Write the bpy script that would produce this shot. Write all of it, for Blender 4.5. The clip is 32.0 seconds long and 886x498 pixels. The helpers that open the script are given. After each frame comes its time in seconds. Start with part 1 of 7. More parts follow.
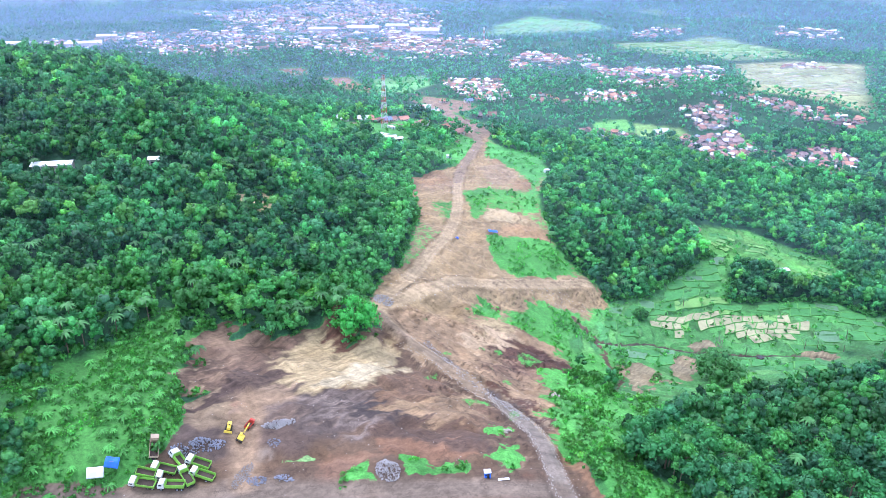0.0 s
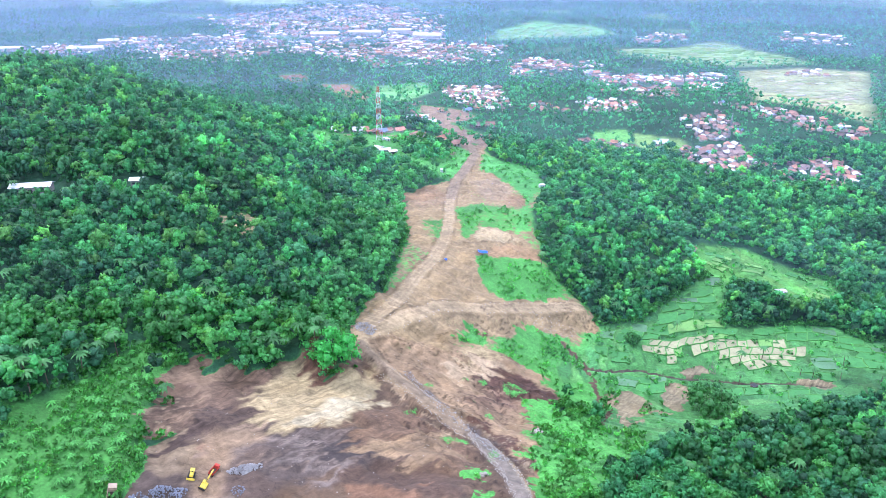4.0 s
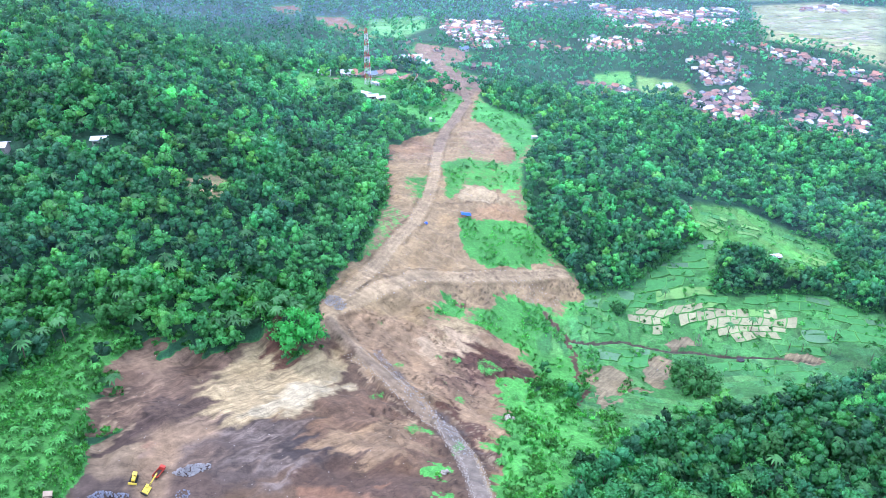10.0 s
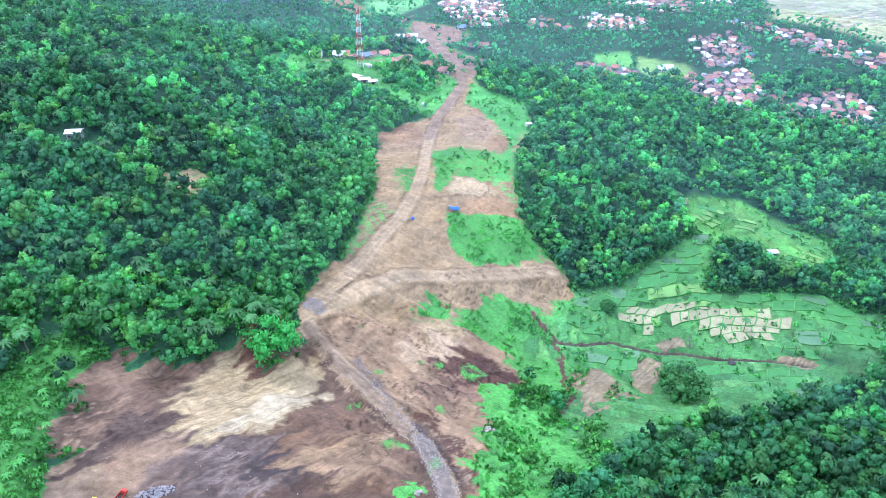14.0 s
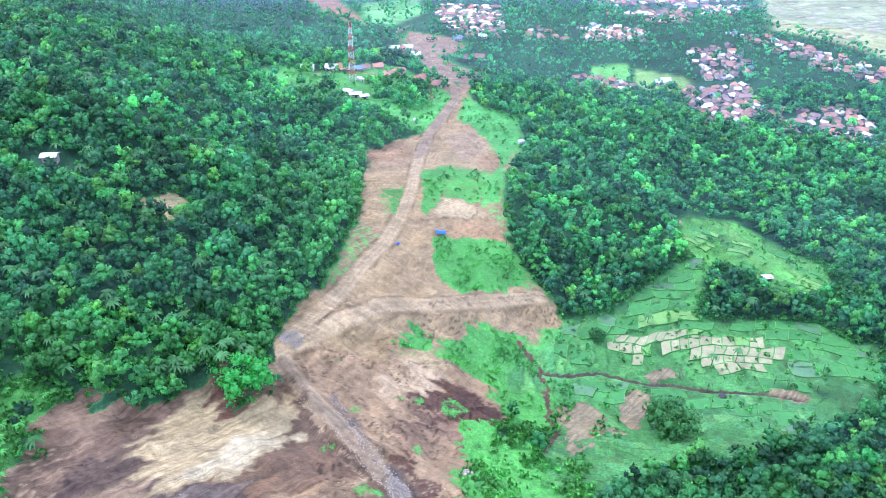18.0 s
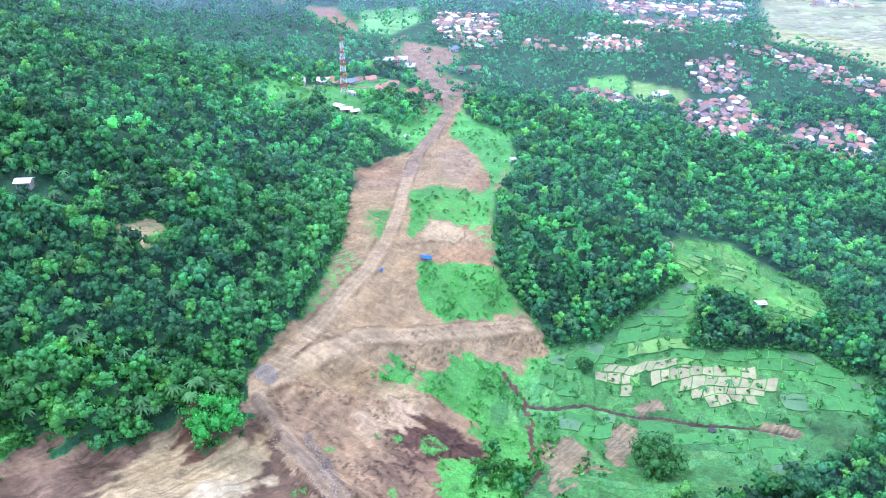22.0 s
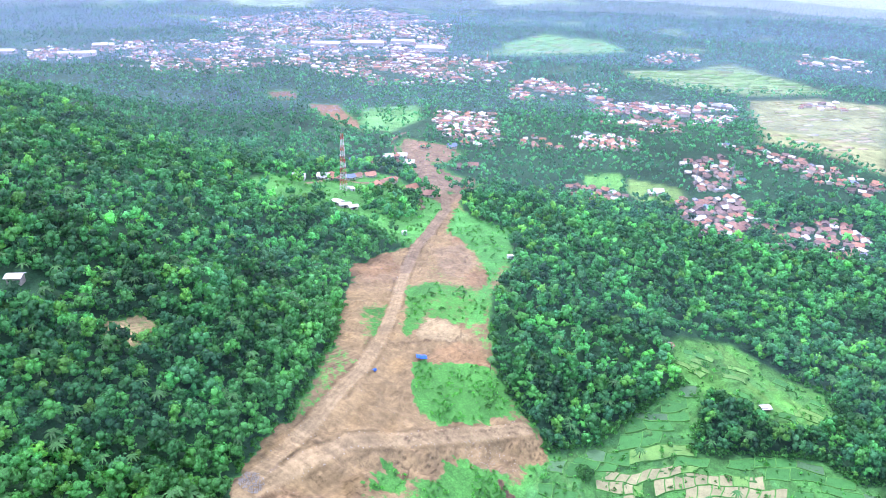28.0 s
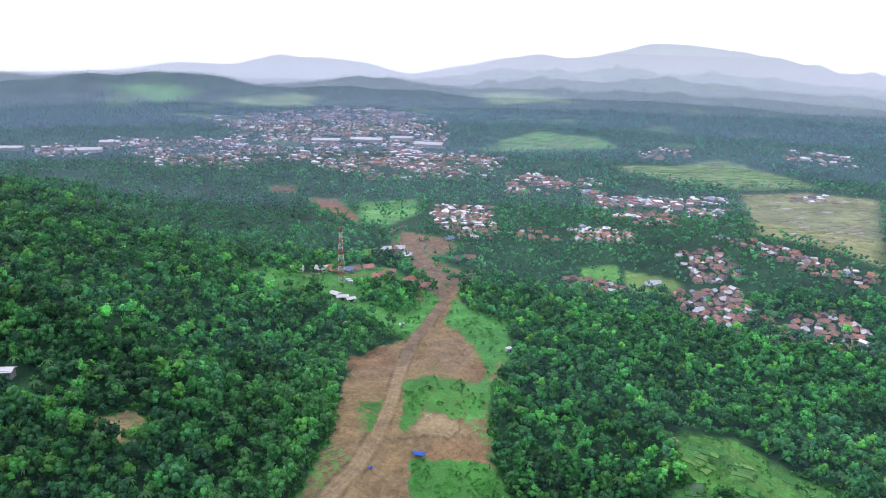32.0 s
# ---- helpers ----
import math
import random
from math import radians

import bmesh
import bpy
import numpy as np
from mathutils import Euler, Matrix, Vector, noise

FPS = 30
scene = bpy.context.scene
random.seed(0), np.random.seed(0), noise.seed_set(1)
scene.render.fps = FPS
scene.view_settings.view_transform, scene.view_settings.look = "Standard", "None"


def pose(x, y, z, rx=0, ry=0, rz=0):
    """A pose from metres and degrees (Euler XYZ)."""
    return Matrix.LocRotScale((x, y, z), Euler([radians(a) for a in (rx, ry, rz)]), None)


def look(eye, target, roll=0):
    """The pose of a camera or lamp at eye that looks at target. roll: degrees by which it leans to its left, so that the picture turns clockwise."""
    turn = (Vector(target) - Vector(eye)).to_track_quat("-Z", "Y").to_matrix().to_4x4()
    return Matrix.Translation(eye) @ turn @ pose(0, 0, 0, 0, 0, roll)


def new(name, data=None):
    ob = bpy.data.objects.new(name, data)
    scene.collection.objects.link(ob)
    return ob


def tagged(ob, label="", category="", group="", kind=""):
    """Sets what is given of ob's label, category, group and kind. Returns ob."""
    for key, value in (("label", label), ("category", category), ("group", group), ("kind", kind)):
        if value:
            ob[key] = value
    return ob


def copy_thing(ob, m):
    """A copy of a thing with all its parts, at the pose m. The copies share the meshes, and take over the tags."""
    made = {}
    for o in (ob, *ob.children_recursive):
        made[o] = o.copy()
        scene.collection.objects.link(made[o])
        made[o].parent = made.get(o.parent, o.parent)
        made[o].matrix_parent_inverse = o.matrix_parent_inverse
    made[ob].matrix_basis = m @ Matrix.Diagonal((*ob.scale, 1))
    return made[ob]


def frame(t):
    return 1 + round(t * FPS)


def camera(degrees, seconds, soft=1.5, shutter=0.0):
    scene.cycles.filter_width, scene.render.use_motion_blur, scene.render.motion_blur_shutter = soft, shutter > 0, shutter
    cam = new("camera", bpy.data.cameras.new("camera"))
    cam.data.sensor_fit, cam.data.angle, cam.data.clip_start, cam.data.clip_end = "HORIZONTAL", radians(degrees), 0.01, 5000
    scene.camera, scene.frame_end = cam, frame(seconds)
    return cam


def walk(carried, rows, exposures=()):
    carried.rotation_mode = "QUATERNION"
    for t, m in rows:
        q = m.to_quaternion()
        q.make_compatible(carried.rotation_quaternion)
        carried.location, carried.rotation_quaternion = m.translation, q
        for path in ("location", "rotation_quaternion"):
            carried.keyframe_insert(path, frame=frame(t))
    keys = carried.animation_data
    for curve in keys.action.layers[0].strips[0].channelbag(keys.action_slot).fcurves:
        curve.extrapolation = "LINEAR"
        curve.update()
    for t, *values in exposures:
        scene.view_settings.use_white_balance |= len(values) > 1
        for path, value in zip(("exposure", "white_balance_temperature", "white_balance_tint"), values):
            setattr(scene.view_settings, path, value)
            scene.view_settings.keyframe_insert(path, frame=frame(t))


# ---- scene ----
cam = camera(63.9, 32.0, soft=0.65)
PATH = [
    (0, (0.0, 0.0, 150.0), (0.0, 1.825, 149.182), -0.1),
    (1, (2.566, 2.363, 152.107), (2.562, 4.189, 151.291), -0.0),
    (2, (5.421, 6.073, 153.958), (5.412, 7.899, 153.142), -0.1),
    (3, (8.012, 8.977, 156.146), (7.999, 10.803, 155.33), -0.1),
    (6, (15.349, 21.03, 161.316), (15.327, 22.857, 160.501), 0.0),
    (7, (17.699, 24.315, 163.463), (17.674, 26.131, 162.626), 0.1),
    (8, (20.285, 28.91, 164.39), (20.258, 30.703, 163.504), 0.2),
    (9, (22.332, 33.26, 166.237), (22.305, 35.024, 165.294), 0.3),
    (10, (24.469, 36.899, 167.854), (24.44, 38.636, 166.864), 0.3),
    (11, (26.799, 40.483, 169.377), (26.767, 42.185, 168.327), 0.2),
    (12, (28.662, 44.926, 170.95), (28.63, 46.624, 169.893), 0.5),
    (13, (30.843, 48.97, 173.193), (30.809, 50.666, 172.134), 0.5),
    (14, (33.115, 52.546, 174.664), (33.079, 54.243, 173.606), 0.5),
    (17, (40.061, 63.478, 179.283), (40.018, 65.177, 178.23), 0.6),
    (18, (41.962, 67.15, 181.117), (41.919, 68.85, 180.064), 0.7),
    (19, (44.111, 71.12, 182.521), (44.067, 72.821, 181.47), 0.8),
    (20, (46.177, 74.723, 184.758), (46.131, 76.422, 183.705), 0.8),
    (21, (48.634, 78.474, 186.357), (48.586, 80.174, 185.305), 0.8),
    (22, (51.267, 81.92, 188.151), (51.215, 83.622, 187.101), 0.8),
    (23, (52.609, 84.857, 189.198), (52.556, 86.572, 188.171), 0.9),
    (24, (52.761, 87.872, 189.494), (52.707, 89.608, 188.503), 1.0),
    (25, (52.846, 88.146, 189.728), (52.79, 89.906, 188.78), 1.2),
    (28, (52.215, 88.454, 190.149), (52.159, 90.275, 189.322), 1.4),
    (29, (52.295, 88.472, 190.157), (52.239, 90.31, 189.369), 1.4),
    (30, (52.457, 88.23, 190.24), (52.401, 90.084, 189.493), 1.4),
    (31, (51.786, 88.734, 190.127), (51.731, 90.618, 189.458), 1.3),
    (32, (52.144, 88.735, 189.867), (52.086, 90.647, 189.283), 1.3),
]
walk(cam, [(t, look(eye, target, roll)) for t, eye, target, roll in PATH],
     exposures=[(0, 0.72, 5550, 26), (6, 0.72, 5550, 25), (10, 0.71, 5350, 25), (21, 0.71, 5350, 26), (24, 0.74, 5450, 29), (28, 0.72, 5900, 29), (29, 0.68, 5900, 29), (30, 0.54, 6050, 24), (30.5, 0.3, 6150, 23), (31, -0.06, 6250, 22), (32, -0.44, 6350, 22)])

# ---- world, sun, exposure ----
world = bpy.data.worlds.new("overcast")
scene.world = world
world.use_nodes = True
wn = world.node_tree.nodes
wl = world.node_tree.links
wn.clear()
sky = wn.new("ShaderNodeTexSky")
sky.sky_type = "NISHITA"
sky.sun_disc = False
sky.sun_elevation = radians(58)
sky.sun_rotation = radians(-50)
sky.dust_density = 4.0
sky.air_density = 1.2
sky_low = wn.new("ShaderNodeMixRGB")
sky_low.inputs[0].default_value = 0.72
sky_low.inputs[2].default_value = (10.8, 11.8, 13.6, 1)
sky_back = wn.new("ShaderNodeBackground")
sky_back.inputs[1].default_value = 0.13
sky_out = wn.new("ShaderNodeOutputWorld")
wl.new(sky.outputs[0], sky_low.inputs[1])
wl.new(sky_low.outputs[0], sky_back.inputs[0])
wl.new(sky_back.outputs[0], sky_out.inputs[0])

sun_data = bpy.data.lights.new("sun", "SUN")
sun_data.energy = 1.5
sun_data.angle = radians(10)
sun_data.color = (1.0, 0.97, 0.92)
sun = new("sun", sun_data)
# the sun stands behind and to one side of the camera, 58 degrees up
sun_way = Vector((math.sin(radians(-50)) * math.cos(radians(58)), math.cos(radians(-50)) * math.cos(radians(58)), math.sin(radians(58))))
sun.matrix_world = look(sun_way * 3000, (0, 300, 0))

rng = np.random.default_rng(7)


# ---- materials ----
def nodes_of(name):
    m = bpy.data.materials.new(name)
    m.use_nodes = True
    n, l = m.node_tree.nodes, m.node_tree.links
    return m, n, l, n["Principled BSDF"]


def mat(name, color, rough=0.8, metal=0.0, grain=3.0, vary=0.25, bump=0.15, spec=0.3):
    """A surface with grain at two scales and a fine relief."""
    m, n, l, p = nodes_of(name)
    geo = n.new("ShaderNodeNewGeometry")
    a = n.new("ShaderNodeTexNoise")
    a.inputs["Scale"].default_value = grain
    a.inputs["Detail"].default_value = 5
    b = n.new("ShaderNodeTexNoise")
    b.inputs["Scale"].default_value = grain * 0.13
    b.inputs["Detail"].default_value = 3
    add = n.new("ShaderNodeMath")
    add.operation = "ADD"
    ramp = n.new("ShaderNodeMapRange")
    ramp.inputs[1].default_value, ramp.inputs[2].default_value = 0.6, 1.4
    ramp.inputs[3].default_value, ramp.inputs[4].default_value = 1 - vary, 1 + vary
    oi = n.new("ShaderNodeObjectInfo")
    orr = n.new("ShaderNodeMapRange")
    orr.inputs[3].default_value, orr.inputs[4].default_value = 1 - vary * 0.5, 1 + vary * 0.5
    mul = n.new("ShaderNodeMath")
    mul.operation = "MULTIPLY"
    mix = n.new("ShaderNodeVectorMath")
    mix.operation = "SCALE"
    mix.inputs[0].default_value = color
    bp = n.new("ShaderNodeBump")
    bp.inputs["Strength"].default_value = bump
    bp.inputs["Distance"].default_value = 0.1
    for t in (a, b):
        l.new(geo.outputs["Position"], t.inputs["Vector"])
    l.new(a.outputs[0], add.inputs[0])
    l.new(b.outputs[0], add.inputs[1])
    l.new(add.outputs[0], ramp.inputs[0])
    l.new(oi.outputs["Random"], orr.inputs[0])
    l.new(ramp.outputs[0], mul.inputs[0])
    l.new(orr.outputs[0], mul.inputs[1])
    l.new(mul.outputs[0], mix.inputs["Scale"])
    l.new(mix.outputs[0], p.inputs["Base Color"])
    l.new(a.outputs[0], bp.inputs["Height"])
    l.new(bp.outputs[0], p.inputs["Normal"])
    p.inputs["Roughness"].default_value = rough
    p.inputs["Metallic"].default_value = metal
    p.inputs["Specular IOR Level"].default_value = spec
    return m


def leaf_mat(name):
    """Foliage: the colour of each tree comes with its leaves, varied leaf by leaf."""
    m, n, l, p = nodes_of(name)
    at = n.new("ShaderNodeAttribute")
    at.attribute_name = "tint"
    geo = n.new("ShaderNodeNewGeometry")
    r = n.new("ShaderNodeMapRange")
    r.inputs[3].default_value, r.inputs[4].default_value = 0.8, 1.2
    no = n.new("ShaderNodeTexNoise")
    no.inputs["Scale"].default_value = 1.7
    no.inputs["Detail"].default_value = 5
    no.inputs["Roughness"].default_value = 0.65
    r2 = n.new("ShaderNodeMapRange")
    r2.inputs[1].default_value, r2.inputs[2].default_value = 0.33, 0.67
    r2.inputs[3].default_value, r2.inputs[4].default_value = 0.62, 1.38
    bp = n.new("ShaderNodeBump")
    bp.inputs["Strength"].default_value, bp.inputs["Distance"].default_value = 0.9, 0.5
    l.new(no.outputs[0], bp.inputs["Height"])
    l.new(bp.outputs[0], p.inputs["Normal"])
    mu = n.new("ShaderNodeMath")
    mu.operation = "MULTIPLY"
    sc = n.new("ShaderNodeVectorMath")
    sc.operation = "SCALE"
    l.new(geo.outputs["Random Per Island"], r.inputs[0])
    l.new(geo.outputs["Position"], no.inputs["Vector"])
    l.new(no.outputs[0], r2.inputs[0])
    l.new(r.outputs[0], mu.inputs[0])
    l.new(r2.outputs[0], mu.inputs[1])
    l.new(at.outputs["Color"], sc.inputs[0])
    l.new(mu.outputs[0], sc.inputs["Scale"])
    l.new(sc.outputs[0], p.inputs["Base Color"])
    p.inputs["Roughness"].default_value = 0.5
    p.inputs["Specular IOR Level"].default_value = 0.35
    # thin leaves let some light through
    thin = n.new("ShaderNodeBsdfTranslucent")
    both = n.new("ShaderNodeMixShader")
    both.inputs[0].default_value = 0.4
    warm = n.new("ShaderNodeVectorMath")
    warm.operation = "MULTIPLY"
    warm.inputs[1].default_value = (1.3, 1.1, 0.7)
    l.new(sc.outputs[0], warm.inputs[0])
    l.new(warm.outputs[0], thin.inputs["Color"])
    l.new(p.outputs[0], both.inputs[1])
    l.new(thin.outputs[0], both.inputs[2])
    l.new(both.outputs[0], n["Material Output"].inputs["Surface"])
    return m


def ground_mat():
    m, n, l, p = nodes_of("open ground")
    soil = n.new("ShaderNodeAttribute")
    soil.attribute_name = "soil"
    green = n.new("ShaderNodeAttribute")
    green.attribute_name = "green"
    geo = n.new("ShaderNodeNewGeometry")

    def noise_at(scale, detail=6, rough=0.6):
        t = n.new("ShaderNodeTexNoise")
        t.inputs["Scale"].default_value, t.inputs["Detail"].default_value, t.inputs["Roughness"].default_value = scale, detail, rough
        l.new(geo.outputs["Position"], t.inputs["Vector"])
        return t.outputs[0]

    def spread(v, lo, hi, a=0.3, b=0.7):
        r = n.new("ShaderNodeMapRange")
        r.inputs[1].default_value, r.inputs[2].default_value, r.inputs[3].default_value, r.inputs[4].default_value = a, b, lo, hi
        l.new(v, r.inputs[0])
        return r.outputs[0]

    def calc(op, x, y):
        c = n.new("ShaderNodeMath")
        c.operation = op
        for i, v in enumerate((x, y)):
            if isinstance(v, (int, float)):
                c.inputs[i].default_value = v
            else:
                l.new(v, c.inputs[i])
        return c.outputs[0]

    def scale(color, k):
        s = n.new("ShaderNodeVectorMath")
        s.operation = "SCALE"
        l.new(color, s.inputs[0])
        l.new(k, s.inputs["Scale"])
        return s.outputs[0]

    fine, mid, broad = noise_at(1.6), noise_at(0.28), noise_at(0.05, 4)

    def drawn(angle, long, wide, bend):
        """Scores that blades, tracks and rain have drawn across the bare slopes in one direction."""
        turn = n.new("ShaderNodeMapping")
        turn.vector_type = "TEXTURE"
        turn.inputs["Rotation"].default_value = (0, 0, radians(angle))
        turn.inputs["Scale"].default_value = (long, wide, 400.0)
        l.new(geo.outputs["Position"], turn.inputs["Vector"])
        t = n.new("ShaderNodeTexNoise")
        t.inputs["Scale"].default_value, t.inputs["Detail"].default_value, t.inputs["Roughness"].default_value, t.inputs["Distortion"].default_value = 1.0, 3.5, 0.55, bend
        l.new(turn.outputs[0], t.inputs["Vector"])
        return t.outputs[0]

    # in the pit they run up towards the knoll; on the slipped slope they fall away to the fields
    sep = n.new("ShaderNodeSeparateXYZ")
    l.new(geo.outputs["Position"], sep.inputs[0])
    slope = green.outputs["Alpha"]
    pit = calc("MULTIPLY", calc("SUBTRACT", 1.0, slope), spread(sep.outputs["Y"], 0.3, 1.0, 196, 212))
    scores = calc("ADD", calc("MULTIPLY", pit, spread(drawn(51, 26.0, 1.3, 0.2), -0.34, 0.34, 0.34, 0.66)), calc("MULTIPLY", slope, calc("MULTIPLY", spread(sep.outputs["Y"], 1.0, 0.35, 330, 380), spread(drawn(-20, 22.0, 2.6, 0.4), -0.18, 0.18, 0.34, 0.66))))
    scores = calc("ADD", scores, calc("MULTIPLY", calc("SUBTRACT", 1.0, slope), spread(drawn(12, 24.0, 1.2, 0.4), -0.12, 0.12, 0.36, 0.64)))
    scores = calc("MULTIPLY", scores, spread(noise_at(0.04, 3), 0.35, 1.25))
    clods = spread(noise_at(0.45, 10, 0.75), 0.8, 1.2, 0.36, 0.64)
    # rills that water has cut: their crevice shade, put into the colour as thin dark lines
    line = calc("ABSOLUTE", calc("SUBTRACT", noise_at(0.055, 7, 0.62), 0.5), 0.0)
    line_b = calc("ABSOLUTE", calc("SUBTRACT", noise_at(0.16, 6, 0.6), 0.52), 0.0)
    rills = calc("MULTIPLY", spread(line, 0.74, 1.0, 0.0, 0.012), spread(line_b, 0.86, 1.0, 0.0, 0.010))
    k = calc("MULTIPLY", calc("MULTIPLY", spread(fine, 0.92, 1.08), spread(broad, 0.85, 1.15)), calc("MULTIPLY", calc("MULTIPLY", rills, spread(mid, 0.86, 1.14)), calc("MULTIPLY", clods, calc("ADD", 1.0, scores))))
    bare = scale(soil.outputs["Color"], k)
    kg = calc("MULTIPLY", calc("MULTIPLY", spread(noise_at(0.9), 0.65, 1.35), spread(noise_at(3.0, 3), 0.7, 1.3)), calc("MULTIPLY", spread(mid, 0.8, 1.2), calc("MULTIPLY", spread(broad, 0.75, 1.25), spread(noise_at(0.012, 7, 0.65), 0.6, 1.4))))
    grown = scale(green.outputs["Color"], kg)
    veg = calc("ADD", soil.outputs["Alpha"], calc("MULTIPLY", calc("SUBTRACT", calc("ADD", calc("MULTIPLY", mid, 0.6), calc("MULTIPLY", fine, 0.4)), 0.5), 1.5))
    mask = spread(veg, 0, 1, 0.42, 0.58)
    mix = n.new("ShaderNodeMixRGB")
    l.new(mask, mix.inputs[0])
    l.new(bare, mix.inputs[1])
    l.new(grown, mix.inputs[2])
    l.new(mix.outputs[0], p.inputs["Base Color"])
    bp = n.new("ShaderNodeBump")
    bp.inputs["Strength"].default_value, bp.inputs["Distance"].default_value = 0.3, 0.4
    l.new(calc("ADD", calc("MULTIPLY", fine, 0.5), mid), bp.inputs["Height"])
    l.new(bp.outputs[0], p.inputs["Normal"])
    p.inputs["Roughness"].default_value = 0.9
    p.inputs["Specular IOR Level"].default_value = 0.3
    return m


def haze_sheet_mat(much, top, tone=(0.70, 0.78, 1.0), glow=0.0):
    """A see-through sheet standing in for haze; it thins out upwards, and can glow."""
    m, n, l, p = nodes_of("haze sheet")
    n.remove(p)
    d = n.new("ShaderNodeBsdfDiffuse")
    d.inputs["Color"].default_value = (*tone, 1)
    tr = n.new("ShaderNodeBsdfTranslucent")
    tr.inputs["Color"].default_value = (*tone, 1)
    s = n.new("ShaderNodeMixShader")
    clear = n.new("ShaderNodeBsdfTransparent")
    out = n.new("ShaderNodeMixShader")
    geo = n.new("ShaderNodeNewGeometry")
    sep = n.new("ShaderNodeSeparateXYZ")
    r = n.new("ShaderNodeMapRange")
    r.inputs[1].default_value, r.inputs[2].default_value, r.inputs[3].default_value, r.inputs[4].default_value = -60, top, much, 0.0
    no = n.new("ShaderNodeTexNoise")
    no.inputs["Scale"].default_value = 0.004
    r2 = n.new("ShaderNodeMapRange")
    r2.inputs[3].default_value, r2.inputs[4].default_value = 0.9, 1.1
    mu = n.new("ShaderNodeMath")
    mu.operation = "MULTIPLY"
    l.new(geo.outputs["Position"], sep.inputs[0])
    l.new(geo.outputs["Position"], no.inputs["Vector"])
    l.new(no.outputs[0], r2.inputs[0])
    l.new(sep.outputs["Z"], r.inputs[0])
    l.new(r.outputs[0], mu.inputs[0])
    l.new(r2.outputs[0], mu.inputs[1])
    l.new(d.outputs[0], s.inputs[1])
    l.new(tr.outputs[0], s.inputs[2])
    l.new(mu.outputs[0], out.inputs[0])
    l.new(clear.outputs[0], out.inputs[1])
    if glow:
        # far sheets glow by themselves, to whiten the haze and the sky behind the last land
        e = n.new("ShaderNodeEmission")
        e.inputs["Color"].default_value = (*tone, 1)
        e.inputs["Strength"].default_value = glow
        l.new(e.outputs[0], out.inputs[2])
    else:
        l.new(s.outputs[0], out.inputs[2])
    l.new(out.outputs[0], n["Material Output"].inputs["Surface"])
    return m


M_GROUND = ground_mat()
M_LEAF = leaf_mat("leaves")
M_BARK = mat("bark", (0.16, 0.12, 0.09), 0.9)

# ---- the lie of the land ----
NEAR_SWELLS = [  # rows from y = 150 in steps of 90, columns from x = -270 in steps of 100, radius 100
    (9.7, 24.2, 27.7, 49.7, 21.2, 19.7),
    (12.8, 17.4, 18.2, 2.9, 16.2, 21.4),
    (8.0, 21.1, 24.2, 8.6, -10.5, -1.0),
    (-0.9, 29.8, 10.1, 24.6, -2.7, 8.4),
    (11.8, 21.4, -8.8, 2.3, 8.5, -6.1),
]
FAR_SWELLS = [  # rows from y = 600 in steps of 190, columns from x = -450 in steps of 190, radius 200
    (-13.0, 37.8, 16.2, 28.5, 6.4, -1.9),
    (78.4, -1.2, 24.1, -12.8, -2.5, 7.9),
    (39.7, -30.9, 29.6, -0.1, 16.2, 14.9),
]
HILLS = [  # x, y, height, radius
    (-450, 450, 131.1, 250),
    (-300, 100, 68.1, 200),
    (500, 300, 18.8, 250),
]

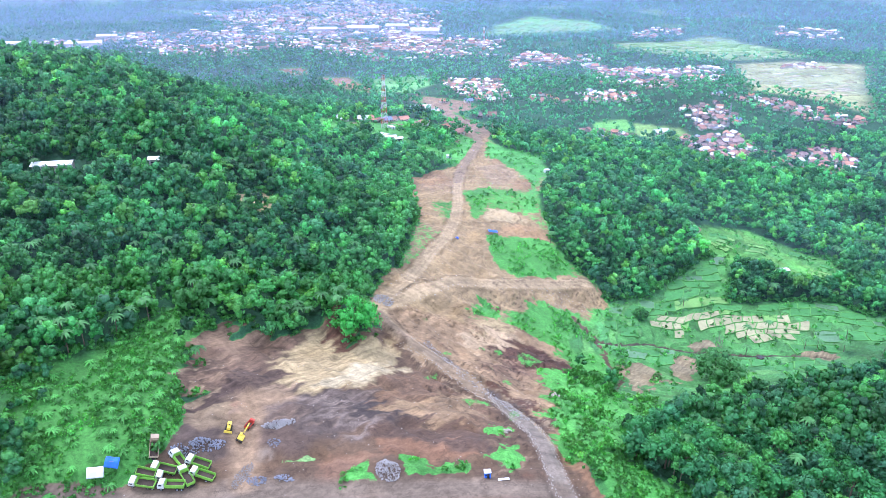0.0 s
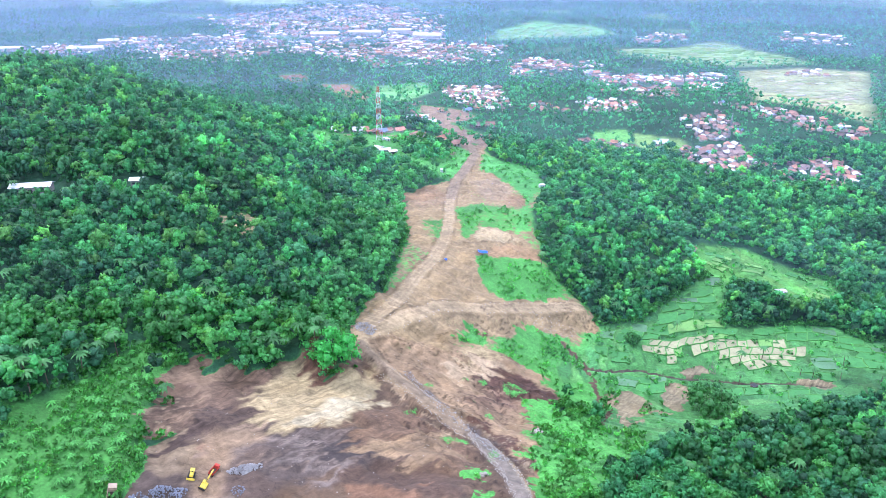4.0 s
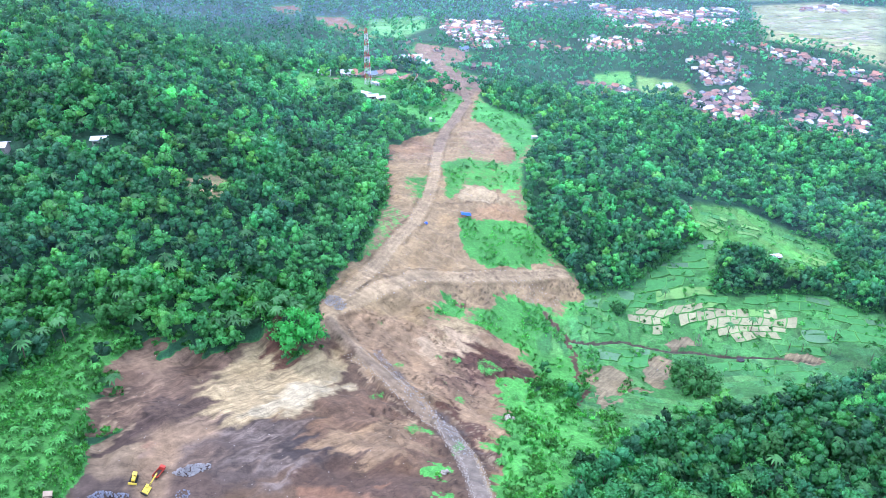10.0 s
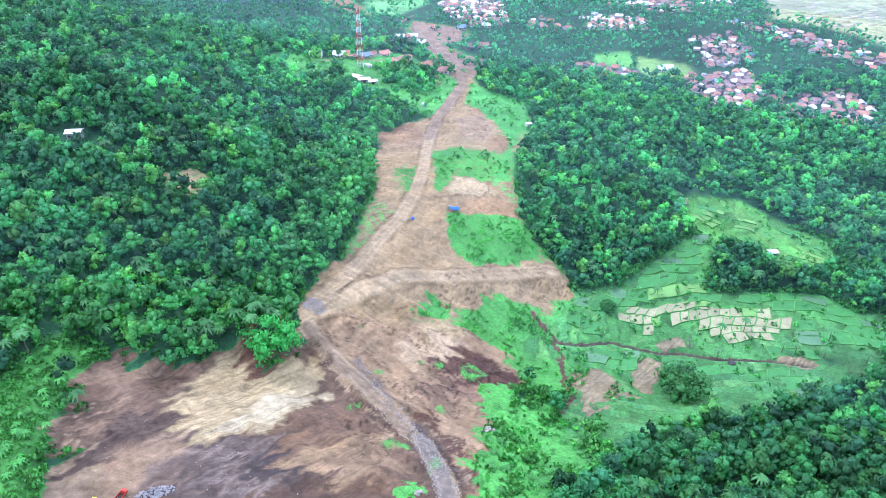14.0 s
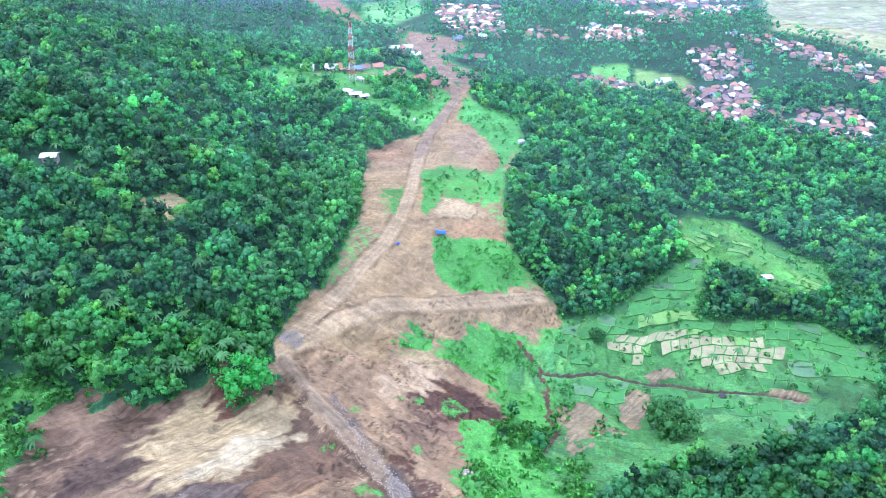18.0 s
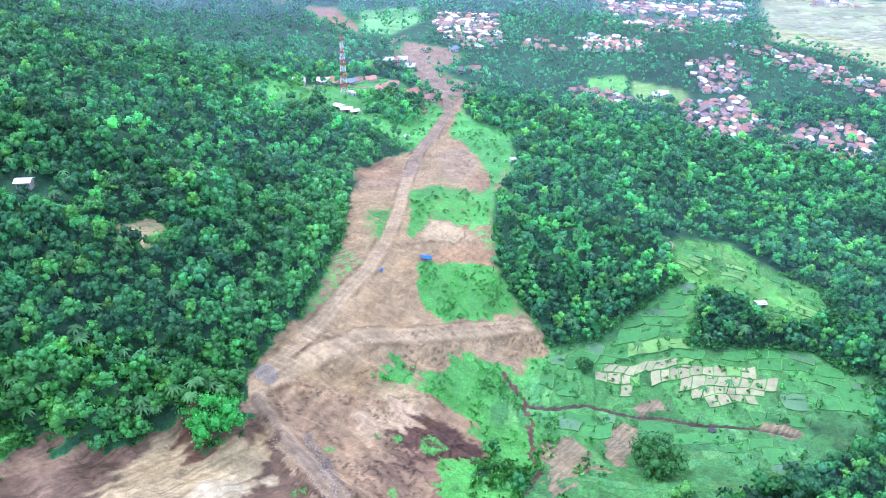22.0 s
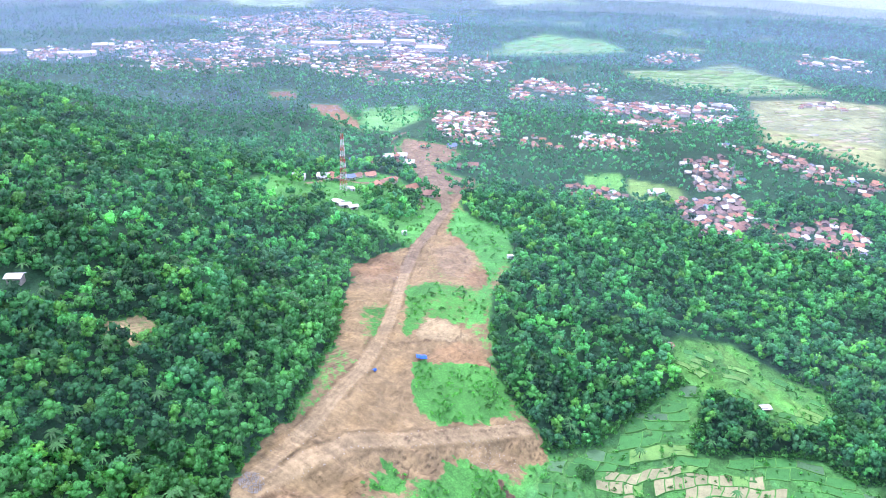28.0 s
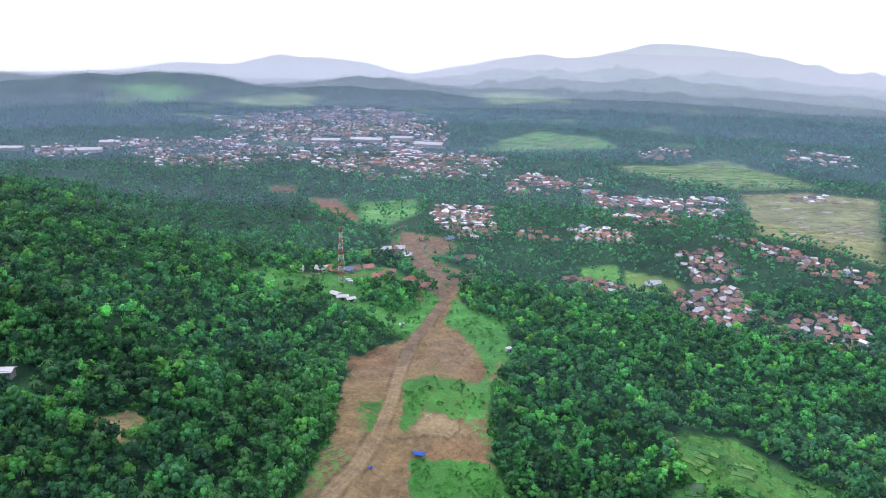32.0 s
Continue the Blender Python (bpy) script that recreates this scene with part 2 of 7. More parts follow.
AREAS = {  # outlines on the ground, in metres
    "dark_bench": [(-25, 198), (-13, 203), (11, 210), (15, 195), (11, 186), (3, 184), (-12, 189), (-27, 188)],
    "dark_front": [(19, 168), (26, 173), (35, 173), (37, 167), (16, 163)],
    "dark_left": [(-62, 185), (-59, 192), (-49, 188), (-41, 186), (-45, 177), (-55, 176), (-59, 179)],
    "cream_pad": [(27, 449), (34, 462), (42, 467), (58, 452), (48, 441), (32, 438)],
    "ochre_pad": [(34, 413), (37, 429), (53, 446), (65, 444), (70, 432), (55, 421)],
    "mound": [(41, 598), (50, 626), (64, 637), (74, 618), (76, 599), (57, 600)],
    "scar": [(-17, 526), (-14, 546), (-1, 555), (8, 555), (10, 519), (3, 518), (-15, 510)],
    "side_track": [(25, 835), (38, 821), (59, 803), (65, 773), (51, 738), (36, 695), (31, 712), (48, 771), (32, 794)],
    "dark_copse": [(-39, 674), (-22, 706), (8, 717), (20, 659), (-5, 636), (-29, 639)],
    "edge_copse": [(51, 738), (79, 773), (112, 739), (103, 660), (76, 651), (54, 657)],
    "ochre": [(-21, 212), (-10, 231), (4, 235), (-1, 211), (-17, 203)],
    "dark_floor2": [(-57, 185), (-64, 198), (-58, 215), (-47, 220), (-30, 220), (-21, 203), (-13, 204), (-27, 193), (-39, 186), (-47, 179), (-54, 178)],
    "low_tan": [(-87, 193), (-83, 200), (-71, 204), (-61, 215), (-52, 217), (-62, 203), (-60, 194), (-85, 186)],
    "dark_gully": [(-82, 202), (-75, 211), (-75, 226), (-65, 227), (-61, 218), (-66, 206)],
    "tan_top": [(-93, 236), (-91, 245), (-82, 250), (-70, 253), (-75, 247), (-80, 237), (-87, 232)],
    "dirt_upper": [(-15, 416), (-20, 468), (-22, 540), (-4, 570), (12, 583), (21, 626), (37, 727), (50, 754), (38, 623), (71, 645), (80, 598), (60, 572), (74, 531), (69, 517), (47, 536), (28, 534), (21, 473), (20, 436), (40, 463), (55, 460), (70, 440), (70, 430), (50, 425), (32, 425), (26, 405), (33, 381), (43, 371), (15, 339), (-4, 310), (-35, 305), (-32, 330), (-24, 347), (-11, 367), (0, 407)],
    "dirt_spur": [(-4, 310), (15, 339), (43, 371), (65, 391), (90, 390), (99, 382), (106, 366), (99, 352), (86, 343), (76, 351), (77, 363), (59, 358), (40, 339), (30, 333), (1, 307)],
    "dirt_slope": [(-35, 305), (-4, 310), (17, 316), (37, 324), (51, 319), (63, 315), (64, 296), (46, 283), (62, 269), (56, 239), (42, 229), (43, 209), (55, 197), (20, 189), (-25, 274)],
    "dirt_pit": [(-106, 150), (-86, 168), (-81, 182), (-88, 194), (-94, 214), (-97, 233), (-92, 247), (-81, 249), (-66, 251), (-50, 269), (-43, 267), (-31, 269), (-29, 285), (-8, 261), (27, 243), (44, 207), (48, 172), (51, 164), (42, 147), (-109, 138)],
    "grass_a": [(28, 413), (43, 420), (64, 428), (74, 421), (81, 405), (75, 392), (44, 374), (35, 379), (29, 392)],
    "grass_b": [(14, 331), (22, 343), (31, 340), (30, 330), (16, 323)],
    "grass_c": [(40, 340), (55, 358), (72, 358), (76, 349), (82, 338), (62, 314), (51, 321), (34, 325)],
    "grass_d": [(17, 492), (34, 521), (69, 514), (64, 482), (48, 461), (33, 471), (22, 445)],
    "grass_e": [(63, 593), (78, 598), (84, 563), (66, 566)],
    "grass_f": [(-33, 162), (-31, 169), (-25, 173), (-20, 167), (-21, 163)],
    "grass_g": [(-15, 176), (-12, 181), (-4, 177), (9, 178), (8, 174), (-9, 171)],
    "grass_h": [(12, 180), (22, 194), (27, 187), (28, 183), (20, 172), (19, 180)],
    "grass_i": [(16, 202), (21, 211), (27, 209), (22, 200)],
    "grass_j": [(-49, 174), (-43, 178), (-39, 175), (-42, 172)],
    "grass_k": [(43, 282), (60, 294), (63, 285), (47, 272)],
    "bank_left": [(-115, 137), (-146, 198), (-128, 203), (-118, 218), (-110, 251), (-94, 247), (-97, 231), (-93, 211), (-89, 194), (-82, 182), (-86, 168), (-93, 155), (-106, 149)],
    "bank_right": [(41, 223), (53, 242), (54, 195), (64, 182), (77, 170), (71, 152), (48, 148), (50, 164), (47, 193)],
    "dark_floor": [(-60, 200), (-52, 215), (-32, 222), (-24, 224), (-17, 225), (-10, 215)],
    "dark_rim": [(-88, 202), (-94, 222), (-93, 246), (-66, 252), (-60, 239), (-64, 215), (-77, 205)],
    "ramp_tan": [(-84, 196), (-67, 201), (-63, 191), (-65, 178), (-77, 181)],
    "dark_hole": [(-29, 208), (-27, 221), (-21, 219), (-18, 205), (-22, 199), (-27, 199)],
    "dark_hollow": [(10, 196), (15, 200), (16, 188), (10, 182)],
    "cream": [(-61, 217), (-63, 233), (-63, 250), (-58, 256), (-53, 263), (-46, 266), (-40, 263), (-30, 267), (-23, 276), (-18, 268), (-16, 259), (-26, 236), (-33, 225), (-44, 220), (-53, 218)],
    "white": [(-45, 226), (-42, 240), (-34, 245), (-21, 261), (-17, 258), (-27, 238), (-33, 228), (-41, 226)],
    "pad_grey": [(30, 581), (53, 602), (62, 561), (54, 536), (39, 538)],
    "pad_red": [(54, 540), (73, 554), (69, 517), (56, 523)],
    "pad_weedy": [(-22, 474), (2, 502), (13, 442), (2, 407), (-17, 424)],
    "shrub_right": [(48, 273), (71, 286), (81, 270), (101, 280), (98, 249), (82, 223), (68, 202), (66, 191), (42, 186), (40, 224)],
    "fringe": [(59, 339), (96, 372), (103, 358), (104, 321), (82, 290), (65, 298), (57, 313)],
    "knoll_cut": [(-54, 260), (-36, 261), (-33, 268), (-52, 269)],
    "pad_gap": [(20, 480), (45, 500), (80, 520), (92, 600), (70, 640), (45, 610), (25, 560)],
    "light_soil": [(13, 308), (27, 326), (41, 324), (33, 314), (21, 300)],
    "slip_red": [(26, 295), (41, 305), (64, 298), (51, 276), (17, 259)],
    "red_soil": [(27, 298), (36, 316), (50, 309), (62, 296), (38, 284), (30, 281)],
    "paddy": [(102, 382), (127, 394), (154, 421), (184, 449), (206, 452), (179, 397), (247, 394), (270, 360), (261, 342), (222, 345), (214, 315), (196, 298), (167, 311), (166, 324), (136, 323), (115, 286), (94, 274), (88, 300), (90, 324), (68, 317), (63, 326), (86, 353)],
    "pale_paddy": [(120, 368), (125, 373), (141, 380), (164, 385), (180, 386), (196, 380), (221, 373), (215, 363), (204, 354), (196, 350), (192, 355), (178, 356), (168, 370), (152, 372), (138, 359), (133, 368)],
    "mud_a": [(90, 312), (103, 320), (113, 317), (114, 304), (123, 298), (100, 294), (90, 300)],
    "mud_b": [(122, 330), (131, 339), (141, 333), (136, 318), (124, 303), (119, 306)],
    "valley": [(187, 490), (199, 501), (233, 502), (256, 470), (275, 454), (271, 427), (250, 413), (228, 420), (218, 435), (190, 448), (184, 466)],
    "tower_green": [(-143, 645), (-126, 706), (-84, 702), (-53, 774), (-18, 773), (8, 723), (37, 691), (25, 615), (10, 583), (-30, 620), (-68, 626), (-126, 621)],
    "village_dirt": [(-31, 909), (-26, 961), (-4, 952), (36, 943), (47, 911), (31, 864), (16, 853), (39, 823), (61, 816), (64, 783), (49, 748), (35, 749), (34, 703), (30, 672), (22, 686), (17, 734), (1, 793), (-14, 833)],
    "edge_green": [(42, 694), (72, 665), (94, 659), (88, 584), (73, 528), (65, 470), (58, 468), (70, 536), (62, 588), (39, 619)],
    "pitch_a": [(190, 892), (235, 899), (234, 846), (204, 849), (188, 855)],
    "pitch_b": [(241, 881), (292, 850), (291, 813), (244, 803), (233, 838)],
    "field_a": [(143, 2051), (254, 2168), (408, 2114), (457, 1961), (298, 1867), (142, 1855)],
    "field_b": [(378, 1657), (506, 1658), (652, 1774), (718, 1586), (751, 1481), (582, 1431), (462, 1490), (389, 1564)],
    "field_c": [(554, 1379), (693, 1423), (797, 1369), (547, 902), (501, 977), (447, 1021)],
    "brown_far": [(-309, 1341), (-263, 1359), (-238, 1296), (-273, 1278)],
    "clear_hill": [(-115, 372), (-108, 386), (-97, 388), (-92, 376), (-98, 362), (-108, 360)],
    "open_right": [(82, 290), (125, 326), (176, 350), (276, 380), (249, 328), (213, 306), (186, 293), (159, 277), (140, 277), (113, 261), (94, 239), (84, 237), (78, 264)],
    "green_far": [(-121, 1232), (-30, 1263), (-16, 1124), (-49, 1000), (-94, 1048)],
    "field_d": [(-1314, 2753), (-1153, 2776), (-978, 2791), (-970, 2735), (-1047, 2615), (-1222, 2712)],
    "field_e": [(-849, 2752), (-726, 2844), (-564, 3007), (-531, 2695), (-748, 2626)],
    "field_f": [(92, 3328), (235, 3412), (445, 3234), (455, 3113), (166, 2922)],
    "rust_side": [(36, 213), (42, 209), (47, 192), (49, 174), (50, 166), (46, 167), (42, 183), (37, 193)],
    "rust_floor": [(-23, 189), (-5, 197), (11, 197), (12, 183), (-4, 177), (-17, 178)],
    "rust_floor_b": [(-38, 173), (-33, 178), (-17, 178), (-25, 173), (-31, 162), (-37, 164)],
    "rust_front": [(-2, 161), (19, 164), (29, 163), (31, 151), (-4, 148)],
    "dark_band": [(-86, 181), (-70, 184), (-66, 174), (-77, 168), (-83, 169)],
    "dark_cut": [(-83, 199), (-76, 208), (-70, 202), (-73, 198), (-80, 195)],
    "plum_slope": [(-92, 201), (-95, 221), (-96, 234), (-92, 247), (-72, 253), (-66, 252), (-63, 244), (-62, 226), (-63, 216), (-71, 205), (-85, 202)],
    "tan_bench": [(-11, 216), (4, 242), (15, 234), (9, 208), (-5, 200)],
    "worksite": [(-30, 307), (-24, 347), (-16, 420), (-25, 539), (12, 583), (37, 742), (82, 599), (72, 505), (72, 431), (85, 404), (93, 398), (106, 366), (99, 352), (82, 335), (64, 313), (62, 269), (42, 206), (55, 197), (20, 189)],
    "gravel_fork": [(-33, 311), (-22, 322), (-23, 311), (-27, 301), (-28, 293), (-33, 298)],
    "slip_a": [(25, 295), (31, 308), (44, 311), (59, 306), (63, 289), (50, 285), (40, 289), (31, 278), (21, 269), (34, 291)],
    "slip_b": [(21, 261), (29, 252), (37, 231), (40, 215), (36, 205), (32, 224), (25, 243)],
    "pale_step": [(14, 305), (25, 318), (36, 318), (44, 311), (30, 306), (24, 293), (9, 287)],
    "pink_floor": [(-71, 201), (-66, 207), (-61, 201), (-65, 195)],
    "brown_stripe": [(-27, 225), (-20, 245), (-3, 256), (15, 246), (21, 224), (9, 209), (-13, 204), (-21, 210)],
    "tan_corner": [(-84, 186), (-82, 192), (-67, 196), (-64, 183), (-80, 177)],
    "rim_red": [(48, 633), (67, 636), (77, 607), (60, 608), (45, 601)],
    "bank_rust": [(-9, 563), (-1, 569), (7, 543), (-12, 524), (-27, 524), (-25, 542)],
    "grass_m": [(14, 514), (35, 522), (32, 507), (26, 487), (24, 446), (18, 437), (18, 476)],
    "grass_n": [(-8, 469), (8, 483), (10, 434), (1, 425)],
    "far_cut": [(-221, 1264), (-163, 1260), (-100, 1094), (-79, 1006), (-122, 1078), (-176, 1183)],
    "mud_c": [(93, 298), (101, 291), (97, 277), (94, 280), (91, 288)],
    "mud_d": [(142, 354), (158, 358), (159, 349), (141, 345)],
    "mud_e": [(198, 339), (211, 341), (218, 334), (215, 328), (202, 330)],
}
ROADS = {
    "line_rut_a": [(-55, 176), (-59, 170), (-62, 162)],
    "line_rut_b": [(-39, 220), (-30, 205), (-24, 194)],
    "line_rut_c": [(-5, 162), (1, 167), (11, 171), (20, 175), (30, 186)],
    "line_rut_d": [(-57, 193), (-47, 196), (-35, 195), (-30, 191), (-35, 182)],
    "line_rut_e": [(-80, 185), (-84, 201), (-90, 210), (-91, 220)],
    "line_rut_f": [(-20, 199), (-9, 207), (3, 208), (13, 207)],
    "line_rut_g": [(-66, 191), (-66, 206), (-64, 210), (-55, 219)],
    "line_edge_b": [(-20, 285), (-7, 276), (6, 263), (20, 250), (31, 239), (36, 222), (38, 201)],
    "line_edge_a": [(-27, 281), (-16, 270), (-3, 256), (9, 246), (23, 233), (29, 219), (31, 205)],
    "road_main": [(35, 193), (31, 216), (23, 234), (9, 252), (-5, 266), (-18, 278), (-29, 290), (-32, 300), (-27, 316), (-15, 347), (-6, 377), (2, 398), (8, 430), (11, 475), (11, 509), (12, 539), (16, 581), (25, 618), (36, 681), (33, 735), (14, 803), (-5, 852), (-18, 907), (-22, 950)],
    "road_low": [(-29, 290), (-18, 278), (-5, 266), (9, 252), (23, 234), (30, 218)],
    "line_track": [(14, 425), (29, 436), (48, 441), (54, 453), (52, 463)],
    "road_high": [(12, 539), (16, 581), (25, 618), (36, 681), (33, 735), (14, 803), (-5, 852), (-18, 907), (-22, 950)],
    "road_front": [(22, 239), (30, 214), (35, 189), (37, 170), (39, 162), (42, 147)],
    "road_fork": [(-29, 299), (-11, 327), (5, 345), (41, 363), (88, 389)],
    "road_yard": [(-113, 148), (-99, 152), (-77, 155), (-60, 160), (-30, 161), (-4, 164), (20, 167), (36, 169)],
    "road_ramp": [(-57, 211), (-66, 204), (-63, 181), (-59, 164)],
    "ditch": [(-32, 290), (-23, 278), (-11, 266), (-2, 251), (7, 244), (18, 229)],
    "crest": [(29, 352), (37, 366), (62, 379), (91, 390)],
    "stream": [(87, 337), (97, 339), (116, 347), (130, 345), (142, 343), (154, 344), (167, 340), (186, 338), (201, 335), (213, 330)],
    "path_a": [(-16, 750), (-46, 724), (-72, 722), (-92, 691)],
    "path_b": [(41, 725), (57, 784), (60, 821)],
    "line_rubble": [(-8, 281), (1, 267), (9, 255), (19, 244), (26, 231), (31, 217)],
    "line_verge": [(-32, 303), (-30, 289), (-17, 277), (-4, 257), (6, 243), (19, 226)],
    "line_cut_a": [(20, 256), (33, 263), (46, 264), (60, 275)],
    "line_cut_b": [(-11, 283), (4, 281), (17, 283), (34, 287), (48, 293)],
    "line_cut_c": [(20, 313), (35, 324), (48, 322)],
    "line_gully_a": [(-91, 219), (-88, 209), (-87, 200), (-85, 188)],
    "line_gully_b": [(-81, 248), (-83, 229), (-82, 211)],
    "line_pit_a": [(-63, 184), (-64, 197), (-58, 206), (-47, 212), (-31, 217)],
    "line_pit_b": [(-47, 213), (-38, 204), (-28, 189)],
    "line_village": [(15, 672), (8, 727), (22, 727), (1, 793), (-22, 842), (-42, 940), (-30, 1001)],
    "line_gully_c": [(76, 351), (83, 340), (86, 324), (85, 304), (86, 283)],
}
QUARTERS = {
    "v1": [(268, 804), (344, 819), (347, 760), (303, 696), (274, 722)],
    "v2": [(330, 729), (375, 747), (426, 764), (434, 702), (399, 662), (363, 693)],
    "v3": [(314, 940), (374, 936), (343, 835), (307, 836)],
    "v4": [(379, 997), (451, 940), (519, 860), (490, 824), (421, 898)],
    "v5": [(206, 1062), (284, 1044), (273, 991), (197, 995)],
    "v6": [(256, 1358), (514, 1349), (432, 1132), (294, 1070)],
    "v7": [(144, 1525), (309, 1494), (220, 1305), (124, 1339)],
    "v8": [(0, 1215), (100, 1214), (85, 964), (19, 989)],
    "v9": [(164, 841), (204, 853), (230, 823), (213, 799), (168, 817)],
    "v10": [(-89, 728), (-17, 761), (18, 741), (-2, 715), (-65, 715)],
    "v11": [(117, 1021), (157, 1043), (173, 980), (122, 986)],
    "town_a": [(-842, 1880), (-438, 1865), (-353, 1637), (-408, 1496), (-579, 1468)],
    "town_b": [(-760, 2399), (-216, 2711), (-2, 2288), (-3, 1502), (-200, 1471), (-517, 1849)],
    "town_c": [(-128, 1427), (-136, 1924), (142, 1722), (130, 1467)],
    "town_d": [(-1000, 1671), (-821, 1836), (-722, 1683), (-852, 1550)],
    "town_e": [(608, 1364), (726, 1404), (703, 1334), (610, 1319)],
    "town_f": [(497, 1951), (606, 1884), (591, 1785), (472, 1780)],
    "town_g": [(857, 1929), (996, 1871), (918, 1712), (816, 1764)],
}


def inside(px, py, outline):
    """How far points lie inside an outline, in metres; negative outside."""
    q = np.array(outline, float)
    r = np.roll(q, -1, 0)
    px, py = np.asarray(px, float), np.asarray(py, float)
    best = np.full(px.shape, 1e9)
    odd = np.zeros(px.shape, bool)
    for (ax, ay), (bx, by) in zip(q, r):
        dx, dy = bx - ax, by - ay
        t = np.clip(((px - ax) * dx + (py - ay) * dy) / (dx * dx + dy * dy + 1e-9), 0, 1)
        best = np.minimum(best, np.hypot(px - ax - t * dx, py - ay - t * dy))
        if ay != by:
            odd ^= ((ay > py) != (by > py)) & (px < (bx - ax) * (py - ay) / (by - ay) + ax)
    return np.where(odd, best, -best)


def beside(px, py, line):
    """How far points lie from a line, in metres."""
    q = np.array(line, float)
    best = np.full(np.shape(px), 1e9)
    for (ax, ay), (bx, by) in zip(q[:-1], q[1:]):
        dx, dy = bx - ax, by - ay
        t = np.clip(((px - ax) * dx + (py - ay) * dy) / (dx * dx + dy * dy + 1e-9), 0, 1)
        best = np.minimum(best, np.hypot(px - ax - t * dx, py - ay - t * dy))
    return best


def waves(px, py, size, seed):
    """A smooth random swell between about -1 and 1."""
    g = np.random.default_rng(seed)
    out = np.zeros(np.shape(px))
    for k in range(9):
        a, ph = g.uniform(0, 2 * np.pi), g.uniform(0, 2 * np.pi)
        f = 2 * np.pi / size * g.uniform(0.6, 1.8)
        out += np.sin((px * np.cos(a) + py * np.sin(a)) * f + ph)
    return out / 4.5


def near_box(px, py, outline, pad):
    q = np.array(outline, float)
    return (px > q[:, 0].min() - pad) & (px < q[:, 0].max() + pad) & (py > q[:, 1].min() - pad) & (py < q[:, 1].max() + pad)


def cover(px, py, outline, soft):
    """1 inside an outline, 0 outside, with an edge that is soft over so many metres."""
    out = np.zeros(np.shape(px))
    k = near_box(px, py, outline, soft)
    if k.any():
        out[k] = np.clip(0.5 + inside(px[k], py[k], outline) / soft, 0, 1)
    return out


def band(px, py, line, half, soft):
    out = np.zeros(np.shape(px))
    k = near_box(px, py, line, half + soft)
    if k.any():
        out[k] = np.clip(0.5 + (half - beside(px[k], py[k], line)) / soft, 0, 1)
    return out


FAR_RIDGES = [  # x, y, height, half widths: wooded ridges behind the town
    (-1950, 2850, 70, 620, 330), (-1330, 2900, 58, 420, 260), (-930, 3020, 52, 330, 200), (-480, 3300, 56, 300, 170), (-150, 3320, 36, 220, 150), (760, 2950, 14, 420, 200), (1150, 2600, 14, 420, 160),
]
CREST = [  # x and height of the mountain line that closes the plain
    (-3160, -100), (-2715, -80), (-2200, -62), (-1837, -20), (-1657, -28), (-1406, -32), (-1243, 10), (-1135, 33), (-1046, 21), (-904, 16), (-727, 13), (-585, -4), (-444, -40),
    (-320, -75), (-126, -26), (84, 3), (241, 37), (500, 70), (641, 50), (812, 74), (999, 112), (1166, 155), (1321, 146), (1666, 117), (2009, 101), (2352, 82), (2829, 60), (4300, 40),
]


def mountains(px, py):
    """How far the mountains behind the plain stand above it: short, steep ones on one side, a long wooded rise on the other."""
    top = np.interp(px * 4650 / np.maximum(py, 1500), [c[0] for c in CREST], [c[1] for c in CREST]) + 85
    side = np.clip((px + 350) / 500, 0, 1)
    t = np.clip((py - 2950) / 1700, 0, 1)
    long_rise = t**1.25 * (1 - 0.5 * np.clip((py - 4650) / 300, 0, 1))
    short = np.exp(-(((py - 4650) / 260) ** 2))
    spurs = 1 - (0.5 * np.abs(waves(px, py, 560, 14)) + 0.34 * np.abs(waves(px, py, 230, 15)) + 0.2 * np.abs(waves(px, py, 110, 16))) * np.clip(4 * t * (1 - t), 0, 1)
    return np.maximum(top, 0) * (side * long_rise + (1 - side) * short) * spurs


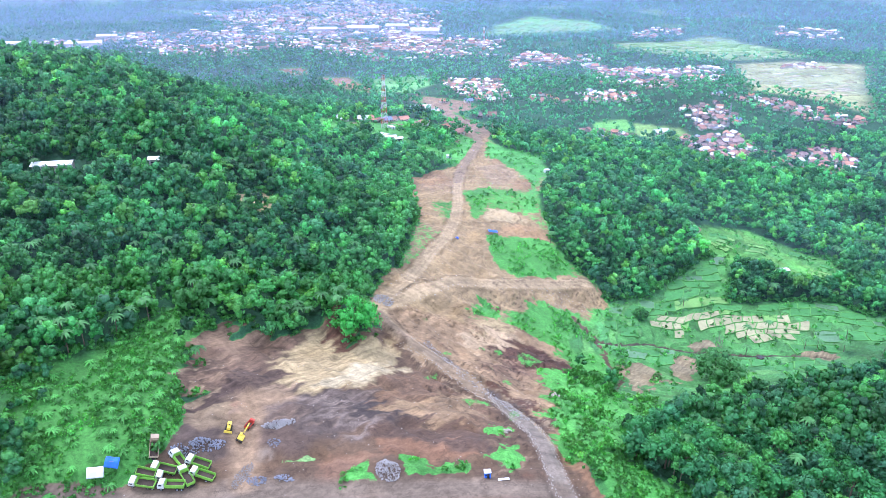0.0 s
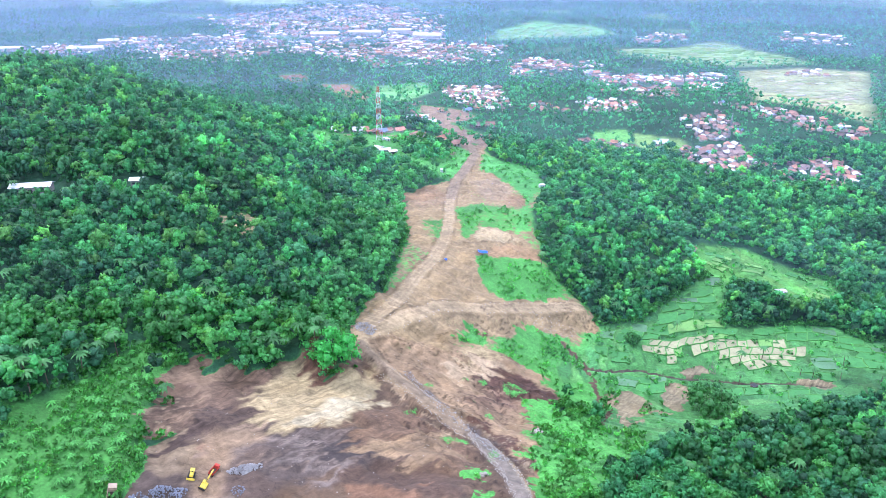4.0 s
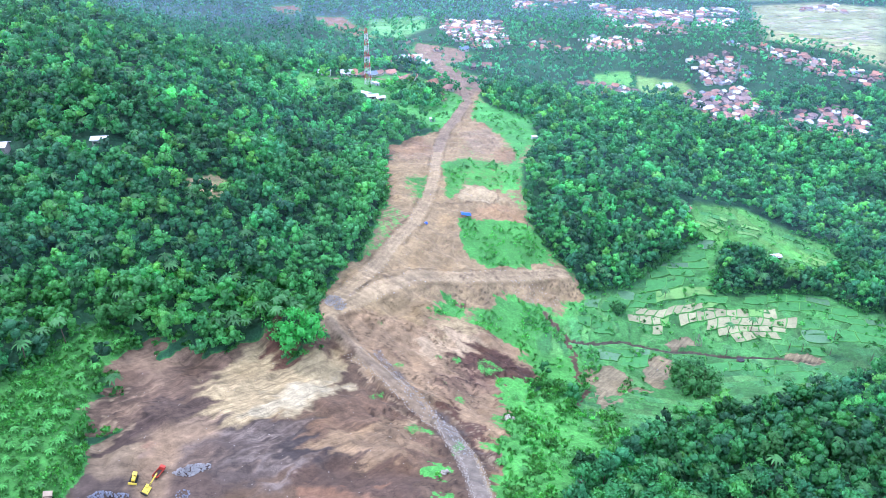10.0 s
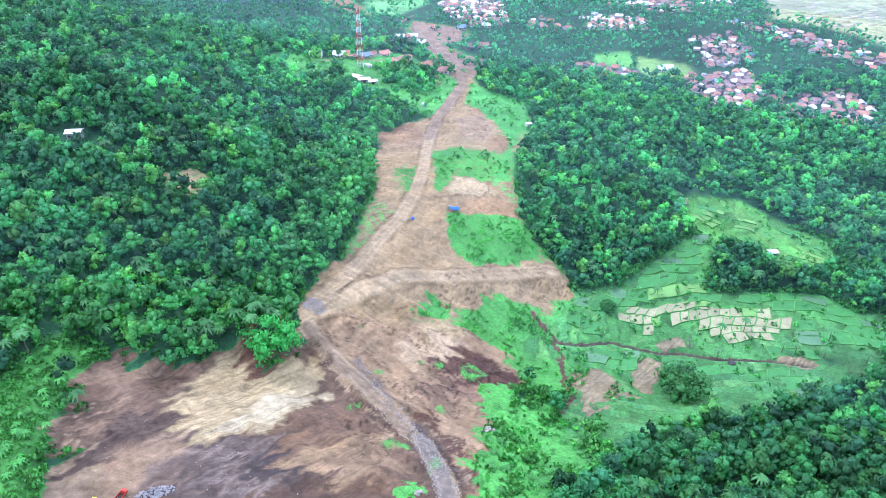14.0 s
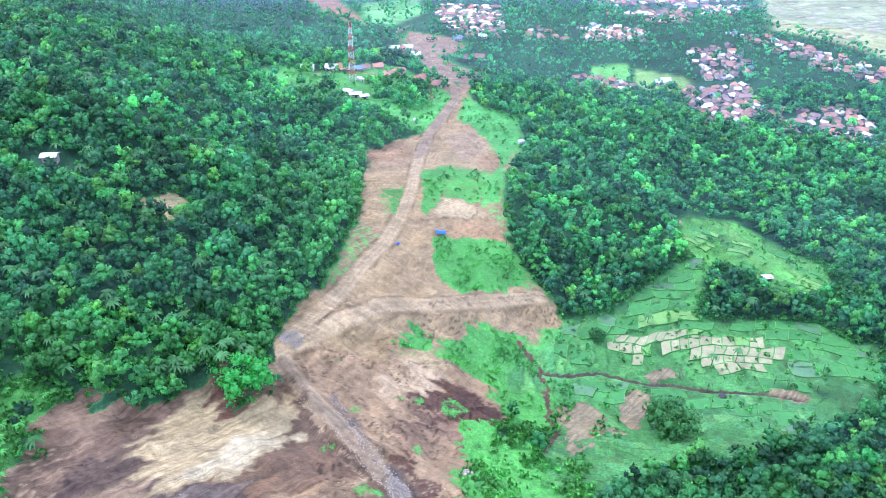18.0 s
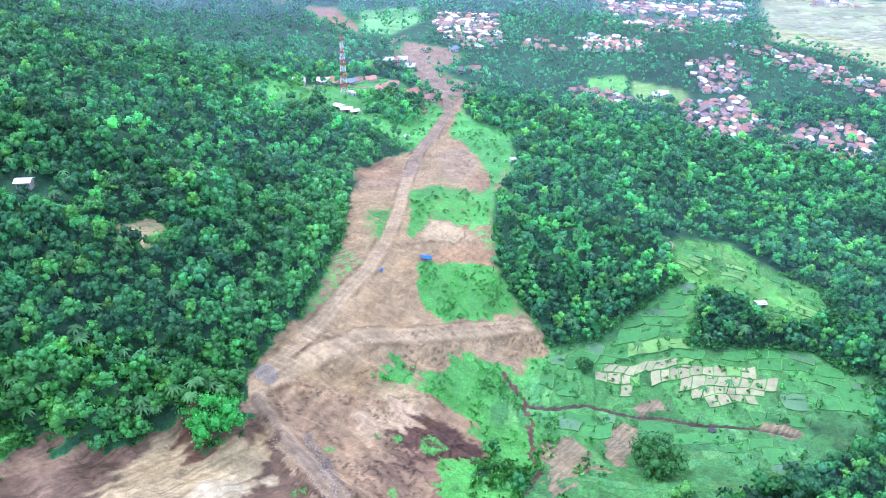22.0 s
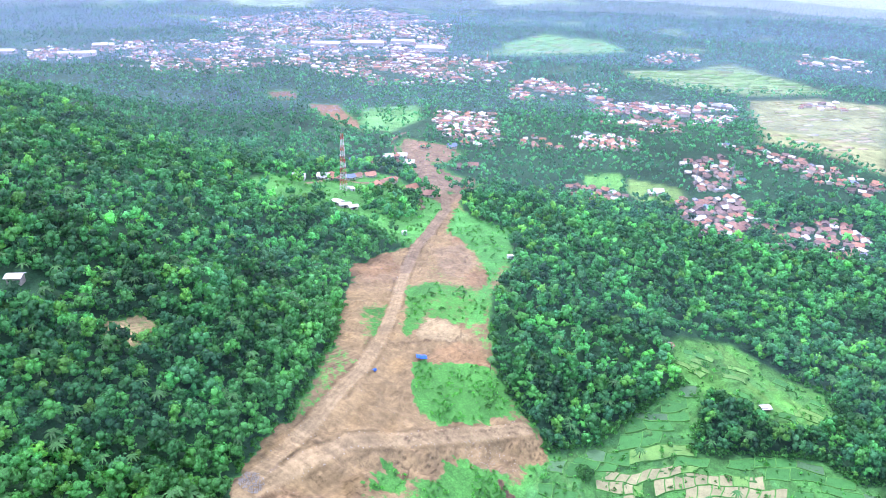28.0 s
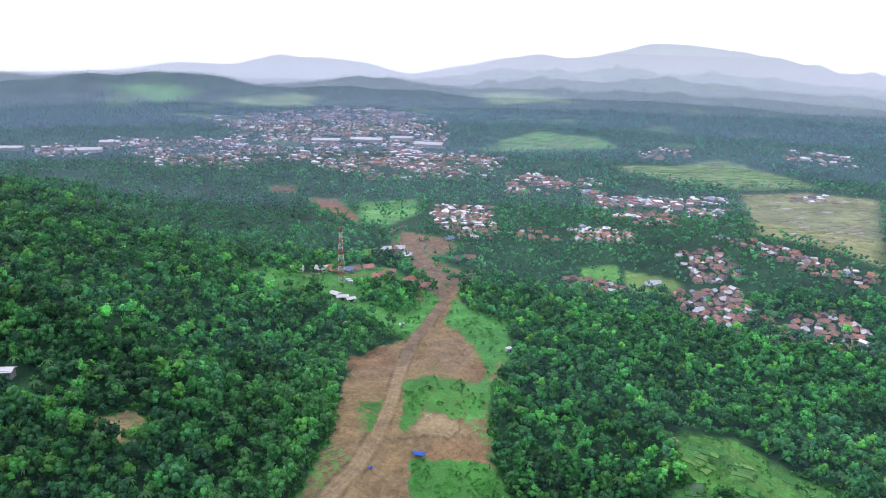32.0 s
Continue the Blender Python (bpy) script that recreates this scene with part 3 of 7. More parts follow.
def lie(px, py):
    """The land before scarps and rice steps are cut into it."""
    px, py = np.asarray(px, float), np.asarray(py, float)
    z = np.full(px.shape, -85.0)
    for rows, x0, y0, step, rad, dx in ((NEAR_SWELLS, -270, 150, 90, 100, 100), (FAR_SWELLS, -450, 600, 190, 200, 190)):
        for r, row in enumerate(rows):
            for c, h in enumerate(row):
                z = z + h * np.exp(-((px - x0 - c * dx) ** 2 + (py - y0 - r * step) ** 2) / rad**2)
    for x, y, h, rad in HILLS:
        z = z + h * np.exp(-((px - x) ** 2 + (py - y) ** 2) / rad**2)
    # a floor cut into the hillside by the diggers, and the knoll that they left standing
    z = z - 4.0 * cover(px, py, AREAS["dirt_pit"], 9.0)
    z = z + 11.0 * np.exp(-(((px + 43) / 11) ** 2 + ((py - 273) / 9.5) ** 2))
    bare = np.maximum(cover(px, py, AREAS["dirt_pit"], 6), np.maximum(cover(px, py, AREAS["dirt_slope"], 6), np.maximum(cover(px, py, AREAS["dirt_upper"], 6), cover(px, py, AREAS["dirt_spur"], 6))))
    flat = np.maximum(band(px, py, ROADS["road_main"], 4, 5), np.maximum(band(px, py, ROADS["road_fork"], 4, 5), band(px, py, ROADS["road_yard"], 5, 6)))
    z = z + bare * (1 - flat) * (1.5 * waves(px, py, 34, 1) + 0.8 * waves(px, py, 13, 2) + 0.35 * waves(px, py, 5, 3))
    z = z - 2.2 * band(px, py, ROADS["stream"], 1.2, 4) - 1.4 * band(px, py, ROADS["ditch"], 0.6, 2.5)
    # the spur road and the haul road run on banks of tipped earth
    z = z + 2.6 * band(px, py, ROADS["road_fork"], 7, 9) + 2.0 * band(px, py, ROADS["road_main"][:7], 6, 9)
    return z


TREAD, SCARP = 1.7, 1.5


def rice_land(px, py, soft):
    return np.maximum(cover(px, py, AREAS["paddy"], soft), np.maximum(cover(px, py, AREAS["valley"], soft), cover(px, py, AREAS["open_right"], soft)))


def rice_level(px, py, z):
    """Which step of the rice land a point lies on, as a number that runs on between the steps."""
    return (z + 1.1 * waves(px, py, 55, 71) + 0.5 * waves(px, py, 21, 72)) / TREAD


def slip_level(px, py, z):
    """The same for the slipped earth, whose scarps wander more."""
    return (z + 2.2 * waves(px, py, 48, 81) + 1.2 * waves(px, py, 19, 82) + 0.5 * waves(px, py, 7, 83)) / SCARP


def worked(px, py):
    """Where earth has slipped or been dug, off the roads."""
    bare = np.maximum(cover(px, py, AREAS["dirt_slope"], 6), np.maximum(0.3 * cover(px, py, AREAS["dirt_upper"], 6), np.maximum(0.7 * cover(px, py, AREAS["dirt_spur"], 6), 0.6 * cover(px, py, AREAS["dark_rim"], 8))))
    flat = np.maximum(band(px, py, ROADS["road_main"], 5, 4), np.maximum(band(px, py, ROADS["road_fork"], 5, 4), band(px, py, ROADS["road_front"], 5, 4)))
    return bare * (1 - flat) * np.clip(0.75 + waves(px, py, 60, 84), 0, 1)


def height(px, py):
    px, py = np.asarray(px, float), np.asarray(py, float)
    z = lie(px, py)
    q = rice_level(px, py, z)
    s = slip_level(px, py, z)
    z = z + rice_land(px, py, 10) * 0.75 * (np.round(q) - q) * TREAD + worked(px, py) * 0.7 * (np.round(s) - s) * SCARP
    far = np.clip((np.hypot(px, py) - 1100) / 900, 0, 1)
    z = z + far * (6 * waves(px, py, 700, 5) + 3 * waves(px, py, 260, 6))
    # ridges far off, broken by spurs
    for x, y, h, rx, ry in FAR_RIDGES:
        z = z + h * np.exp(-(((px - x) / rx) ** 2 + ((py - y) / ry) ** 2)) * (1 + 0.16 * waves(px, py, 420, 8) + 0.08 * waves(px, py, 150, 9))
    return z + mountains(px, py)


LIE = {}


def lift(x, y):
    """The height of the built ground at a place of the plan."""
    fx, fy, z = LIE["x"], LIE["y"], LIE["z"]
    i = min(max(int(np.searchsorted(fx, x)) - 1, 0), len(fx) - 2)
    j = min(max(int(np.searchsorted(fy, y)) - 1, 0), len(fy) - 2)
    u, v = (x - fx[i]) / (fx[i + 1] - fx[i]), (y - fy[j]) / (fy[j + 1] - fy[j])
    return float((z[j, i] * (1 - u) + z[j, i + 1] * u) * (1 - v) + (z[j + 1, i] * (1 - u) + z[j + 1, i + 1] * u) * v)


TAN, CREAM, WHITE_SOIL = (0.265, 0.205, 0.128), (0.325, 0.268, 0.172), (0.46, 0.415, 0.32)
SLOPE = (0.238, 0.175, 0.12)
BROWN, DARK, RED, GREYSOIL = (0.105, 0.074, 0.057), (0.092, 0.064, 0.053), (0.105, 0.058, 0.042), (0.070, 0.057, 0.054)
RUST = (0.24, 0.168, 0.108)
FOREST_FLOOR, BRIGHT, PADDY, FIELD = (0.02, 0.075, 0.032), (0.070, 0.272, 0.050), (0.058, 0.205, 0.046), (0.14, 0.36, 0.12)

SOILS = [  # area, soil, how bare, softness
    ("worksite", SLOPE, 0.55, 8), ("dirt_upper", TAN, 0.97, 6), ("dirt_spur", TAN, 1.0, 6), ("dirt_slope", SLOPE, 1.0, 6), ("dirt_pit", BROWN, 1.0, 6),
    ("dark_floor", GREYSOIL, 1.0, 4), ("dark_rim", DARK, 1.0, 4), ("plum_slope", (0.125, 0.088, 0.07), 1.0, 6), ("tan_top", (0.195, 0.14, 0.105), 1.0, 5), ("dark_gully", (0.085, 0.062, 0.055), 1.0, 4), ("low_tan", (0.17, 0.132, 0.098), 1.0, 5), ("dark_floor2", (0.085, 0.068, 0.066), 1.0, 5), ("cream", CREAM, 1.0, 6), ("white", (0.36, 0.325, 0.245), 1.0, 9), ("knoll_cut", RED, 1.0, 3), ("red_soil", RED, 1.0, 6),
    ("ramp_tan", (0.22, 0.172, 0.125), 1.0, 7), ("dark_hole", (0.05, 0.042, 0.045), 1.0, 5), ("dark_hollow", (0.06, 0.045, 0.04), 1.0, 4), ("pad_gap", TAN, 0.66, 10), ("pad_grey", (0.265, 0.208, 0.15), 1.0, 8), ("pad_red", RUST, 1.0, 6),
    ("pad_weedy", TAN, 0.72, 12), ("light_soil", CREAM, 1.0, 6), ("slip_red", (0.175, 0.12, 0.092), 0.9, 10), ("slip_a", (0.075, 0.044, 0.037), 1.0, 3), ("slip_b", (0.085, 0.05, 0.04), 1.0, 3), ("pale_step", (0.33, 0.262, 0.19), 1.0, 4),
    ("pink_floor", (0.27, 0.175, 0.135), 1.0, 4), ("brown_stripe", (0.14, 0.094, 0.069), 1.0, 6), ("ochre", (0.25, 0.18, 0.118), 1.0, 6), ("tan_corner", (0.18, 0.14, 0.105), 1.0, 6),  ("dark_band", (0.085, 0.066, 0.062), 1.0, 5), ("dark_cut", (0.07, 0.05, 0.045), 1.0, 3), ("rust_side", (0.20, 0.125, 0.085), 1.0, 4), ("rust_floor", (0.165, 0.098, 0.068), 1.0, 5), ("rust_floor_b", (0.165, 0.105, 0.08), 1.0, 5), ("rust_front", (0.17, 0.105, 0.075), 1.0, 5), ("tan_bench", (0.2, 0.145, 0.1), 1.0, 6),
    ("dark_bench", (0.088, 0.06, 0.05), 1.0, 5), ("dark_front", (0.12, 0.072, 0.053), 1.0, 4), ("dark_left", (0.085, 0.062, 0.055), 1.0, 5), ("gravel_fork", (0.17, 0.142, 0.142), 1.0, 4), ("cream_pad", (0.36, 0.30, 0.205), 1.0, 4), ("ochre_pad", (0.285, 0.20, 0.125), 1.0, 5), ("mound", (0.29, 0.205, 0.14), 1.0, 5), ("scar", (0.245, 0.182, 0.122), 1.0, 5), ("side_track", (0.24, 0.18, 0.145), 0.9, 6), ("rim_red", RUST, 1.0, 5), ("bank_rust", RUST, 1.0, 6), ("far_cut", (0.25, 0.165, 0.12), 0.8, 14),
    ("village_dirt", (0.235, 0.18, 0.145), 0.72, 14), ("brown_far", (0.2, 0.13, 0.1), 0.85, 14), ("clear_hill", CREAM, 0.6, 6),
]
GREENS = [  # area, green, how grown, softness
    ("grass_a", BRIGHT, 1.0, 5), ("grass_b", BRIGHT, 1.0, 3), ("grass_c", BRIGHT, 0.85, 5), ("grass_d", BRIGHT, 0.62, 8), ("grass_e", BRIGHT, 0.9, 5), ("grass_m", BRIGHT, 0.78, 8), ("grass_n", BRIGHT, 0.6, 10),
    ("grass_f", BRIGHT, 1.0, 2), ("grass_g", BRIGHT, 1.0, 2), ("grass_h", BRIGHT, 0.95, 3), ("grass_i", BRIGHT, 0.9, 2), ("grass_j", (0.2, 0.35, 0.12), 0.8, 2),
    ("grass_k", BRIGHT, 0.9, 4), ("bank_left", (0.044, 0.168, 0.03), 1.0, 4), ("bank_right", (0.065, 0.27, 0.05), 1.0, 4), ("shrub_right", BRIGHT, 0.93, 8), ("fringe", BRIGHT, 0.80, 10), ("paddy", PADDY, 1.0, 8), ("valley", (0.085, 0.27, 0.05), 1.0, 8),
    ("tower_green", (0.07, 0.26, 0.055), 0.8, 12), ("edge_green", (0.068, 0.27, 0.06), 0.74, 8), ("open_right", (0.05, 0.17, 0.042), 1.0, 8), ("pitch_a", (0.11, 0.31, 0.07), 1.0, 5), ("pitch_b", (0.18, 0.33, 0.09), 1.0, 5),
    ("field_a", FIELD, 1.0, 25), ("field_b", (0.19, 0.31, 0.13), 1.0, 25), ("field_c", (0.27, 0.30, 0.14), 1.0, 20), ("green_far", FIELD, 0.9, 15),
    ("field_d", FIELD, 1.0, 60), ("field_e", (0.21, 0.33, 0.15), 1.0, 60), ("field_f", (0.21, 0.33, 0.15), 1.0, 60),
]
ROAD_SOILS = [
    ("line_rut_a", (0.19, 0.16, 0.145), 1.6, 2.0), ("line_rut_b", (0.15, 0.122, 0.112), 0.7, 1.2), ("line_rut_c", (0.21, 0.16, 0.125), 0.6, 1.0), ("line_rut_d", (0.15, 0.115, 0.1), 0.6, 1.1), ("line_rut_e", (0.25, 0.19, 0.14), 0.5, 1.2),
    ("line_rut_f", (0.06, 0.045, 0.04), 0.6, 1.2), ("line_rut_g", (0.23, 0.17, 0.135), 1.2, 1.8),
    ("line_rubble", (0.125, 0.108, 0.112), 1.6, 2.5), ("line_verge", (0.31, 0.245, 0.18), 0.8, 2), ("line_cut_a", (0.07, 0.045, 0.036), 0.4, 1.4), ("line_cut_b", (0.08, 0.05, 0.04), 0.3, 1.2), ("line_cut_c", (0.08, 0.05, 0.04), 0.4, 1.4),
    ("line_gully_a", (0.31, 0.25, 0.185), 0.5, 1.6), ("line_gully_b", (0.21, 0.152, 0.115), 1.6, 4), ("line_pit_a", (0.14, 0.115, 0.11), 1.8, 3), ("line_pit_b", (0.165, 0.138, 0.135), 2.4, 3), ("line_gully_c", (0.075, 0.05, 0.04), 1.3, 2), ("line_village", (0.165, 0.128, 0.112), 2.6, 3),
    ("road_main", (0.325, 0.262, 0.18), 3.2, 1.3), ("line_track", (0.09, 0.066, 0.052), 0.5, 1.5), ("line_edge_a", (0.07, 0.052, 0.045), 0.35, 0.9), ("line_edge_b", (0.26, 0.215, 0.165), 0.4, 1.0), ("road_low", (0.205, 0.165, 0.13), 2.7, 1.4), ("road_front", (0.20, 0.178, 0.168), 3.2, 1.2), ("road_fork", (0.33, 0.265, 0.18), 3.8, 1.6), ("road_yard", (0.145, 0.12, 0.105), 4.5, 4),
    ("road_ramp", (0.25, 0.185, 0.135), 4, 4), ("road_high", (0.235, 0.188, 0.148), 4.2, 1.6), ("path_a", (0.26, 0.22, 0.17), 2.0, 3), ("path_b", (0.22, 0.17, 0.13), 3.0, 3), ("stream", (0.045, 0.045, 0.038), 1.2, 1.8), ("ditch", (0.06, 0.042, 0.035), 0.5, 1.4), ("crest", (0.08, 0.055, 0.042), 0.4, 1.5),
]


def land_use(px, py):
    """Soil colour, green colour and growth (0 bare, 1 grown) at points of the plan, and how open the ground is to the sky."""
    n = len(px)
    # distant haze is put into the ground's green, bluer from 900 m to 1800 m
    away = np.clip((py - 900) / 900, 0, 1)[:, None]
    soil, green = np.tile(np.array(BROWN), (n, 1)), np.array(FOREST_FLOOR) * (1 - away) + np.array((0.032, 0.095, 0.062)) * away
    # fields and clearings between the woods of the plain
    patch = np.clip((waves(px, py, 420, 21) + 0.6 * waves(px, py, 150, 22) - 0.75) * 4, 0, 1)[:, None] * np.clip((py - 1500) / 500, 0, 1)[:, None]
    green = green * (1 - patch) + np.array((0.10, 0.22, 0.08)) * patch
    grown, free = np.ones(n), np.zeros(n)
    wx = px + 1.9 * waves(px, py, 17, 61) + 1.3 * waves(px, py, 6, 62) + 0.7 * waves(px, py, 2.7, 65)
    wy = py + 1.9 * waves(px, py, 16, 63) + 1.3 * waves(px, py, 6.5, 64) + 0.7 * waves(px, py, 2.9, 66)
    # earth is dragged and washed along the fall of each slope, which draws its outlines out into tongues
    on_slope = np.clip(cover(px, py, AREAS["dirt_slope"], 8) + cover(px, py, AREAS["dirt_spur"], 8), 0, 1)
    for angle, part_of, reach in ((51, (1 - on_slope) * (py < 300) * (py > 190), 5.0), (-22, on_slope, 3.6)):
        ca, sa = math.cos(radians(angle)), math.sin(radians(angle))
        across, along = py * ca - px * sa, px * ca + py * sa
        drag = np.zeros(n)
        for q, (f, ph) in enumerate(((0.29, 0.4), (0.71, 1.9), (1.45, 3.3))):
            drag += np.sin(across * f + ph + 1.3 * np.sin(along * 0.05 + q)) / (1 + 0.5 * q)
        wx, wy = wx + part_of * reach * drag * ca, wy + part_of * reach * drag * sa
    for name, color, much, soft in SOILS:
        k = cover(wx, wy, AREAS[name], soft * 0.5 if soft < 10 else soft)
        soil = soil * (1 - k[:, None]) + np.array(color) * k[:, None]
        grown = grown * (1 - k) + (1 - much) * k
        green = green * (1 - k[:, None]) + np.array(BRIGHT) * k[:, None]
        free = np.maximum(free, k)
    for name, color, much, soft in GREENS:
        k = cover(wx, wy, AREAS[name], soft) if name.startswith(("grass", "fringe", "shrub", "edge", "tower")) else cover(px, py, AREAS[name], soft)
        green = green * (1 - k[:, None]) + np.array(color) * k[:, None]
        grown = grown * (1 - k) + much * k
        free = np.maximum(free, k)
    # rice plots: each step is parted into plots of their own growth; the risers' shade is put into the green, and side
    # banks are darker lines
    rice = rice_land(px, py, 6)
    k = np.nonzero(rice > 0.3)[0]
    if len(k):
        x, y = px[k], py[k]
        q = rice_level(x, y, lie(x, y))
        step = np.round(q)
        run = (x + 0.45 * y + 3 * waves(x, y, 30, 73)) / (9 + 5 * np.sin(step * 2.3)) + step * 0.37
        plot = np.floor(run)
        h = np.modf(np.abs(np.sin(step * 12.9898 + plot * 78.233) * 43758.5453))[0]
        h2 = np.modf(np.abs(np.sin(step * 39.346 + plot * 11.135) * 24634.6345))[0]
        tone = 0.82 + 0.45 * h
        green[k] = green[k] * (1 + (tone - 1)[:, None] * rice[k][:, None]) * (1 + rice[k][:, None] * np.stack([0.35 * (h2 > 0.8), 0.08 * (h2 > 0.8), 0.2 * (h2 > 0.6)], 1))
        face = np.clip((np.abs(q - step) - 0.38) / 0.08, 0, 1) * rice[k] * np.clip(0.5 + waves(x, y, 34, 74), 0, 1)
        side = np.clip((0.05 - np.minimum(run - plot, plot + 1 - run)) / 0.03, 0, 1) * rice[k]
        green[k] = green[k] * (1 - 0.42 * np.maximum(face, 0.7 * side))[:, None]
    # shade of the scarp faces is put into the soil colour; each level has its own tone
    dug = worked(px, py)
    k = np.nonzero(dug > 0.15)[0]
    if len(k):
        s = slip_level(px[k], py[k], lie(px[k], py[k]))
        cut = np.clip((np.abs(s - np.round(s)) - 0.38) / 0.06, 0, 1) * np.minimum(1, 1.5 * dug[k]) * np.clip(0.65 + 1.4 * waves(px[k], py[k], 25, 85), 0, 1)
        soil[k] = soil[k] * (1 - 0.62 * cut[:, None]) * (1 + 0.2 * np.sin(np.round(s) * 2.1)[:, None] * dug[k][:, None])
    for name in ("mud_a", "mud_b", "mud_c", "mud_d", "mud_e"):
        k = cover(wx, wy, AREAS[name], 3)
        soil = soil * (1 - k[:, None]) + np.array((0.21, 0.185, 0.13)) * k[:, None]
        grown = grown * (1 - 0.9 * k)
    for name, color, half, soft in ROAD_SOILS:
        k = band(wx, wy, ROADS[name], half, soft) if name in ("ditch", "crest") or name.startswith("line_") else band(px, py, ROADS[name], half, soft)
        soil = soil * (1 - k[:, None]) + np.array(color) * k[:, None]
        grown = grown * (1 - k)
        free = np.maximum(free, 0.9 * k if name == "stream" or name.startswith("line_") else band(px, py, ROADS[name], half + 3, 2))
    # wheel ruts, and shade painted into the soil along the foot of both banks
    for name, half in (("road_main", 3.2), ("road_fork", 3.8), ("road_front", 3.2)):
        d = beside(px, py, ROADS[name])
        rut_and_foot_shade = np.exp(-(((d - 1.2) / 0.6) ** 2)) * 0.16 + np.exp(-(((d - half - 1.7) / 0.9) ** 2)) * 0.42 * np.clip(0.6 + waves(px, py, 30, 47), 0, 1)
        soil = soil * (1 - rut_and_foot_shade[:, None])
    # spills of paler and redder earth
    spill = np.clip(waves(px, py, 22, 41) * 0.8 + waves(px, py, 9, 42) * 0.5, -1, 1)[:, None]
    soil = soil * (1 + 0.20 * spill) + np.maximum(waves(px, py, 28, 43), 0)[:, None] * np.array((0.012, 0.004, -0.004))
    # tongues of weeds on the worked slopes
    weeds = np.clip(waves(px, py, 40, 11) * 0.9 + waves(px, py, 17, 12) * 0.6 - 0.55, 0, 0.5)
    grown = np.clip(grown + weeds * cover(px, py, AREAS["dirt_slope"], 10), 0, 1)
    # a warm, ochre clay all over
    soil = soil * np.array((1.02, 0.96, 0.77))
    return soil, green, grown, free


def build_ground():
    fx = np.concatenate([-np.geomspace(4200, 430, 60), np.arange(-420, -120, 6.0), np.arange(-120, 108, 0.95), np.arange(108, 275, 1.3), np.arange(275, 560, 6.0), np.geomspace(566, 4200, 60)])
    fy = np.concatenate([np.arange(-300, 140, 22.0), np.arange(140, 325, 0.95), np.arange(325, 432, 1.25), np.arange(432, 640, 2.0), np.arange(640, 760, 4.0), np.arange(760, 1300, 9.0), np.geomspace(1310, 4960, 84)])
    gx, gy = np.meshgrid(fx, fy)
    px, py = gx.ravel(), gy.ravel()
    soil, green, grown, _ = land_use(px, py)
    nx, ny = len(fx), len(fy)
    me = bpy.data.meshes.new("ground")
    co = np.stack([px, py, height(px, py)], 1)
    LIE.update(x=fx, y=fy, z=co[:, 2].reshape(ny, nx))
    i = np.arange((nx - 1) * (ny - 1))
    r, c = i // (nx - 1), i % (nx - 1)
    a = r * nx + c
    quads = np.stack([a, a + 1, a + nx + 1, a + nx], 1)
    fill_mesh(me, co, quads)
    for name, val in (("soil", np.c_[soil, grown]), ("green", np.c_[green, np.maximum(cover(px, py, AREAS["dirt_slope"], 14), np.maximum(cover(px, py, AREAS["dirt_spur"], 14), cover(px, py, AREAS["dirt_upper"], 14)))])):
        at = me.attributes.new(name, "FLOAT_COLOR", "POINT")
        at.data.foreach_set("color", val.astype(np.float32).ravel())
    me.polygons.foreach_set("use_smooth", np.ones(len(quads), bool))
    me.materials.append(M_GROUND)
    return tagged(new("ground", me), "open hillside of bare earth, grass and forest floor", "ground", kind="structure")


def fill_mesh(me, co, faces):
    """Vertices and faces of one size into a mesh."""
    co, faces = np.asarray(co, np.float32), np.asarray(faces, np.int32)
    m, k = faces.shape
    me.vertices.add(len(co))
    me.vertices.foreach_set("co", co.ravel())
    me.loops.add(m * k)
    me.loops.foreach_set("vertex_index", faces.ravel())
    me.polygons.add(m)
    me.polygons.foreach_set("loop_start", np.arange(0, m * k, k, dtype=np.int32))
    me.update(calc_edges=True)


ground = build_ground()


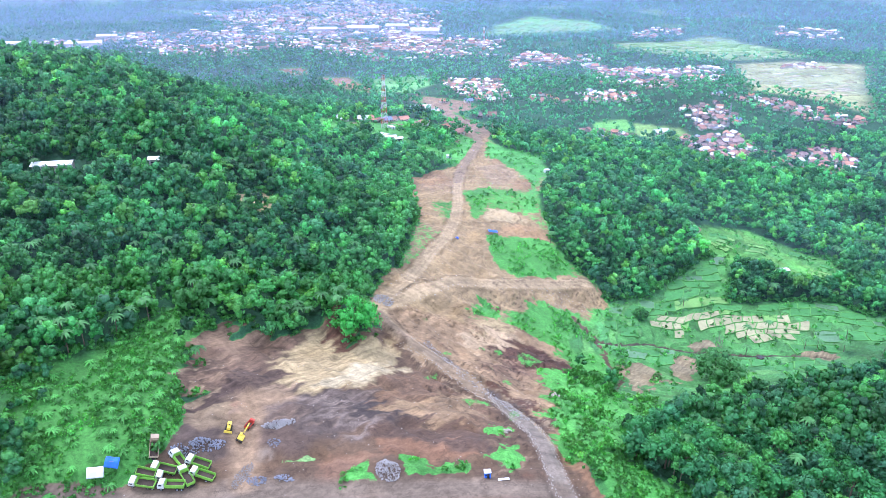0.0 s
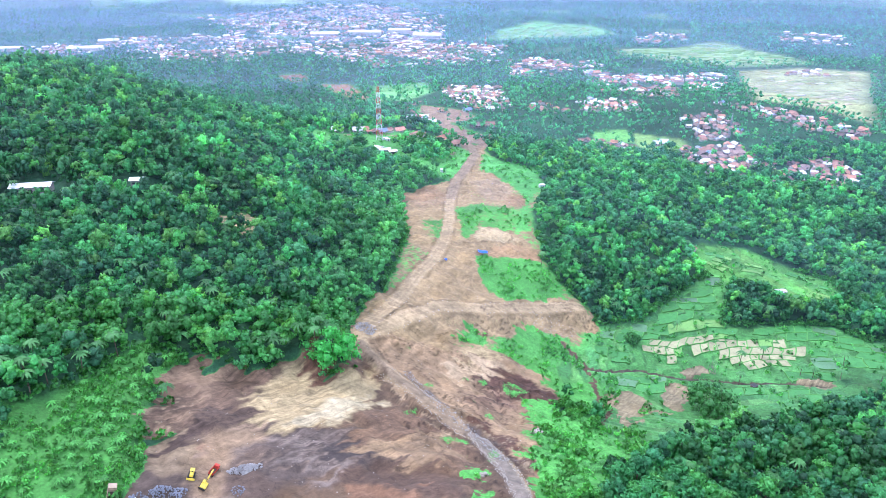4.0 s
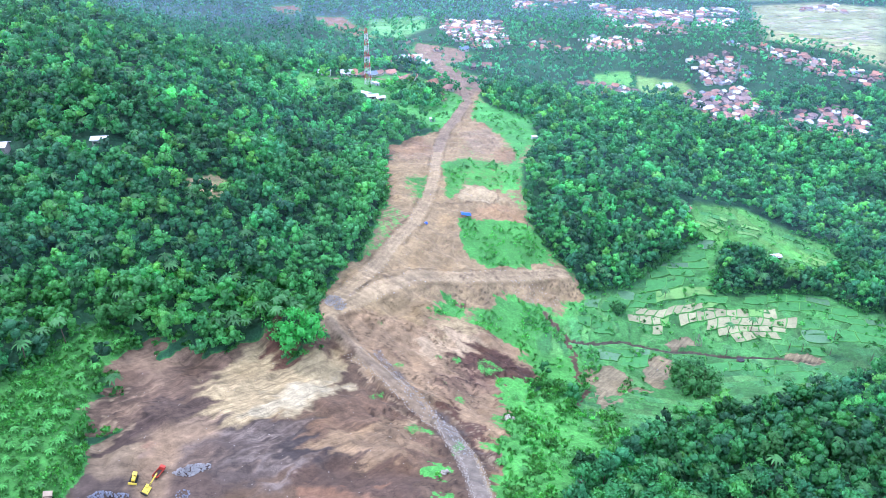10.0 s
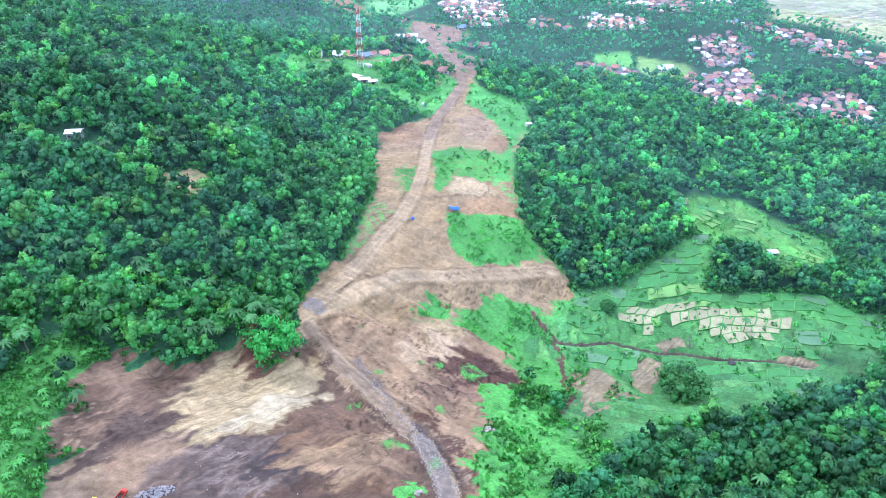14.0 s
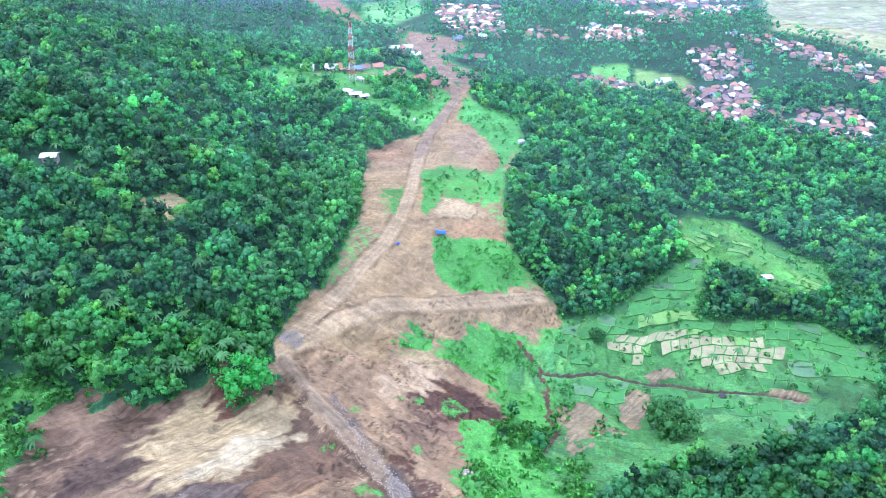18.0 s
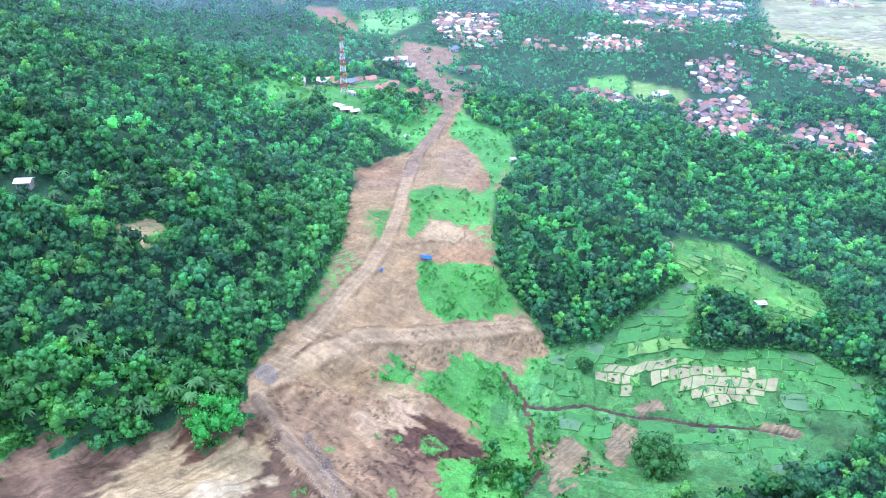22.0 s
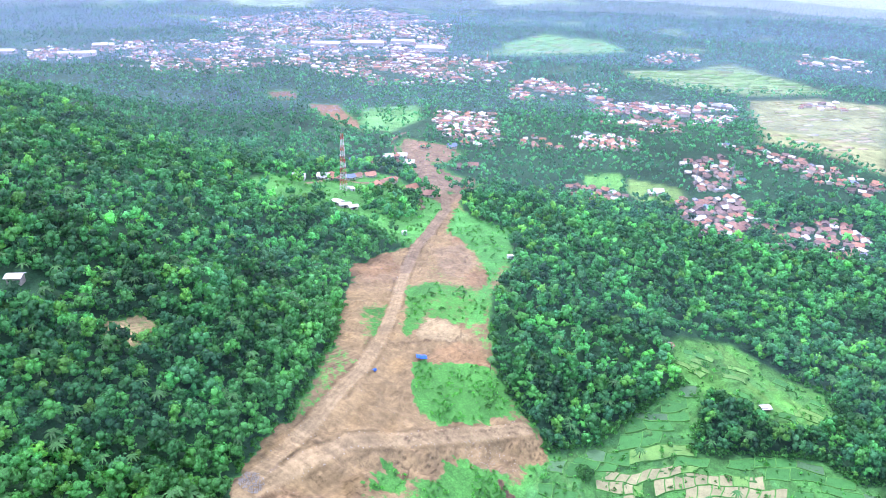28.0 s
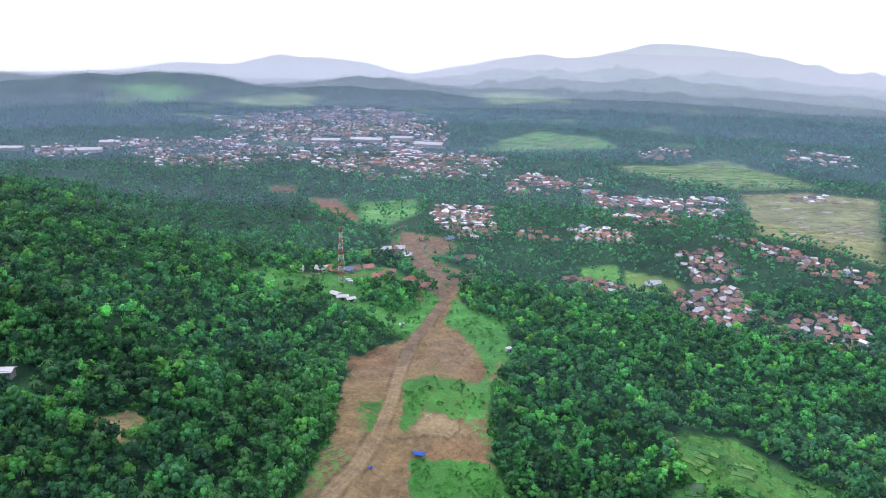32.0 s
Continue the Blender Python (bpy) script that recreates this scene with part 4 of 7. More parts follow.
# ---- trees ----
def crown_shape(seed, leaves, radius=3.2, tall=2.6, size=1.0, core=0):
    """A crown of leaf sprays set round several boughs: corner points of quads, about the crown's foot."""
    g = np.random.default_rng(seed)
    boughs = []
    many = int(g.integers(5, 9)) if leaves > 30 else (int(g.integers(3, 5)) if leaves > 10 else 2)
    habit = g.uniform(0.7, 1.5)
    for k in range(many):
        a = g.uniform(0, 2 * np.pi)
        d = g.uniform(0.25, 0.78) * radius / habit**0.5 if k else 0
        boughs.append((d * np.cos(a), d * np.sin(a), (g.uniform(0.1, 0.95) if k else 1.05) * tall * habit, g.uniform(0.32, 0.54) * radius))
    pts, outs = [], []
    for i in range(leaves):
        bx, by, bz, br = boughs[i % many]
        v = g.normal(size=3)
        v[2] = v[2] * 0.75 + 0.45
        v /= np.linalg.norm(v)
        c = np.array([bx, by, bz + 0.6]) + v * br * np.array([1, 1, 0.9]) * g.uniform(0.6, 1.3)
        nrm = v + g.normal(size=3) * 0.55
        nrm /= np.linalg.norm(nrm)
        u = np.cross(nrm, g.normal(size=3))
        u /= np.linalg.norm(u)
        w = np.cross(nrm, u)
        s, e = size * g.uniform(0.42, 0.72), size * g.uniform(0.3, 0.55)
        sag = nrm * s * 0.3
        pts.append([c - u * s - sag, c - w * e, c + u * s - sag, c + w * e])
        lean = v * 0.8 + np.array([0, 0, 0.2]) + g.normal(size=3) * 0.3 + (c - np.array([0, 0, tall * 0.4])) / radius * 0.4
        outs.append([lean / np.linalg.norm(lean)] * 4)
    pts, outs = np.array(pts), np.array(outs)
    if core:
        # the dense foliage of each bough: a rounded, uneven mass behind the sprays
        cp, cn = [], []
        for k, (bx, by, bz, br) in enumerate(boughs):
            fine = core if k == 0 else max(1, core - 1)
            mid = np.array([bx, by, bz + 0.45])
            for n1 in range(3):
                for sg in (-1, 1):
                    if n1 == 2 and sg < 0:
                        continue
                    for i in range(fine):
                        for j in range(fine):
                            quad = []
                            for di, dj in ((0, 0), (1, 0), (1, 1), (0, 1)) if sg > 0 else ((0, 0), (0, 1), (1, 1), (1, 0)):
                                p = np.zeros(3)
                                p[n1], p[(n1 + 1) % 3], p[(n1 + 2) % 3] = sg, 2 * (i + di) / fine - 1, 2 * (j + dj) / fine - 1
                                quad.append(p / np.linalg.norm(p))
                            lean = [q * 0.75 + np.array([0, 0, 0.15]) + (mid - np.array([0, 0, tall * 0.4])) / radius * 0.35 for q in quad]
                            cn.append([q / np.linalg.norm(q) for q in lean])
                            cp.append([mid + q * br * (0.78 if leaves < 100 else 0.58) * np.array([1, 1, 0.95]) * (1 + 0.16 * math.sin(5 * q[0] + 3 * q[1] + seed + k) * math.cos(4 * q[2] + seed)) for q in quad])
        pts, outs = np.concatenate([np.array(cp), pts]), np.concatenate([np.array(cn), outs])
    return pts, outs


def palm_shape(seed, fronds=11, reach=3.4, tall=0.0):
    """Arching fronds, each of three bent pieces, about the crown's foot."""
    g = np.random.default_rng(seed)
    pts = []
    for i in range(fronds):
        a = 2 * np.pi * i / fronds + g.uniform(-0.25, 0.25)
        d, side = np.array([np.cos(a), np.sin(a), 0]), np.array([-np.sin(a), np.cos(a), 0])
        up = g.uniform(0.25, 0.9)
        last, lw = np.zeros(3), 0.12
        for k in range(1, 4):
            t = k / 3
            p = d * reach * t + np.array([0, 0, reach * (up * t - (up + 0.35) * t * t)])
            w = (0.12, 0.42, 0.36, 0.06)[k]
            pts.append([last + side * lw, last - side * lw, p - side * w, p + side * w])
            last, lw = p, w
    pts = np.array(pts) + np.array([0, 0, tall])
    return pts, np.tile(np.array([0.0, 0.0, 1.0]), (len(pts), 4, 1))


def tree_tint(g, n):
    """Leaf colours of n trees: mostly deep greens, some bright, some bluish or yellowish."""
    base = np.array([(0.058, 0.265, 0.112), (0.078, 0.35, 0.128), (0.048, 0.20, 0.112), (0.11, 0.43, 0.132), (0.155, 0.47, 0.122), (0.082, 0.30, 0.15)])
    pick = g.choice(6, n, p=[0.28, 0.24, 0.2, 0.14, 0.06, 0.08])
    return base[pick] * g.uniform(0.62, 1.35, (n, 1)) * g.uniform(0.92, 1.08, (n, 3))


def scatter(x0, x1, y0, y1, step, g):
    """Places on a jittered lattice."""
    gx, gy = np.meshgrid(np.arange(x0, x1, step), np.arange(y0, y1, step))
    px, py = gx.ravel(), gy.ravel()
    px = px + (np.arange(gx.size) // gx.shape[1] % 2) * step * 0.5
    return px + g.uniform(-0.5, 0.5, px.size) * step, py + g.uniform(-0.5, 0.5, px.size) * step


def grow(name, shapes, px, py, pz, scale, tint, label, category="trees"):
    """One mesh of many plants: a shape at each place, turned and sized at random."""
    g = np.random.default_rng(len(px))
    cos, cols, nos = [], [], []
    kind = g.integers(0, len(shapes), len(px))
    for k, (s, out) in enumerate(shapes):
        sel = np.nonzero(kind == k)[0]
        if not len(sel):
            continue
        a = g.uniform(0, 2 * np.pi, len(sel))
        ca, sa = np.cos(a)[:, None], np.sin(a)[:, None]
        v = s.reshape(-1, 3)
        sc = scale[sel][:, None]
        st = sc * g.uniform(0.85, 1.25, len(sel))[:, None]
        x = (v[:, 0] * ca - v[:, 1] * sa) * sc + px[sel][:, None]
        y = (v[:, 0] * sa + v[:, 1] * ca) * sc + py[sel][:, None]
        z = v[:, 2] * st + pz[sel][:, None]
        cos.append(np.stack([x, y, z], -1).reshape(-1, 3))
        o = out.reshape(-1, 3)
        nos.append(np.stack([o[:, 0] * ca - o[:, 1] * sa, o[:, 0] * sa + o[:, 1] * ca, np.broadcast_to(o[:, 2], x.shape)], -1).reshape(-1, 3))
        cols.append(np.repeat(tint[sel], len(v), 0))
    co, col = np.concatenate(cos), np.concatenate(cols)
    me = bpy.data.meshes.new(name)
    fill_mesh(me, co, np.arange(len(co)).reshape(-1, 4))
    at = me.attributes.new("tint", "FLOAT_COLOR", "POINT")
    at.data.foreach_set("color", np.c_[col, np.ones(len(col))].astype(np.float32).ravel())
    me.materials.append(M_LEAF)
    me.polygons.foreach_set("use_smooth", np.ones(len(co) // 4, bool))
    me.normals_split_custom_set_from_vertices(np.concatenate(nos).astype(np.float32))
    return tagged(new(name, me), label, category, kind="stuff")


CROWNS = [crown_shape(20 + k, 76, 3.5, 3.1, 0.98, 2) for k in range(14)]
CROWNS_FAR = [crown_shape(40 + k, 32, 3.5, 3.0, 1.2, 1) for k in range(12)]
CROWNS_TINY = [crown_shape(60 + k, 6, 3.4, 2.6, 1.8, 1) for k in range(8)]
CROWNS_LEAST = [crown_shape(160 + k, 2, 3.2, 2.6, 2.0, 1) for k in range(8)]
BUSHES = [crown_shape(70 + k, 26, 1.2, 0.5, 0.62) for k in range(6)]
PALMS = [palm_shape(80 + k) for k in range(4)]

# stretches of the plan where every tree stands by itself
SINGLE = [(62, 205, 165, 268), (-150, -60, 236, 290)]
single_trees = []


def woods(name, box, step, shapes, label, seed, big=1.0, thin=0.0, leaf=(1, 1, 1)):
    g = np.random.default_rng(seed)
    px, py = scatter(*box, step, g)
    _, _, _, free = land_use(px, py)
    copse = np.zeros(len(px), bool)
    copse |= (inside(px, py, AREAS["bank_left"]) > 0) & (px < -120 - 0.25 * (py - 170)) & (waves(px, py, 24, 35) > -0.2)
    for a, much in (("dark_copse", -0.6), ("edge_copse", -0.5), ("tower_green", 0.5), ("edge_green", 0.5), ("green_far", 0.2), ("village_dirt", 0.5), ("pitch_a", 0.95), ("pitch_b", 0.9)):
        copse |= (inside(px, py, AREAS[a]) > 0) & (waves(px, py, 38, 33) + 0.5 * waves(px, py, 15, 34) > much) & (beside(px, py, ROADS["road_main"]) > 7)
    keep = ((free < 0.45) | copse) & (np.abs(px - 40) < (py - 30) * 0.66 + 110) & (g.uniform(size=px.size) > thin)
    for q in QUARTERS.values():
        keep &= cover(px, py, q, 12) < g.uniform(0.0, 1.13 if py.max() < 1550 else 1.3, px.size)
    if py.max() > 1400:
        keep &= (waves(px, py, 420, 21) + 0.6 * waves(px, py, 150, 22)) < 0.85
    keep &= inside(px, py, AREAS["worksite"]) < -1
    for x0, y0, r in CLEARINGS:
        keep &= np.hypot(px - x0, py - y0) > r
    px, py = px[keep], py[keep]
    s = g.uniform(0.5, 1.42, len(px)) ** 1.2 * big
    trunk = g.uniform(0.4, 6.5, len(px)) * s * (1.0 if box[2] < 1400 else 0.25)
    # darker stands of old trees alternate with lighter, younger ones; cloud shade is put into the left hill's leaf
    # tint, and the near right wood is darkened too
    stand = (1 + 0.34 * waves(px, py, 90, 31) + 0.22 * waves(px, py, 36, 32)) * (1 - 0.24 * np.clip(-(px + 110) / 120, 0, 1)) * (1 - 0.2 * np.clip((px - 50) / 60, 0, 1) * np.clip((300 - py) / 40, 0, 1))
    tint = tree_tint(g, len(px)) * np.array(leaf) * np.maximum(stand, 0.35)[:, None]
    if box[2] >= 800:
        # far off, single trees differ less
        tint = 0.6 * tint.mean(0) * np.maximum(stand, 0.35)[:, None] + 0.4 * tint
    # bushy bright growth along the foot of the slope
    edge = np.clip(1 - np.abs(py - 262 - (px + 80) * 0.25) / 26, 0, 1) * (px < -20) * (py < 330)
    tint = tint * (1 - 0.75 * edge[:, None]) + np.array((0.10, 0.40, 0.08)) * 0.75 * edge[:, None] * g.uniform(0.75, 1.2, (len(px), 1))
    # young, lighter growth where the forest has been opened
    rim = np.clip(1 + inside(px, py, AREAS["worksite"]) / 38, 0, 1) * (px < 40) * (py < 620)
    tint = tint * (1 - 0.6 * rim[:, None]) + np.array((0.13, 0.5, 0.12)) * 0.6 * rim[:, None] * g.uniform(0.7, 1.2, (len(px), 1))
    alone = np.zeros(len(px), bool)
    if box[2] < 200:
        for x0, x1, y0, y1 in SINGLE:
            alone |= (px > x0) & (px < x1) & (py > y0) & (py < y1)
        first = np.nonzero(alone)[0][np.argsort(py[alone])][:296]
        alone[:] = False
        alone[first] = True
        single_trees.extend(zip(px[alone], py[alone], s[alone], trunk[alone]))
    k = ~alone
    pz = height(px, py) + trunk - 0.5
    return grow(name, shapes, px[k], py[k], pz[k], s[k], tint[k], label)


CLEARINGS = [(70, 284, 13), (78, 306, 9), (86, 316, 6), (31, 418, 9), (-104, 371, 11), (-160, 380, 12), (-206, 359, 16), (-193, 359, 11), (-150, 376, 7), (-51, 648, 16), (-58, 692, 16), (-100, 701, 9), (-41, 275, 9), (142, 306, 12), (88, 575, 6), (186, 486, 5)]

woods("forest", (-380, 340, 150, 440), 4.3, CROWNS, "dense green tropical broadleaf forest on the slope", 3, leaf=(1.0, 1.08, 0.82))
woods("forest", (-580, 640, 440, 800), 5.2, CROWNS_FAR, "dense green broadleaf forest further up the valley", 4, leaf=(1.32, 1.32, 1.1))
# from here on, haze is put into the leaf tint: paler and bluer
woods("forest", (-900, 1000, 800, 1500), 8.6, CROWNS_TINY, "dark green woods between the villages, leaves tinted for haze", 5, 1.2, 0.08, (1.6, 1.5, 1.75))
woods("forest", (-1900, 2000, 1500, 2600), 12.5, CROWNS_LEAST, "dark woods on the plain, leaves tinted for haze", 6, 1.5, 0.12, (1.25, 1.25, 1.9))
woods("forest", (-2300, 2300, 2600, 3400), 17.0, CROWNS_LEAST, "woods on the far ridges, leaves tinted for haze", 7, 1.5, 0.12, (1.0, 1.0, 1.8))
woods("forest", (-300, 2800, 3400, 4500), 25.0, CROWNS_LEAST, "woods on the mountains, leaves tinted pale for haze", 8, 1.9, 0.2, (1.1, 1.1, 1.7))


def thicket(name, areas, step, label, seed, low=0.7, high=1.6, tint=(0.13, 0.5, 0.11), part_of=1.0):
    """Low bushes and tall weeds over grassy ground."""
    g = np.random.default_rng(seed)
    xs, ys = [], []
    for a in areas:
        q = np.array(AREAS[a], float)
        px, py = scatter(q[:, 0].min(), q[:, 0].max(), q[:, 1].min(), q[:, 1].max(), step, g)
        k = (inside(px, py, AREAS[a]) > 0.5) & (waves(px, py, 26, 51) + 0.6 * waves(px, py, 9, 52) + g.uniform(-0.5, 0.5, px.size) > 1 - 2 * part_of)
        for r in ("road_main", "road_front", "road_fork", "stream"):
            k &= beside(px, py, ROADS[r]) > 4.5
        xs.append(px[k])
        ys.append(py[k])
    px, py = np.concatenate(xs), np.concatenate(ys)
    s = low + (high - low) * g.uniform(0, 1, len(px)) ** 2
    col = np.array(tint) * g.uniform(0.7, 1.25, (len(px), 1)) * g.uniform(0.9, 1.1, (len(px), 3)) * (1 + 0.3 * waves(px, py, 22, 53)[:, None])
    return grow(name, BUSHES, px, py, height(px, py) - 0.3, s, col, label, "bushes")


thicket("undergrowth", ["bank_left", "bank_right"], 1.25, "bright green tall weeds on the bank", 60, 0.35, 1.3, (0.11, 0.43, 0.085), 0.62)
thicket("undergrowth", ["shrub_right"], 1.9, "bright green bushes on the bank", 61, 0.5, 2.2, (0.13, 0.5, 0.105), 0.5)
thicket("undergrowth", ["grass_a", "grass_b", "grass_c", "grass_f", "grass_g", "grass_h", "grass_k", "grass_i"], 1.8, "bright green weeds over the old spoil", 62, 0.4, 1.4, (0.155, 0.6, 0.12), 0.5)
thicket("undergrowth", ["fringe", "valley", "paddy", "tower_green", "edge_green", "grass_d"], 4.5, "scattered green bushes on the grassland", 63, 0.8, 2.0, part_of=0.42)


def edges(name, box, step, label, seed):
    """Shrubs that close the foot of the forest where it meets open ground."""
    g = np.random.default_rng(seed)
    px, py = scatter(*box, step, g)
    _, _, _, free = land_use(px, py)
    k = (free > 0.02) & (free < 0.62) & (np.abs(px - 40) < (py - 30) * 0.66 + 60)
    for r in ("road_main", "road_front", "road_fork"):
        k &= beside(px, py, ROADS[r]) > 5
    k &= (inside(px, py, AREAS["worksite"]) < 2) & (np.hypot(px - 78, py - 306) > 8)
    px, py = px[k], py[k]
    s = g.uniform(1.0, 2.3, len(px))
    return grow(name, BUSHES, px, py, height(px, py) - 0.2, s, np.array((0.10, 0.41, 0.085)) * g.uniform(0.6, 1.25, (len(px), 1)), label, "bushes")


edges("undergrowth", (-160, 290, 150, 470), 2.1, "green shrubs along the forest edge", 65)


def fronds(name, n_box, count, low, high, tint, label, seed, area=None, lift_by=(0.2, 0.6)):
    """Palms or banana plants scattered among other growth."""
    g = np.random.default_rng(seed)
    px, py = g.uniform(n_box[0], n_box[1], count * 3), g.uniform(n_box[2], n_box[3], count * 3)
    _, _, _, free = land_use(px, py)
    k = (inside(px, py, AREAS[area]) > 1) if area else (free < 0.3) & (np.abs(px - 40) < (py - 30) * 0.66 + 60)
    px, py = px[k][:count], py[k][:count]
    col = np.array(tint) * g.uniform(0.7, 1.3, (len(px), 1))
    return grow(name, PALMS, px, py, height(px, py) + g.uniform(*lift_by, len(px)), g.uniform(low, high, len(px)), col, label, "plants")


fronds("banana_plants", (-150, -80, 140, 260), 110, 0.4, 0.75, (0.10, 0.40, 0.08), "bright green banana plants on the grassy bank", 66, "bank_left", (0.8, 1.8))
fronds("banana_plants", (40, 110, 190, 320), 60, 0.4, 0.7, (0.10, 0.38, 0.08), "bright green banana plants among bushes", 67, "shrub_right", (0.8, 1.8))
fronds("forest_palms", (-330, 330, 160, 520), 520, 0.8, 1.25, (0.075, 0.25, 0.075), "dark green palms rising out of the forest", 68, None, (6.0, 8.5))


# ---- helpers for things ----
def part(name, bm, material, parent=None, label="", smooth=False):
    """Links a bmesh as one mesh object under a thing or under a part."""
    me = bpy.data.meshes.new(name)
    bm.to_mesh(me)
    bm.free()
    me.materials.append(material)
    if smooth:
        me.polygons.foreach_set("use_smooth", np.ones(len(me.polygons), bool))
    ob = new(name, me)
    if parent:
        ob.parent = parent
    if label:
        ob["label"] = label
    return ob


def thing(name, m, label, category, group=""):
    ob = new(name)
    ob.empty_display_size = 0.3
    ob.matrix_world = m
    return tagged(ob, label, category, group)


def box(sx, sy, sz, at=(0, 0, 0), bevel=0.0, rot=None, bm=None):
    """A box with its foot at a place, edges eased."""
    bm = bm or bmesh.new()
    m = Matrix.Translation(at) @ (rot or Matrix()) @ Matrix.Translation((0, 0, sz / 2)) @ Matrix.Diagonal((sx, sy, sz, 1))
    made = bmesh.ops.create_cube(bm, size=1, matrix=m)["verts"]
    if bevel:
        edges = list({e for v in made for e in v.link_edges})
        bmesh.ops.bevel(bm, geom=edges, offset=bevel, segments=1, affect="EDGES")
    return bm


def rod(a, b, r, bm=None, sides=6, r2=None):
    """A bar from a to b."""
    bm = bm or bmesh.new()
    a, b = Vector(a), Vector(b)
    d = b - a
    m = Matrix.Translation((a + b) / 2) @ d.to_track_quat("Z", "Y").to_matrix().to_4x4()
    bmesh.ops.create_cone(bm, cap_ends=True, segments=sides, radius1=r, radius2=r if r2 is None else r2, depth=d.length, matrix=m)
    return bm


def wheel_mesh(r, w):
    bm = bmesh.new()
    bmesh.ops.create_cone(bm, cap_ends=True, segments=14, radius1=r, radius2=r, depth=w, matrix=Matrix.Rotation(radians(90), 4, "X"))
    bmesh.ops.bevel(bm, geom=[e for e in bm.edges], offset=0.05, segments=1, affect="EDGES")
    return bm


def prism(outline, depth, axis="Y", bm=None):
    """A flat outline of (x, z) drawn out sideways by depth, centred."""
    bm = bm or bmesh.new()
    lo = [bm.verts.new((x, -depth / 2, z)) for x, z in outline]
    hi = [bm.verts.new((x, depth / 2, z)) for x, z in outline]
    n = len(lo)
    bm.faces.new(lo)
    bm.faces.new(hi[::-1])
    for i in range(n):
        bm.faces.new((lo[i], hi[i], hi[(i + 1) % n], lo[(i + 1) % n]))
    bmesh.ops.recalc_face_normals(bm, faces=bm.faces)
    return bm


def stones_mesh(name, xyz, size, g):
    """Many stones in one mesh, each a broken lump."""
    base = bmesh.new()
    bmesh.ops.create_icosphere(base, subdivisions=1, radius=0.5)
    v = np.array([list(q.co) for q in base.verts])
    base.verts.ensure_lookup_table()
    f = np.array([[q.index for q in fc.verts] for fc in base.faces])
    base.free()
    n = len(xyz)
    sc = np.asarray(size)[:, None] * g.uniform(0.6, 1.1, (n, 3))
    a = g.uniform(0, 6.28, n)
    p = v[None] * sc[:, None] * (1 + g.normal(size=(n, len(v), 1)) * 0.14)
    x = p[..., 0] * np.cos(a)[:, None] - p[..., 1] * np.sin(a)[:, None]
    y = p[..., 0] * np.sin(a)[:, None] + p[..., 1] * np.cos(a)[:, None]
    co = np.stack([x, y, p[..., 2]], -1) + np.asarray(xyz)[:, None]
    faces = (f[None] + (np.arange(n) * len(v))[:, None, None]).reshape(-1, 3)
    me = bpy.data.meshes.new(name)
    fill_mesh(me, co.reshape(-1, 3), faces)
    return me


M_TRUCK = mat("green truck paint", (0.22, 0.50, 0.07), 0.45, grain=2, vary=0.12, bump=0.02)
M_CAB = mat("white cab paint", (0.62, 0.66, 0.60), 0.4, grain=2, vary=0.1, bump=0.02)
M_BEIGE = mat("dusty beige paint", (0.42, 0.33, 0.22), 0.6, grain=2, vary=0.2)
M_REDPAINT = mat("red paint", (0.50, 0.06, 0.035), 0.5, grain=2, vary=0.15, bump=0.02)
M_YELLOW = mat("yellow plant paint", (0.70, 0.55, 0.07), 0.5, grain=2, vary=0.15, bump=0.02)
M_STEEL = mat("dark steel", (0.06, 0.06, 0.06), 0.5, 0.6, grain=4)
M_RUBBER = mat("rubber", (0.02, 0.02, 0.02), 0.85, grain=4)
M_GLASS = mat("dark window glass", (0.03, 0.04, 0.05), 0.08, grain=1, vary=0.1, bump=0.0, spec=0.6)
M_LOAD = mat("dark bed floor", (0.07, 0.05, 0.04), 0.9, grain=3)
M_BLUE = mat("blue tarpaulin", (0.03, 0.14, 0.60), 0.45, grain=1.5, vary=0.2, bump=0.3)
M_WHITE = mat("white sheeting", (0.66, 0.68, 0.70), 0.5, grain=1.2, vary=0.12, bump=0.1)
M_STONE = mat("broken stone", (0.30, 0.295, 0.28), 0.85, grain=2, vary=0.45)
M_STONEBLUE = mat("blue-grey quarry stone", (0.21, 0.23, 0.265), 0.85, grain=2, vary=0.5)
M_PALE = mat("pale boulder", (0.37, 0.335, 0.275), 0.85, grain=2, vary=0.35)
M_WOOD = mat("weathered timber", (0.22, 0.17, 0.12), 0.85)
M_CLAY = mat("clay roof tile", (0.31, 0.185, 0.14), 0.8, grain=1.6, vary=0.4)
M_CLAY_OLD = mat("old brown roof tile", (0.22, 0.165, 0.145), 0.85, grain=1.6, vary=0.4)
M_CLAY_NEW = mat("orange roof tile", (0.42, 0.22, 0.145), 0.75, grain=1.6, vary=0.25)
M_ZINC = mat("pale zinc roof", (0.56, 0.58, 0.60), 0.45, 0.1, grain=1.0, vary=0.2)
M_ZINC_BLUE = mat("blue-grey zinc roof", (0.20, 0.27, 0.42), 0.45, 0.1, grain=1.0, vary=0.2)
M_WALL = mat("plastered wall", (0.60, 0.57, 0.52), 0.85, grain=1.5, vary=0.25)
M_WALL_DIM = mat("stained grey wall", (0.30, 0.28, 0.26), 0.9, grain=1.5, vary=0.3)
M_TOWER_RED = mat("red tower paint", (0.52, 0.09, 0.06), 0.5, grain=1, vary=0.15)
M_TOWER_WHITE = mat("white tower paint", (0.72, 0.72, 0.70), 0.5, grain=1, vary=0.1)
